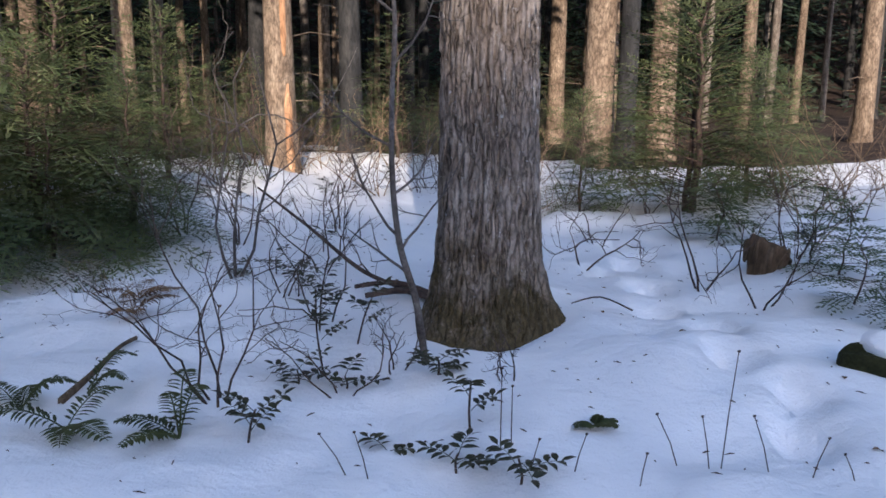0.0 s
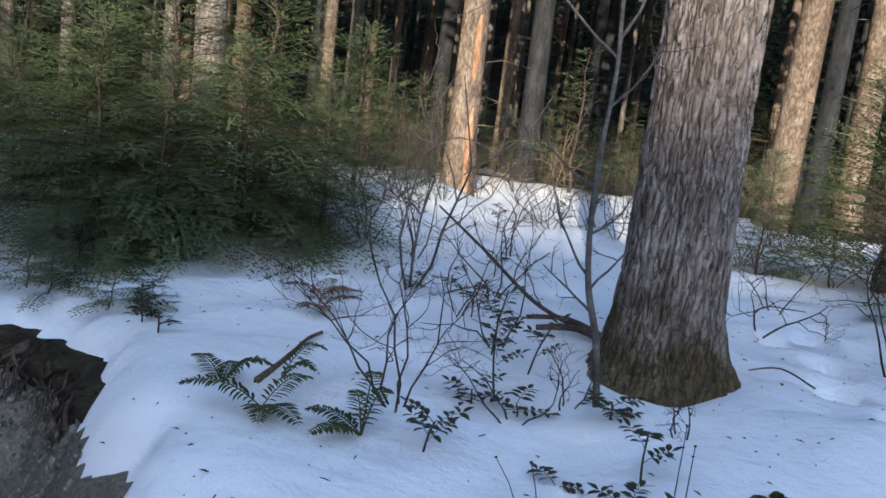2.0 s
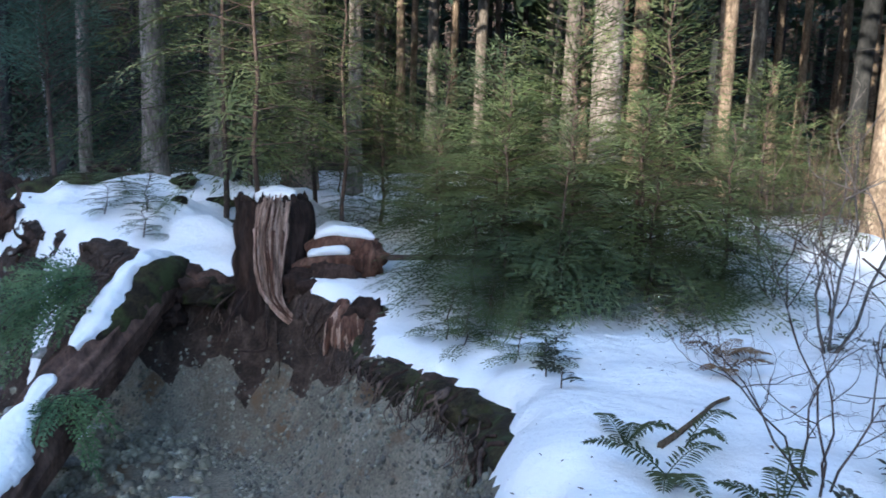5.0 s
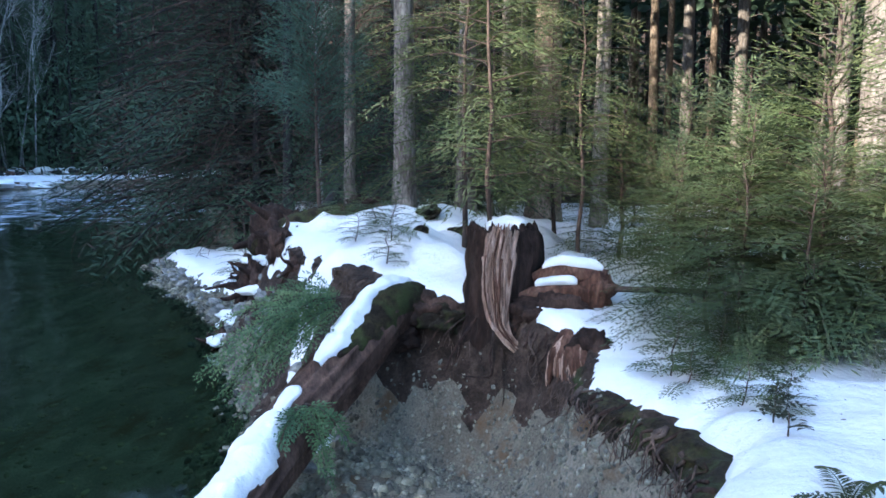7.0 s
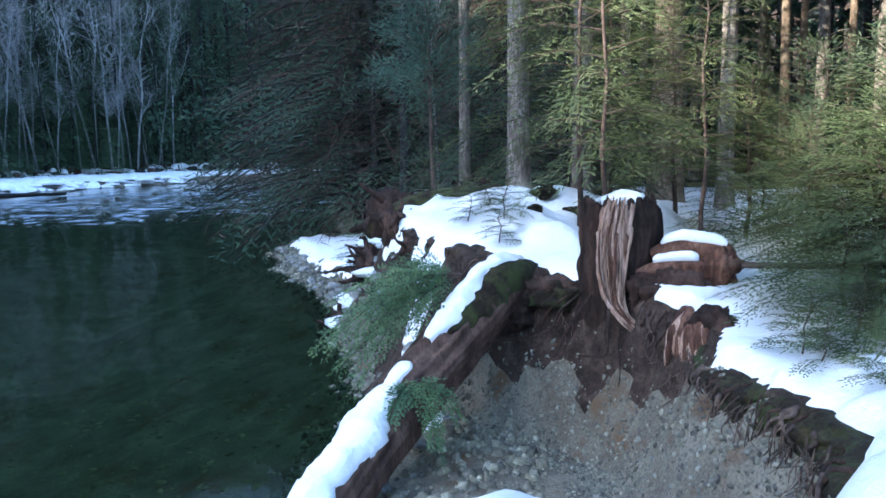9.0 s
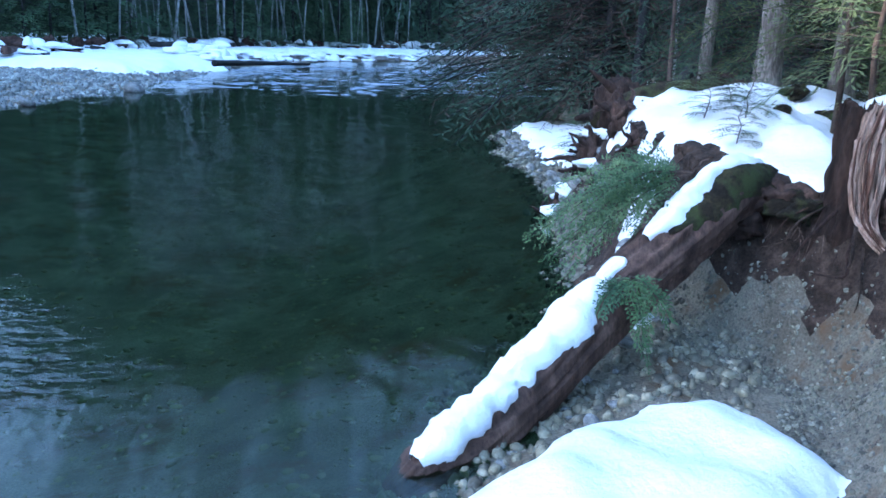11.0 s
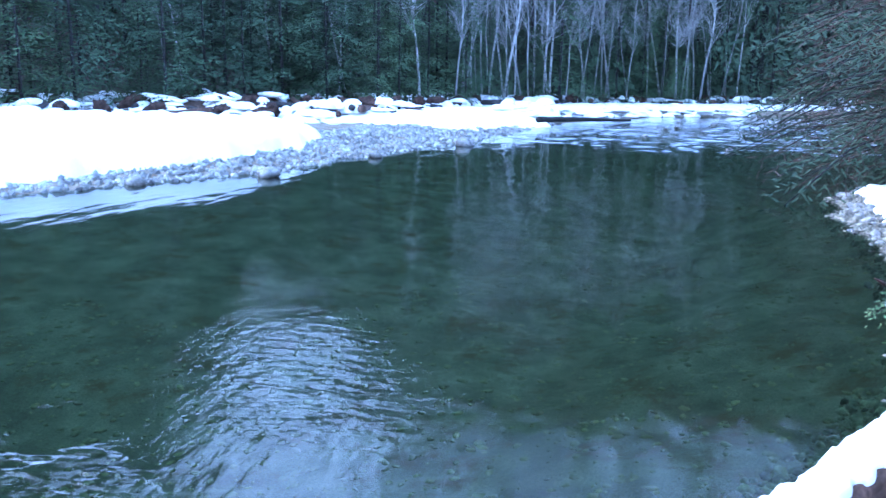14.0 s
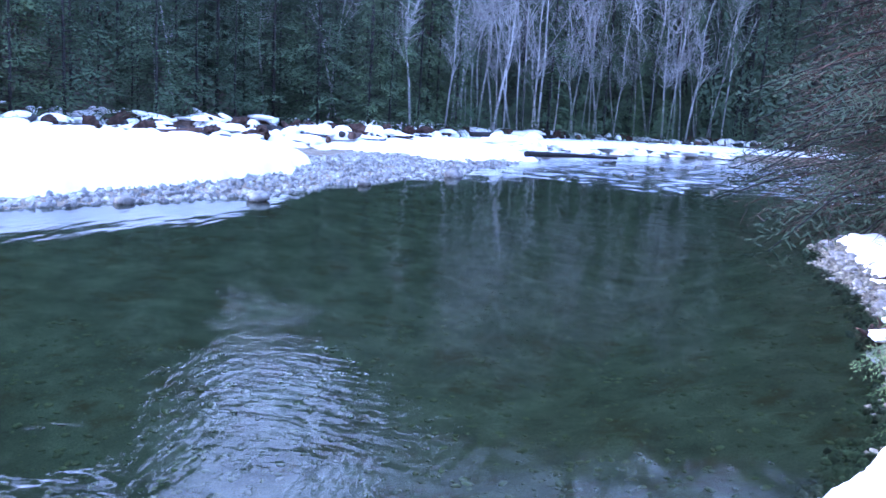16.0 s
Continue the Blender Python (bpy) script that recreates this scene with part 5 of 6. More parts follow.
def bank_face(name, label, x0, x1, deep, out, mat, seed, roots):
    t = thing(name, label, "bank", Matrix(), "overhanging lip of the bank")
    n, m = max(12, int(abs(x1 - x0) / 0.032)), 34
    prof_v = [0, 0.22, 0.36, 0.55, 0.78, 1.0]
    prof_e = [-0.30, 0.02, 0.15, 0.22, 0.22, 0.16]
    prof_h = [0.02, 0.03, -0.05, -0.22, -0.48, -0.80]
    grid = np.zeros((n, m, 3))
    for i in range(n):
        w = i / (n - 1)
        x = x0 + (x1 - x0) * w
        c, o = lip_at(x)
        end = min(1.0, 6 * min(w, 1 - w) + 0.35)
        big = 1 + 0.7 * noise.noise((x * 1.1, seed, 0))
        ground = float(land(*(c - o * 0.3))[0])
        for k in range(m):
            u = k / (m - 1)
            e, h = np.interp(u, prof_v, prof_e), np.interp(u, prof_v, prof_h)
            q = Vector((x, seed + h * 1.3, e * 0.7))
            rough = 0.07 * noise.noise(q * 2.6) + 0.055 * noise.noise(q * 7) + 0.04 * abs(noise.noise(q * 15)) + 0.022 * noise.noise(q * 34)
            e2 = (e * out * big * end if e > 0 else e) + (rough * min(1, 0.3 + 2 * u))
            h2 = h * deep * (1 + 0.3 * noise.noise((x * 2.5, seed, 7))) + 0.03 * noise.noise(q * 6.1) * (u > 0.1)
            p = c + o * e2
            grid[i, k] = (p[0], p[1], ground + h2)
    v = grid.reshape(-1, 3)
    f = [(i * m + k, i * m + k + 1, (i + 1) * m + k + 1, (i + 1) * m + k) for i in range(n - 1) for k in range(m - 1)]
    part("soil", (v, f), mat, t)
    for k in range(roots):
        i = int(r2.integers(2, n - 3))
        k0 = int(r2.integers(6, 16))
        pts, ii = [], i
        for kk in range(k0, min(m, k0 + 7 + int(r2.integers(14))), 3):
            ii = int(np.clip(ii + r2.integers(-2, 3), 1, n - 2))
            c, o = lip_at(grid[ii, kk, 0])
            pts.append(grid[ii, kk] + np.append(o * 0.02, 0))
        if len(pts) < 3:
            continue
        pts.append(pts[-1] + np.array([r2.normal(0, 0.05), -0.05, -0.08 - 0.12 * r2.random()]))
        part("root", tube(path3(pts, 3 * len(pts)), np.linspace(0.008 + 0.018 * r2.random() ** 2, 0.003, 3 * len(pts)), 6, 0.2), TWIG if k % 2 else ROTTEN_DARK, t)
    return t


bank_face("soil_overhang", "brown crumbling soil under the snow upstream", -11.4, -8.15, 0.75, 0.8, SOIL, 29, 22)
bank_face("soil_overhang", "dark root-bound soil under the fallen log", -8.3, -6.85, 1.0, 0.7, SOIL, 11, 22)
bank_face("soil_overhang", "dark root-bound soil below the broken stump", -6.95, -5.05, 1.0, 0.75, SOIL, 7, 34)
bank_face("turf_overhang", "dark mossy turf and soil hanging over the bank's lip", -5.15, -3.85, 0.7, 0.7, TURF, 17, 18)
bank_face("turf_overhang", "dark mossy turf and soil hanging over the bank's lip", -3.95, -2.25, 0.6, 0.65, TURF, 23, 18)

# root wads and drift logs at the rocky point
def root_wad(x, y, z, size, seed):
    t = thing("root_wad", "upturned dark root wad with snow between its roots", "root wad", pose(x, y, z), "root wads at the point")
    part("core", chunk_mesh("core", (size * 1.1, size * 0.8, size * 1.1), seed, ROTTEN_DARK, 7, 1.0), ROTTEN_DARK, t)
    for k in range(12):
        d = unit(np.array([r2.normal(), r2.normal(), r2.normal() * 0.8 + 0.2]))
        p1 = d * size * 0.35
        p2 = p1 + d * size * 0.3 + r2.normal(0, 0.1 * size, 3)
        p3 = p2 + d * size * 0.25 + r2.normal(0, 0.12 * size, 3)
        part("root", tube(path3([p1 * 0.4, p1, p2, p3], 12), np.linspace(0.12, 0.02, 12) * size, 8, 0.25), ROTTEN_DARK, t)


for x, y, dz, s, k in ((-13.2, 5.5, 0.24, 1.3, 3), (-14.6, 5.6, 0.12, 1.0, 6), (-15.6, 6.2, 0.15, 0.95, 8), (-12.6, 4.95, 0.0, 0.9, 9), (-11.9, 5.05, 0.0, 0.75, 12), (-13.6, 4.75, -0.1, 0.85, 15), (-14.4, 5.0, -0.1, 0.7, 21), (-10.7, 4.85, -0.1, 0.5, 18)):
    root_wad(x, y, stand(x, y) + dz, 0.75 * s, k)
for x, y, dz, s, k in ((-12.75, 5.1, 0.12, 0.5, 5), (-12.2, 4.8, 0.02, 0.45, 2), (-13.9, 5.0, 0.12, 0.6, 4), (-13.2, 4.6, 0.08, 0.5, 7), (-14.8, 5.3, 0.2, 0.5, 11)):
    single("snow_cap", chunk_mesh("snow_cap", (s * 1.5, s, s * 0.6), k, SNOW, 4, 0.7, 3), SNOW, "small cap of snow caught on a root wad", "snow", pose(x, y, stand(x, y) + dz, 0, 0, 40 * k), "snow on the root wads")
for pts, r, lab in (([(-13.4, 5.2, -0.05), (-12.4, 5.9, 0.5), (-11.2, 6.9, 0.55), (-10.6, 7.8, 0.2)], 0.16, "mossy arched log half under the snow"), ([(-17.5, 8.4, 0.0), (-18.3, 9.5, 0.9), (-19.6, 11.3, 2.5)], 0.14, "pale dead trunk leaning among the trees"),
                    ([(-9.9, 5.9, 0.12), (-9.0, 6.4, 0.2), (-8.2, 6.8, 0.12)], 0.12, "short mossy log half under the snow")):
    single("old_log", rough_log(path3(pts, 26), np.linspace(r * 1.15, r * 0.7, 26), 18, 0.08, 0.04, r * 40), TURF if "mossy" in lab else BARK_DARK_SHADED, lab, "log")

for x, y, dz, w, k in ((-10.6, 7.0, 0.05, 0.55, 71), (-11.2, 6.5, 0.02, 0.4, 72), (-9.6, 6.9, 0.05, 0.45, 73), (-12.0, 6.6, 0.1, 0.7, 74), (-9.1, 5.9, 0.02, 0.3, 75), (-13.2, 7.4, 0.1, 0.6, 76), (-8.2, 6.2, 0.05, 0.4, 77)):
    root_chunk("wood_lump", "dark lump of mossy rotten wood half under the snow", pose(x, y, stand(x, y) + dz, 10, 0, 50 * k), (w, w * 0.7, w * 0.7), k, TURF if k % 2 else ROTTEN_DARK, 7)
# thin roots that hang from the broken edge
hang = Geo()
for k in range(320):
    x = -8.2 + 5.4 * r2.random()
    c, o = lip_at(x)
    p = np.array([*(c + o * (0.12 + 0.14 * r2.random())), -0.28 - 0.25 * r2.random()])
    ln = 0.12 + 0.4 * r2.random() ** 2
    hang.add(*tube(path3([p, p + (r2.normal(0, 0.05), -0.04, -ln * 0.5), p + (r2.normal(0, 0.10), -0.08, -ln)], 6), np.linspace(0.006, 0.002, 6), 3, cap=False))
tagged(single("hanging_roots", hang.out(), TWIG, "thin roots hanging out of the broken bank", "roots"), kind="stuff")

# cedar boughs over the log and the water
def hanging_cedar(x, y, z, ways, label):
    t = thing("cedar_bough", label, "branch", pose(x, y, z), "cedar boughs by the log")
    for w, ln, dr in ways:
        leaves, wood = Geo(), Geo()
        bough(leaves, wood, r2, np.zeros(3), unit(np.array(w, float)), ln * (0.8 + 0.3 * r2.random()), dr, 60, 0.30, 0.052, 0.008, 0.34, 0.17)
        b = part("limb", wood.out(), TWIG, t)
        tagged(b, kind="stuff")
        part("sprays", leaves.out(), CEDAR_DARK, b, smooth=False)
    return t


hanging_cedar(-7.35, 3.95, 0.1, [((-0.7, -0.9, 0.2), 1.7, 0.4), ((-0.3, -1.0, 0.1), 1.5, 0.5), ((-0.9, -0.6, 0.0), 1.7, 0.5), ((-0.5, -0.8, -0.3), 1.6, 0.4), ((-0.1, -1.0, -0.2), 1.3, 0.6), ((-1, -0.3, 0.2), 1.7, 0.45), ((-0.6, -1.0, -0.1), 1.8, 0.45), ((-0.8, -0.8, -0.4), 1.6, 0.4), ((-0.4, -0.9, -0.6), 1.4, 0.4), ((-0.15, -1.0, 0.25), 1.1, 0.7), ((-1.0, -0.5, -0.3), 1.6, 0.4), ((-0.9, -0.2, -0.1), 1.5, 0.45)], "green cedar boughs drooping over the water behind the log")
hanging_cedar(-6.75, 3.15, -0.72, [((0.5, -0.6, 0.1), 0.6, 0.6), ((0.9, -0.1, 0.0), 0.55, 0.7), ((0.3, -0.9, -0.1), 0.65, 0.8), ((0.8, 0.5, 0.1), 0.5, 0.7), ((0.6, 0.1, -0.5), 0.6, 0.6)], "green cedar boughs hanging off the log")

# ---- plants and litter on the snow ----
r3 = np.random.default_rng(77)


def stem_with_twigs(g, base, way, length, r, bend, depth, spread=0.7, count=4):
    """A crooked stem that branches."""
    pts, p, d = [np.array(base, float)], np.array(base, float), unit(np.array(way, float))
    n = 6
    for i in range(n):
        d = unit(d + r3.normal(0, bend, 3) + (0, 0, 0.06))
        p = p + d * length / n
        pts.append(p)
    pts = np.array(pts)
    g.add(*tube(pts, np.linspace(r, r * 0.35, n + 1), 5 if r > 0.004 else 3, 0.1, cap=False))
    if depth > 0:
        for k in range(count):
            i = 2 + int(r3.integers(n - 2))
            dd = unit(unit(pts[i] - pts[i - 1]) + r3.normal(0, spread, 3) + (0, 0, 0.1))
            stem_with_twigs(g, pts[i], dd, length * (0.35 + 0.3 * r3.random()), r * 0.5, bend * 1.3, depth - 1, spread, max(2, count - 1))


def bare_shrub(x, y, stems, height, r, mat, label, depth=2, out=0.5, group="bare shrubs"):
    t = thing("bare_shrub", label, "shrub", pose(x, y, stand(x, y) - 0.03), group)
    for k in range(stems):
        g = Geo()
        a = 2 * math.pi * k / stems + r3.normal(0, 0.4)
        stem_with_twigs(g, (0.03 * math.cos(a), 0.03 * math.sin(a), 0), (out * math.cos(a), out * math.sin(a), 1.0), height * (0.7 + 0.4 * r3.random()), r, 0.27, depth, 0.8)
        part("stem", g.out(), mat, t)
    return t


def blade(g, p, d, up, length, width, fold=0.2):
    """A leaf with a raised midrib and a bent tip: four faces."""
    side = unit(np.cross(d, up))
    nrm = np.cross(side, d)
    a, b = p + d * length * 0.35, p + d * length * 0.72 - nrm * length * 0.05
    tip = p + d * length - nrm * length * 0.16
    lift = nrm * width * fold
    g.add([p, a + side * width + lift, b + side * width * 0.75 + lift, tip, b - side * width * 0.75 + lift, a - side * width + lift, a, b],
          [(0, 1, 6), (1, 2, 7, 6), (2, 3, 7), (3, 4, 7), (4, 5, 6, 7), (5, 0, 6)])


def fern(x, y, fronds, length, label, mat=None):
    t = thing("sword_fern", label, "fern", pose(x, y, stand(x, y) + 0.015), "ferns in the snow")
    for az, rise in fronds:
        g = Geo()
        d0 = np.array([math.cos(radians(az)), math.sin(radians(az)), 0])
        ln = length * (0.8 + 0.4 * r3.random())
        pts = np.array([d0 * ln * u * 0.95 + np.array([0, 0, ln * 1.9 * (rise * u - rise * 0.75 * u * u)]) for u in np.linspace(0, 1, 9)])
        g.add(*tube(pts, np.linspace(0.004, 0.0015, 9), 4, cap=False))
        for k in range(18):
            u = 0.10 + 0.88 * k / 18
            i = min(int(u * 8), 7)
            p = pts[i] + (pts[i + 1] - pts[i]) * (u * 8 - i)
            fw = unit(pts[i + 1] - pts[i])
            for s in (1, -1):
                sd = unit(np.cross(fw, (0, 0, 1))) * s
                up = unit(np.cross(sd, fw)) * s
                blade(g, p, unit(sd + 0.35 * fw + r3.normal(0, 0.08, 3)), np.array([0, 0, 1.0]), 0.30 * ln * (1 - u) ** 0.7 * min(1, u * 5) + 0.014, 0.0075, 0.3)
        part("frond", g.out(), mat or FERN, t, smooth=False)
    return t


def oregon_grape(x, y, height, leaves, label, lean=(0, 0)):
    t = thing("oregon_grape", label, "plant", pose(x, y, stand(x, y) - 0.02), "broadleaf evergreens in the snow")
    top = np.array([lean[0], lean[1], height])
    if height > 0.04:
        part("stem", tube(path3([(0, 0, -0.03), top * 0.5 + r3.normal(0, 0.01, 3), top], 7), np.linspace(0.006, 0.004, 7), 5), TWIG, t)
    for k in range(leaves):
        g = Geo()
        u = 0.35 + 0.65 * (k + 0.5) / leaves
        a = k * 2.4 + r3.normal(0, 0.3)
        d = unit(np.array([math.cos(a), math.sin(a), (0.9 if height > 0.15 else 0.4) + 0.4 * r3.random()]))
        c, ln = top * u, 0.13 + 0.07 * r3.random()
        pts = np.array([c + d * ln * w + np.array([0, 0, -0.35 * ln * w * w]) for w in np.linspace(0, 1, 6)])
        g.add(*tube(pts, np.linspace(0.0022, 0.001, 6), 3, cap=False))
        pairs = 4
        for j in range(pairs):
            w = 0.28 + 0.62 * j / (pairs - 1)
            i = min(int(w * 5), 4)
            p = pts[i] + (pts[i + 1] - pts[i]) * (w * 5 - i)
            for s in (1, -1):
                sd = unit(np.cross(d, (0, 0, 1))) * s
                blade(g, p, unit(sd + 0.25 * d + r3.normal(0, 0.1, 3)), np.array([0, 0, 1.0]) + r3.normal(0, 0.2, 3), 0.05 + 0.018 * r3.random(), 0.0135, 0.15)
        blade(g, pts[-1], unit(d - np.array([0, 0, 0.3])), np.array([0, 0, 1.0]), 0.06, 0.013, 0.15)
        part("leaf", g.out(), OREGON, t, smooth=False)
    return t


# the sapling before the great tree
sap = thing("sapling", "thin bare broadleaf sapling standing before the great tree", "tree", Matrix())
SB = np.array([-0.02, 3.72, stand(-0.02, 3.72) - 0.05])
stem_line = path3([SB, SB + (-0.05, 0.03, 0.35), SB + (-0.13, 0.06, 0.63), SB + (-0.165, 0.08, 0.95), SB + (-0.165, 0.09, 1.32), SB + (-0.15, 0.10, 1.66), SB + (-0.17, 0.1, 2.1), SB + (-0.1, 0.1, 2.7)], 34)
part("trunk", tube(stem_line, np.linspace(0.019, 0.008, 34), 9, 0.12), TWIG_GREY := two_scale("grey_twig_bark", (0.06, 0.05, 0.045), (0.11, 0.095, 0.085), (0.18, 0.16, 0.145), 8, 50, 0.85, 0.003), sap)
for i, way, ln in ((25, (0.55, 0.1, 0.8), 0.9), (24, (-0.8, 0.1, 0.55), 0.95), (9, (0.6, -0.1, 0.7), 0.4), (10, (-0.7, -0.1, 0.75), 0.45), (13, (0.7, 0.2, 0.5), 0.35), (16, (-0.75, 0.2, 0.4), 0.4), (29, (0.8, 0, 0.5), 0.6), (21, (0.7, 0, 0.65), 0.4), (7, (-0.6, -0.3, 0.5), 0.35)):
    g = Geo()
    stem_with_twigs(g, stem_line[i], way, ln, 0.008, 0.12, 2, 0.6, 3)
    part("branch", g.out(), TWIG_GREY, sap)

# bare shrubs: foreground, round the tree, and the brush under the wood
for x, y, n, h, r, m, lab in ((-0.92, 3.3, 6, 1.0, 0.0065, TWIG, "bare dark shrub with crooked branching stems in the snow"), (-1.48, 5.95, 3, 1.9, 0.013, TWIG_GREY, "tall bare shrub with upright forking stems"),
                              (-0.62, 4.6, 3, 0.9, 0.006, TWIG, "thin bare shrub behind the evergreens"), (-0.95, 5.0, 3, 0.8, 0.006, TWIG, "thin bare shrub in the snow"), (-0.17, 3.7, 3, 0.34, 0.005, TWIG, "low bare twigs in the snow"),
                              (0.35, 3.5, 3, 0.32, 0.005, TWIG, "low bare twigs leaning over the snow"), (-0.4, 3.45, 3, 0.45, 0.005, TWIG, "thin bare twigs in the snow"), (1.87, 5.4, 3, 0.8, 0.009, TWIG, "bare dark shrub near the footprints"),
                              (2.2, 5.15, 3, 0.9, 0.008, TWIG, "bare dark shrub near the footprints"), (2.9, 6.3, 4, 0.9, 0.007, TWIG, "bare brown shrub by the low stump"), (3.5, 7.2, 4, 1.3, 0.006, TWIG_TAN, "tangled tan shrub at the wood's edge"),
                              (1.2, 6.2, 2, 0.8, 0.009, TWIG, "bare twigs beside the great tree"), (1.6, 7.6, 3, 0.8, 0.008, TWIG, "bare twigs behind the great tree"), (-1.87, 4.75, 3, 0.35, 0.004, TWIG_TAN, "low dry twigs in the snow"),
                              (-2.4, 5.6, 4, 0.4, 0.004, TWIG_TAN, "low dry twigs in the snow"), (-1.7, 7.0, 4, 1.2, 0.008, TWIG, "bare dark shrub in the snow"), (-2.3, 7.4, 4, 1.5, 0.009, TWIG, "bare dark shrub in the snow"),
                              (-0.8, 5.75, 3, 0.8, 0.007, TWIG, "bare shrub with a few dead leaves"), (-0.9, 7.6, 3, 0.9, 0.008, TWIG, "bare shrub in the snow"), (4.3, 8.3, 4, 1.6, 0.007, TWIG_TAN, "tangled tan shrub at the wood's edge"), (2.2, 3.2, 2, 0.25, 0.003, TWIG_TAN, "low dry twigs in the snow")):
    bare_shrub(x, y, n, h, r, m, lab, 3 if y < 3.4 else 2)
for k in range(70):
    az, d = -34 + 74 * (k + r3.random()) / 70, 8.6 + 5.0 * r3.random()
    x, y = place(az, d)
    if -7 < x < -2.6 and y < 9.5:
        y += 2.2
    bare_shrub(x, y, 4, 0.7 + 0.9 * r3.random(), 0.007, TWIG_TAN if r3.random() < 0.35 else TWIG, "bare brush at the edge of the wood", 2, 0.7, "brush under the wood")

# ferns, half buried
fern(-1.45, 3.02, [(200, 0.5), (290, 0.35), (60, 0.6), (320, 0.3)], 0.33, "dark green sword fern pressed into the snow")
fern(-1.72, 3.2, [(150, 0.5), (100, 0.4), (20, 0.8)], 0.24, "dark green sword fern pressed into the snow")
fern(-0.98, 2.95, [(175, 0.45), (95, 1.3), (70, 1.3), (230, 0.4), (120, 1.0)], 0.24, "green sword fern half buried in the snow")
fern(-1.5, 3.35, [(50, 1.0), (350, 0.9)], 0.22, "green fern fronds on the snow")
fern(0.64, 2.95, [(10, 0.35), (200, 0.3), (60, 0.5), (330, 0.4)], 0.085, "small green fern tuft in the snow")
fern(-1.75, 4.6, [(120, 0.5), (250, 0.4), (30, 0.5), (300, 0.4)], 0.26, "drooping brown fern by the bank", DEADLEAF)
fern(-2.0, 5.4, [(90, 0.5), (200, 0.4), (330, 0.5), (20, 0.3)], 0.3, "drooping brown fern in the snow", DEADLEAF)
single("dead_branch", rough_log(path3([(-1.585 + 0.012 * math.sin(9 * y), y, stand(-1.585, y) + 0.018) for y in (4.18, 3.98, 3.75, 3.52, 3.30)], 44), np.linspace(0.009, 0.016, 44), 12, 0.6, 0.4, 6), STUMPWOOD, "knobbly dry branch lying on the snow", "branch")

# broad-leaved evergreens
for x, y, h, n, lab, ln in ((-0.52, 3.75, 0.42, 7, "tall glossy evergreen with paired leaflets in the snow", (-0.04, 0.05)), (-0.62, 4.3, 0.4, 6, "tall glossy evergreen with paired leaflets in the snow", (0.05, 0)), (-0.40, 4.1, 0.3, 4, "glossy evergreen with paired leaflets", (0.1, 0)),
                            (-0.62, 3.55, 0.10, 4, "low glossy evergreen in the snow", (0, 0)), (-0.40, 3.55, 0.08, 4, "low glossy evergreen in the snow", (0, 0)), (0.03, 3.5, 0.10, 5, "low glossy evergreen at the sapling's foot", (0, 0)),
                            (0.16, 3.0, 0.20, 3, "glossy evergreen sprig in the snow", (0, 0.05)), (0.10, 2.72, 0.10, 4, "glossy evergreen with large leaflets", (0, 0)), (-0.72, 2.95, 0.16, 5, "glossy evergreen in the snow", (0.04, 0)), (-0.17, 2.9, 0.03, 2, "single leaves poking out of the snow", (0, 0)),
                            (-1.1, 5.6, 0.15, 4, "low glossy evergreen in the snow", (0, 0)), (-1.5, 6.0, 0.08, 4, "low glossy evergreen at a shrub's foot", (0, 0)), (-0.85, 5.0, 0.2, 4, "glossy evergreen in the snow", (0, 0)), (-2.5, 4.0, 0.15, 3, "evergreen sprig at the lip of the bank", (0, 0)), (-2.75, 4.25, 0.12, 4, "evergreen sprig at the lip of the bank", (0, 0)), (-2.9, 4.5, 0.2, 5, "evergreen sprig at the lip of the bank", (0, 0)),
                            (-0.9, 6.6, 0.2, 5, "low evergreen in the snow", (0, 0)), (0.3, 2.55, 0.12, 3, "glossy evergreen sprig in the snow", (0, 0)), (-2.0, 8.4, 0.3, 8, "low dark evergreen clump in the snow", (0, 0)), (-1.2, 9.2, 0.3, 8, "low dark evergreen clump in the snow", (0, 0)), (-0.5, 10.0, 0.3, 8, "low dark evergreen clump in the snow", (0, 0)), (2.9, 6.0, 0.25, 7, "low dark evergreen clump by the stump", (0, 0))):
    oregon_grape(x, y, h, n, lab, ln)

# dry stalks with seed heads
for x, y, h, ln in ((1.04, 2.66, 0.46, (0.03, 0)), (1.0, 2.66, 0.22, (-0.04, 0)), (0.9, 2.7, 0.22, (-0.09, 0)), (1.2, 2.62, 0.22, (-0.06, 0.03)), (1.35, 2.62, 0.17, (0.05, 0)), (1.5, 2.6, 0.12, (-0.05, 0)), (0.26, 2.8, 0.34, (0, 0)), (0.30, 2.8, 0.26, (0, 0)), (0.35, 2.62, 0.14, (0.03, 0)), (0.5, 2.6, 0.16, (0.04, 0)), (0.72, 2.55, 0.14, (0.02, 0)), (-0.22, 2.66, 0.2, (-0.05, 0)), (-0.3, 2.7, 0.18, (-0.1, 0))):
    t = thing("dry_stalk", "thin dry stalk with a small seed head", "plant", pose(x, y, stand(x, y) - 0.02), "dry stalks in the snow")
    part("stalk", tube([(0, 0, 0), (ln[0] * 0.4, ln[1] * 0.4, h * 0.5), (ln[0], ln[1], h)], [0.0025, 0.0022, 0.0018], 5), TWIG, t)
    part("seed_head", rock_mesh("seed_head", 3, TWIG, 1.0, 1), TWIG, t, at=Matrix.Translation((ln[0], ln[1], h)) @ Matrix.Scale(0.012, 4))

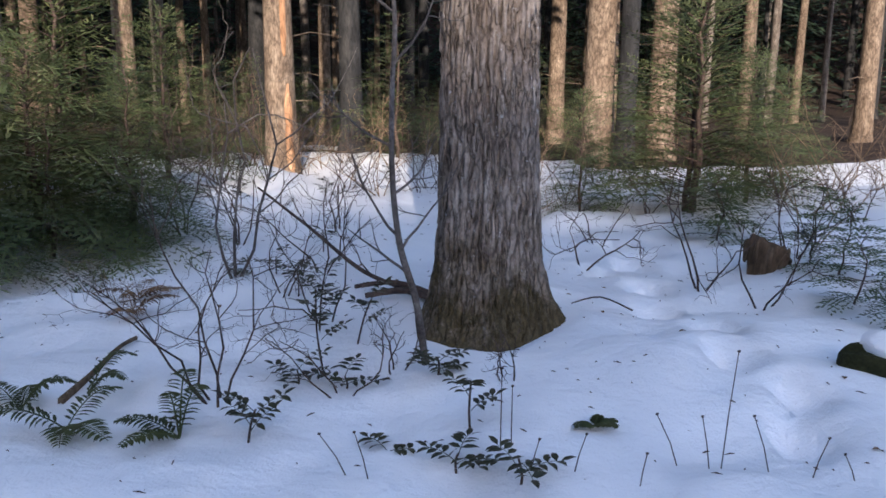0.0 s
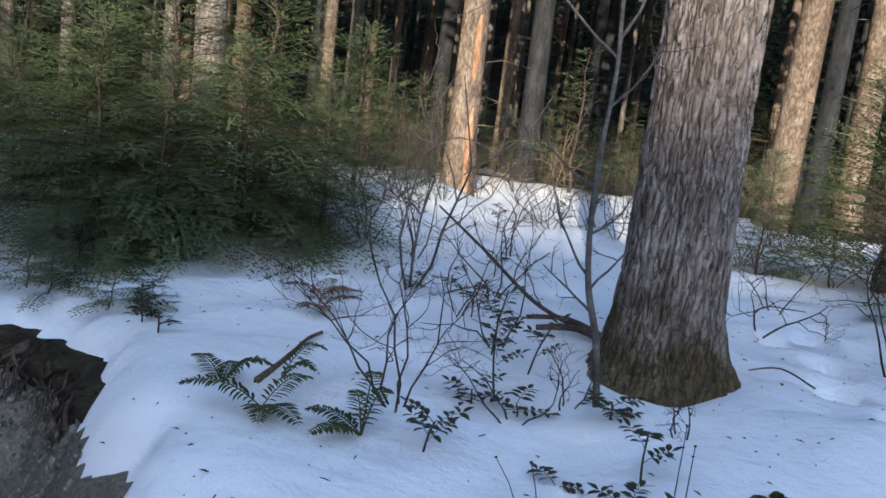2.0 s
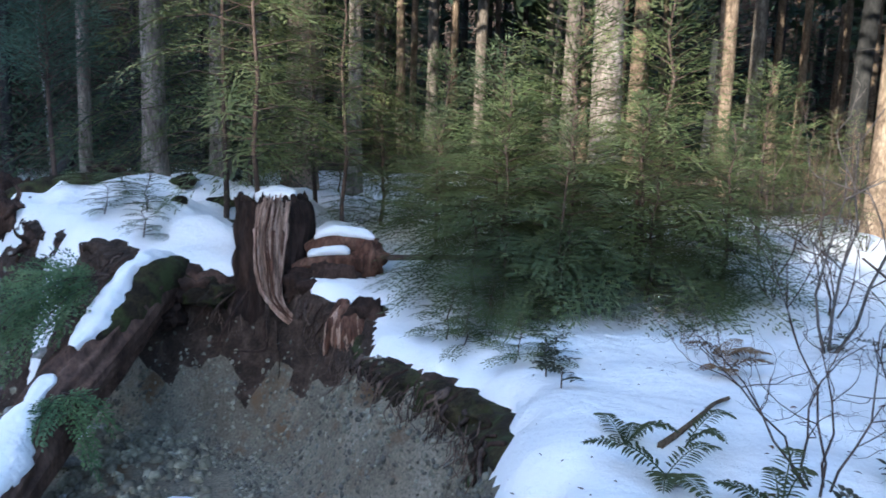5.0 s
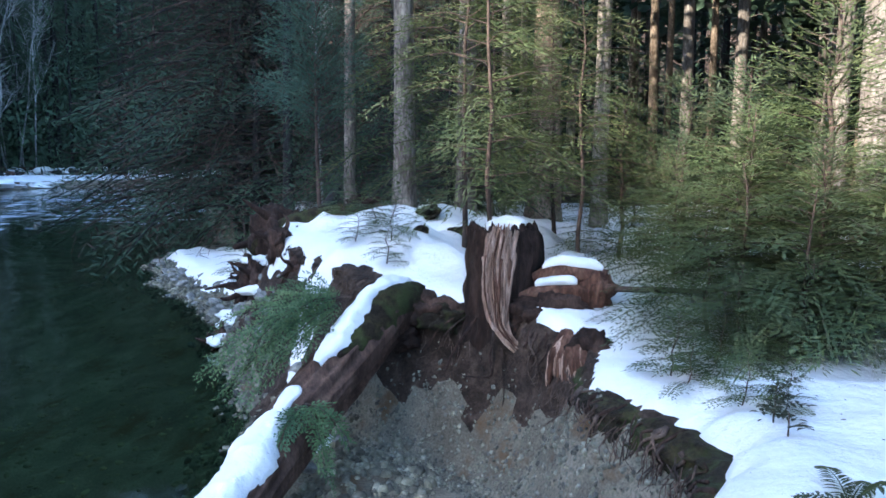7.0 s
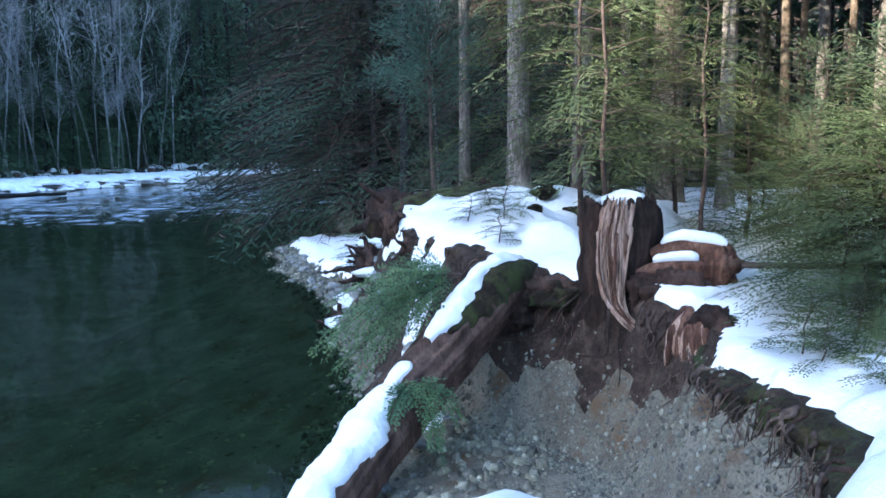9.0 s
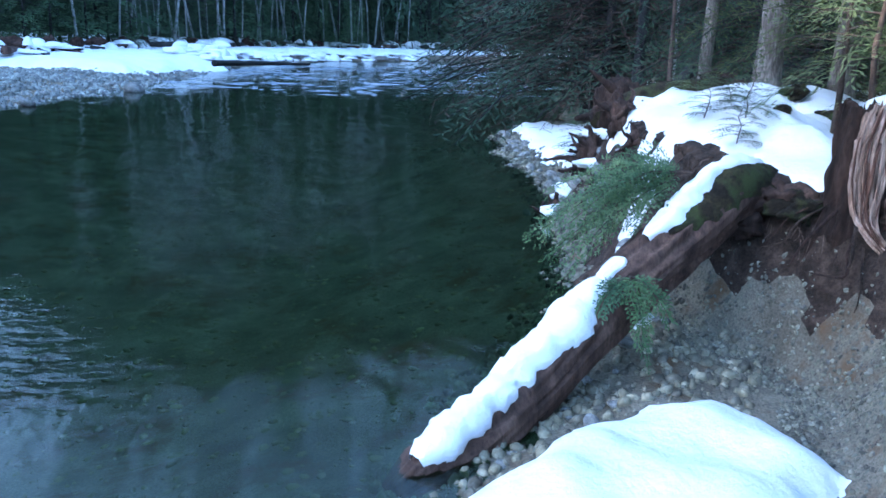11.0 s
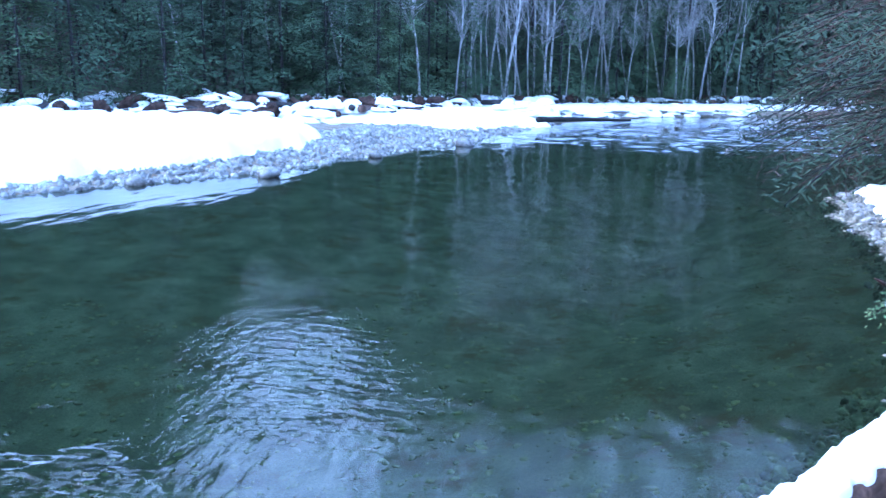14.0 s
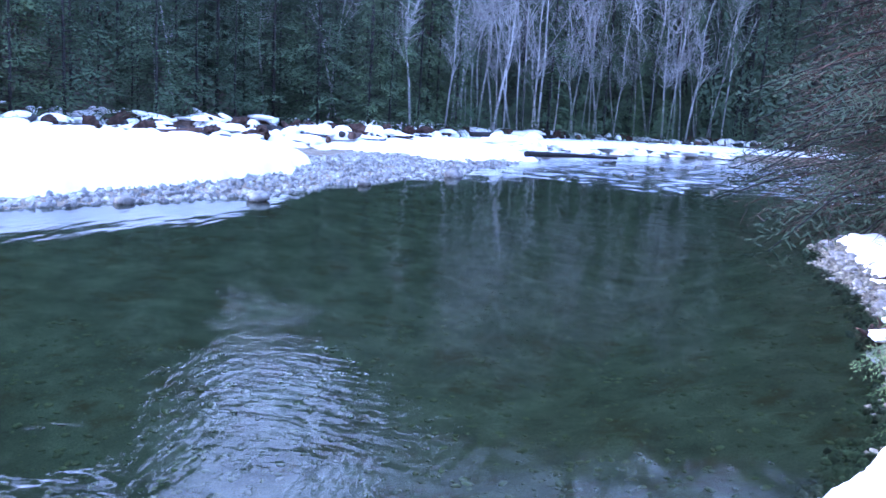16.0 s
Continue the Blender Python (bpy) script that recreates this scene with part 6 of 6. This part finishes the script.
# fallen branch, sticks and low stump
fb = thing("fallen_branch", "long dark fallen branch resting on the snow by the great tree", "branch", Matrix())
main = path3([(-1.55, 7.2, 0.62), (-0.95, 6.2, 0.44), (-0.45, 5.4, 0.27), (0.02, 5.0, 0.2)], 24)
part("stem", tube(main, np.linspace(0.009, 0.019, 24), 8, 0.15), TWIG, fb)
for i in (4, 8, 12, 16):
    g = Geo()
    stem_with_twigs(g, main[i], (-0.3 + 0.3 * r3.normal(), -0.2, 0.8), 0.35, 0.006, 0.15, 1)
    part("branch", g.out(), TWIG, fb)
for a, b, r in (((-0.5, 5.15), (0.05, 4.95), 0.022), ((-0.42, 5.0), (0.1, 4.85), 0.028), ((0.85, 4.72), (1.2, 4.62), 0.006)):
    single("stick", tube(path3([(*a, stand(*a) + 0.05), ((a[0] + b[0]) / 2, (a[1] + b[1]) / 2 + 0.05, stand(*a) + 0.09), (*b, stand(*b) + 0.04)], 9), np.linspace(r * 0.7, r, 9), 7, 0.2), TWIG, "dark stick on the snow by the great tree", "stick")
ls = thing("low_stump", "low brown broken stump in the snow", "stump", pose(2.52, 6.0, stand(2.52, 6.0) - 0.09, 0, 10, 20))
part("shell", rough_log(path3([(0, 0, 0), (0.02, 0, 0.12), (0.03, 0, 0.24), (0.04, 0, 0.27)], 24), np.interp(np.linspace(0, 1, 24), [0, 0.7, 0.95, 1], [0.09, 0.165, 0.18, 0.15]), 36, 0.12, 0.1, 4), STUMPWOOD, ls)
for k in range(9):
    a = 0.7 * k
    p = np.array([0.145 * math.cos(a), 0.145 * math.sin(a), 0.14])
    part("splinter", fibre([p, p * 1.06 + (0, 0, 0.09), p * 1.1 + (0, 0, 0.13 + 0.06 * r3.random())], 0.018, k, 8), STUMPWOOD, ls)
single("mossy_log", rough_log(path3([(1.98, 3.72, stand(2.1, 3.65) + 0.03), (2.35, 3.48, stand(2.3, 3.5) + 0.02), (2.9, 3.1, stand(2.6, 3.3) - 0.05)], 26), np.interp(np.linspace(0, 1, 26), [0, 0.06, 0.2, 1], [0.03, 0.08, 0.115, 0.115]), 30, 0.12, 0.08, 9), MOSS, "dark mossy log end sticking out of the snow", "log")
single("snow_cap", snow_on(path3([(2.05, 3.68, stand(2.1, 3.65) + 0.03), (2.35, 3.48, stand(2.3, 3.5) + 0.02), (2.9, 3.1, stand(2.6, 3.3) - 0.05)], 20), np.full(20, 0.115), 0, 1, 0.8, 0.06, 51), SNOW, "snow lying along the mossy log", "snow")
for k in range(34):
    x, y = r3.uniform(-1.5, 2.4), r3.uniform(2.6, 7.5)
    g = Geo()
    blade(g, np.zeros(3), unit(np.array([r3.normal(), r3.normal(), 0.3])), np.array([0, 0, 1.0]), 0.03 + 0.02 * r3.random(), 0.012, 0.4)
    single("fallen_leaf", g.out(), DEADLEAF, "curled brown leaf on the snow", "leaf", pose(x, y, stand(x, y) + 0.004), "leaves on the snow", smooth=False)

# needles and bark crumbs on the snow
litter = Geo()
for k in range(600):
    x, y = r3.uniform(-3.0, 3.6), 2.2 + 8.5 * r3.random() ** 1.5
    z = stand(x, y) + 0.003
    a, ln, w = r3.random() * 6.3, 0.005 + 0.022 * r3.random() ** 2, 0.0012 + 0.002 * r3.random()
    c, s = math.cos(a), math.sin(a)
    litter.add([(x - c * ln - s * w, y - s * ln + c * w, z), (x + c * ln - s * w, y + s * ln + c * w, z), (x + c * ln + s * w, y + s * ln - c * w, z), (x - c * ln + s * w, y - s * ln - c * w, z), (x, y, z + 0.006)], [(0, 1, 4), (1, 2, 4), (2, 3, 4), (3, 0, 4)])
tagged(single("litter", litter.out(), TWIG, "needles and bark crumbs scattered on the snow", "litter"), kind="stuff")

# the bare scar on the pale trunk
px, py = place(10.4, 12.9)
scar = Geo()
for z0, z1, a0, wd in ((1.75, 2.75, -62, 0.055), (0.0, 1.35, -52, 0.075)):
    rows = 14
    ring = []
    for i in range(rows):
        u = i / (rows - 1)
        z = z0 + (z1 - z0) * u
        w = wd * (1 - (2 * u - 1) ** 4) * (0.8 + 0.4 * noise.noise((u * 5, z0, 0))) + 0.008
        for s in (-1, 0, 1):
            a = radians(a0) + s * w / 0.235
            r = 0.262 + 0.10 * math.exp(-max(z, 0) / 0.3) + (0.012 if s == 0 else -0.03)
            ring.append((px + r * math.cos(a), py + r * math.sin(a), z + stand(px, py)))
    scar.add(ring, [(i * 3 + k, i * 3 + k + 1, i * 3 + k + 4, i * 3 + k + 3) for i in range(rows - 1) for k in range(2)])
single("bark_scar", scar.out(), two_scale("bare_orange_wood", (0.28, 0.14, 0.07), (0.42, 0.23, 0.12), (0.55, 0.34, 0.20), 5, 25, 0.8, 0.01, stretch=(1, 1, 0.3)), "bare orange wood scar on the pale trunk", "wood")

# ---- stones, ice, foam and driftwood ----
r4 = np.random.default_rng(99)
ROCKS = [rock_mesh("stone", k + 1, STONE, 0.65, 2) for k in range(8)]


def stone(x, y, s, z=None, label="grey river stone", group="", mesh=None):
    ob = new("stone", mesh or ROCKS[int(r4.integers(8))])
    ob.matrix_basis = pose(x, y, (float(land(x, y)[0]) if z is None else z) + 0.12 * s, 15 * r4.normal(), 15 * r4.normal(), 360 * r4.random()) @ Matrix.Diagonal((s * (0.8 + 0.5 * r4.random()), s, s * (0.7 + 0.4 * r4.random()), 1))
    return tagged(ob, label, "stone", group)


def pebbles(name, spots, lo, hi, label, mat, squash=1.0):
    """Joined small stones, too many to count."""
    base = []
    for k in range(6):
        bm = bmesh.new()
        bmesh.ops.create_icosphere(bm, subdivisions=1, radius=0.5)
        for v in bm.verts:
            v.co *= 1 + 0.45 * noise.noise(v.co * 2.2 + Vector((k * 5, 0, 0)))
        base.append((np.array([v.co[:] for v in bm.verts]), np.array([[q.index for q in f.verts] for f in bm.faces])))
        bm.free()
    vs, fs, n = [], [], 0
    for got in spots:
        b, f = base[int(r4.integers(6))]
        s = lo + (hi - lo) * r4.random() ** 2.5
        m = np.array(Euler(r4.random(3) * 6.3).to_matrix())
        v = (b * (s * np.array([1.2, 0.9, 0.7]))) @ m.T * np.array([1, 1, squash]) + got
        vs.append(v)
        fs.append(f + n)
        n += len(v)
    return single(name, (np.concatenate(vs), np.concatenate(fs)), mat, label, "gravel", kind="stuff", smooth=hi < 0.18)


def strewn(count, xr, yr, test):
    """Random spots on the ground that pass a test of their distances from edge, waterline and bar."""
    got = []
    while sum(len(g) for g in got) < count:
        x, y = r4.uniform(*xr, 20000), r4.uniform(*yr, 20000)
        z, e, t, b = land(x, y)
        k = test(x, y, z, e, t, b)
        got.append(np.stack([x[k], y[k], z[k]], 1))
    return np.concatenate(got)[:count]


PEBBLE = leaf_material("pebbles", (0.085, 0.076, 0.06), (0.165, 0.15, 0.122), (0.32, 0.30, 0.26), 0.85, 0.0, 9.0, 0.5)
BARSTONE = leaf_material("bar_stones", (0.13, 0.135, 0.14), (0.24, 0.245, 0.25), (0.40, 0.41, 0.42), 0.85, 0.0, 1.2, 0.45)
BEDSTONE = leaf_material("river_bed_stones", (0.15, 0.13, 0.085), (0.21, 0.185, 0.12), (0.29, 0.255, 0.17), 0.8, 0.0, 1.0, 0.25)
pebbles("bank_gravel", strewn(9500, (-9.5, -2.2), (1.2, 5.2), lambda x, y, z, e, t, b: (e > -1.15) & (e < -0.05) & (soil_reach(x, y, e) < 0.28 * r4.random(x.shape) ** 2.5)), 0.010, 0.062, "loose pebbles set in the steep gravel bank", PEBBLE)
pebbles("toe_gravel", strewn(2600, (-9.5, -4.2), (0.8, 4.6), lambda x, y, z, e, t, b: (t > -0.9) & (t < 1.6) & (e < -0.7)), 0.03, 0.16, "pale stones fallen to the foot of the bank", PEBBLE)
pebbles("point_gravel", strewn(2600, (-25, -8.4), (2.8, 8), lambda x, y, z, e, t, b: (t > -0.5) & (t < 1.9) & (e < -0.5) & (cover(x, y, z, e, t, b) < 0.04)), 0.04, 0.20, "grey stones on the slope of the rocky point", PEBBLE)
pebbles("bed_cobbles", strewn(5600, (-30, -3.5), (-9, 6), lambda x, y, z, e, t, b: (t > -9) & (t < -0.2)), 0.05, 0.17, "brown-green cobbles on the river bed", BEDSTONE, 0.4)
pebbles("bar_cobbles", strewn(5200, (-52, -12), (-18, -5), lambda x, y, z, e, t, b: (b > -0.6) & (b < 6.5) & (cover(x, y, z, e, t, b) < 0.05)), 0.07, 0.30, "grey cobbles along the gravel bar", BARSTONE)

# the rocky point
for k in range(165):
    u = r4.random()
    x = -25.5 + 14.3 * u
    y = np.interp(-x, -TOE[:, 0], TOE[:, 1]) + r4.normal(0.15, 0.3) + 0.4 * r4.random()
    stone(x, y, 0.09 + 0.27 * r4.random() ** 1.8, None, "pale grey stone at the rocky point", "stones at the rocky point")
for k in range(34):
    x = -9.5 + 4.6 * r4.random()
    y = np.interp(-x, -TOE[:, 0], TOE[:, 1]) + r4.normal(0.35, 0.3)
    stone(x, y, 0.07 + 0.16 * r4.random() ** 2, None, "wet grey stone at the foot of the bank", "stones at the foot of the bank")
# boulders along the bar
for k in range(56):
    u = r4.random()
    x = -13 - 26 * u
    y = np.interp(-x, -BAR[:, 0], BAR[:, 1]) - 0.3 - 1.7 * r4.random() ** 1.5
    stone(x, y, 0.14 + 0.32 * r4.random() ** 2.5, None, "grey boulder at the edge of the gravel bar", "boulders of the bar")
for x, y, s in ((-37.6, -6.8, 0.9), (-30.6, -9.0, 0.45), (-23.6, -10.3, 0.8), (-20.6, -13.0, 0.6)):
    stone(x, y, s, WATER_Z, "pale snow-dusted boulder standing in the water", "boulders in the water")
for k in range(22):
    u = r4.random()
    x = -56 - 25 * u
    stone(x, np.interp(-x, -BAR[:, 0], BAR[:, 1]) + 0.3 - 2.2 * r4.random(), 0.3 + 0.6 * r4.random() ** 2, None, "dark boulder at the far water's edge", "boulders of the far shore")
# stones and broken water of the riffle
for k in range(16):
    x = -66 + 28 * r4.random()
    y = -4 + (x + 66) * -0.02 + 17 * r4.random() - (x + 40) * 0.12
    if float(land(x, y)[0]) < WATER_Z + 0.1:
        stone(x, y, 0.2 + 0.35 * r4.random() ** 2, WATER_Z - 0.05, "dark wet boulder in the riffle", "boulders in the riffle")
foam = Geo()
for k in range(330):
    x = -64 + 26 * r4.random() ** 1.2
    y = r4.uniform(-7, 15)
    z, e, t, b = (float(q) for q in land(x, y))
    if z > WATER_Z - 0.05:
        continue
    ln, wd = 0.4 + 2.2 * r4.random() ** 2, 0.05 + 0.10 * r4.random()
    a = radians(100) + r4.normal(0, 0.25)
    ring = []
    for j in range(10):
        th = 2 * math.pi * j / 10
        r = 1 + 0.22 * r4.normal()
        px, py = ln * r * math.cos(th) * 0.5, wd * r * math.sin(th)
        ring.append((x + px * math.cos(a) - py * math.sin(a), y + px * math.sin(a) + py * math.cos(a), WATER_Z - 0.01))
    foam.add(ring + [(x, y, WATER_Z + 0.015 + 0.03 * r4.random())], [(j, (j + 1) % 10, 10) for j in range(10)])
FOAM = two_scale("foam", (0.20, 0.25, 0.31), (0.34, 0.40, 0.47), (0.55, 0.61, 0.68), 2, 20, 0.6, 0.01)
tagged(single("white_water", foam.out(), FOAM, "white water breaking over the riffle", "water"), kind="stuff")

# the dark cut bank under the far trees
def cut_bank(line, height, label):
    t = thing("cut_bank", label, "bank", Matrix())
    pts = path3([(x, y, 0) for x, y in line], 150)
    v, m = [], 12
    for i, p in enumerate(pts):
        d = unit(np.gradient(pts, axis=0)[i])
        back = np.array([-d[1], d[0], 0])
        back = back if back @ p > 0 else -back
        base = min(stand(p[0], p[1]), -0.9) - 0.3
        high = height * (0.75 + 0.5 * noise.noise((i * 0.11, 3, 0)) + 0.3 * noise.noise((i * 0.4, 7, 0)))
        for k in range(m):
            u = k / (m - 1)
            q = Vector((p[0] * 0.6, p[1] * 0.6, u * 2))
            push = 1.1 * u ** 1.6 + (2.5 if k == m - 1 else 0) + 0.5 * noise.noise(q) + 0.3 * noise.noise(q * 2.7)
            v.append(p + back * push + (0, 0, base + (0.3 + high) * min(1, u * 1.12) + 0.12 * noise.noise(q * 3)))
    f = [(i * m + k, i * m + k + 1, (i + 1) * m + k + 1, (i + 1) * m + k) for i in range(149) for k in range(m - 1)]
    part("soil", (v, f), SOIL, t)
    # roots and leaning stems on its face
    for k in range(40):
        i = int(r4.integers(2, 147))
        a, b = np.array(v[i * m + 3]), np.array(v[min(149, i + int(r4.integers(1, 4))) * m + 9])
        part("root", tube(path3([a, (a + b) / 2 + r4.normal(0, 0.15, 3), b + (0, 0, 0.2)], 8), np.linspace(0.05, 0.09, 8) * (0.5 + r4.random()), 5, 0.2), BARK_DARK_SHADED, t)
    for k in range(60):
        i, h = int(r4.integers(1, 148)), int(r4.integers(6, 12))
        c = np.array(v[i * m + h])
        part("snow_patch", chunk_mesh("snow_patch", (0.9 + 2.6 * r4.random() ** 2, 0.6 + 0.8 * r4.random(), 0.3 + 0.5 * r4.random()), 200 + k, SNOW, 5, 0.6, 2), SNOW, t, "patch of snow", pose(*c, 12 * r4.normal(), 12 * r4.normal(), 360 * r4.random()))


cut_bank([(-38, -66), (-46, -55), (-50.5, -46), (-52, -39), (-50.5, -33), (-47.5, -28.5), (-50, -24.5), (-57, -22.5), (-66, -20)], 0.95, "dark cut bank with roots and snow patches under the far trees")

# snow lying in clumps over the debris of the far bank
clumps = Geo()
for k in range(560):
    if k % 4 == 0:
        u = r4.random()
        x, y = -57 - 24 * u, np.interp(57 + 24 * u, -BAR[:, 0], BAR[:, 1]) - 0.3 - 4 * r4.random()
    else:
        x, y = dry(76 + 54 * r4.random(), 47 + 14 * r4.random())
    w, d, h = 0.3 + 1.1 * r4.random() ** 2, 0.3 + 0.5 * r4.random(), 0.12 + 0.4 * r4.random() ** 2
    z, a, rows, seg = stand(x, y) - 0.05 + 0.5 * r4.random() ** 2, r4.random() * 6.3, 4, 10
    vv = []
    for i in range(rows):
        u = i / rows
        for j in range(seg):
            th = 2 * math.pi * j / seg
            rr2 = math.cos(u * 1.5) * (1 + 0.45 * noise.noise((math.cos(th) + k, math.sin(th), u)))
            px, py = w * rr2 * math.cos(th), d * rr2 * math.sin(th)
            vv.append((x + px * math.cos(a) - py * math.sin(a), y + px * math.sin(a) + py * math.cos(a), z + h * math.sin(u * 1.5)))
    vv.append((x, y, z + h))
    ff = [(i * seg + j, i * seg + (j + 1) % seg, (i + 1) * seg + (j + 1) % seg, (i + 1) * seg + j) for i in range(rows - 1) for j in range(seg)]
    clumps.add(vv, ff + [((rows - 1) * seg + j, (rows - 1) * seg + (j + 1) % seg, rows * seg) for j in range(seg)])
tagged(single("snow_clumps", clumps.out(), SNOW, "clumps of snow over the debris of the far bank", "snow"), kind="stuff")

# the long drift log at the end of the far snow
single("drift_log", rough_log(path3([(-52, -4.8, -1.15), (-58, -2.2, -1.35), (-64, 1.0, -1.6)], 24), np.linspace(0.2, 0.1, 24), 12, 0.1, 0.05, 3), BARK_DARK_SHADED, "long dark drift log lying from the snow to the water", "log", group="driftwood on the far bank")
# driftwood below the far trees
for k in range(76):
    az = 78 + 52 * ((k + r4.random()) / 76) ** 1.3
    x, y = dry(az, 47 + 13 * r4.random())
    ln, r = 2 + 4 * r4.random(), 0.12 + 0.14 * r4.random()
    a = radians(az + 90 + r4.normal(0, 35))
    z = stand(x, y)
    d = np.array([math.cos(a), math.sin(a), r4.normal(0.02, 0.06)])
    c = np.array([x, y, z + r])
    lg = single("drift_log", rough_log(np.array([c + d * ln * u for u in np.linspace(-0.5, 0.5, 8)]), np.linspace(r, r * 0.6, 8), 9, 0.1, 0.04, k), BARK_DARK_SHADED if k % 3 else LOGWOOD, "weathered drift log in the snow of the far bank", "log", group="driftwood on the far bank")
for k in range(34):
    az = 80 + 50 * (k + r4.random()) / 34
    x, y = dry(az, 52 + 8 * r4.random())
    root_chunk("drift_stump", "dark drift stump in the snow of the far bank", pose(x, y, stand(x, y) + 0.35, 20 * r4.normal(), 20 * r4.normal(), 360 * r4.random()), (1.3 + r4.random(), 1.0, 1.3), 60 + k, ROTTEN_DARK, 7)
for group in PROTO.values():
    for ob in group:
        for o in (*ob.children_recursive, ob):
            bpy.data.objects.remove(o)
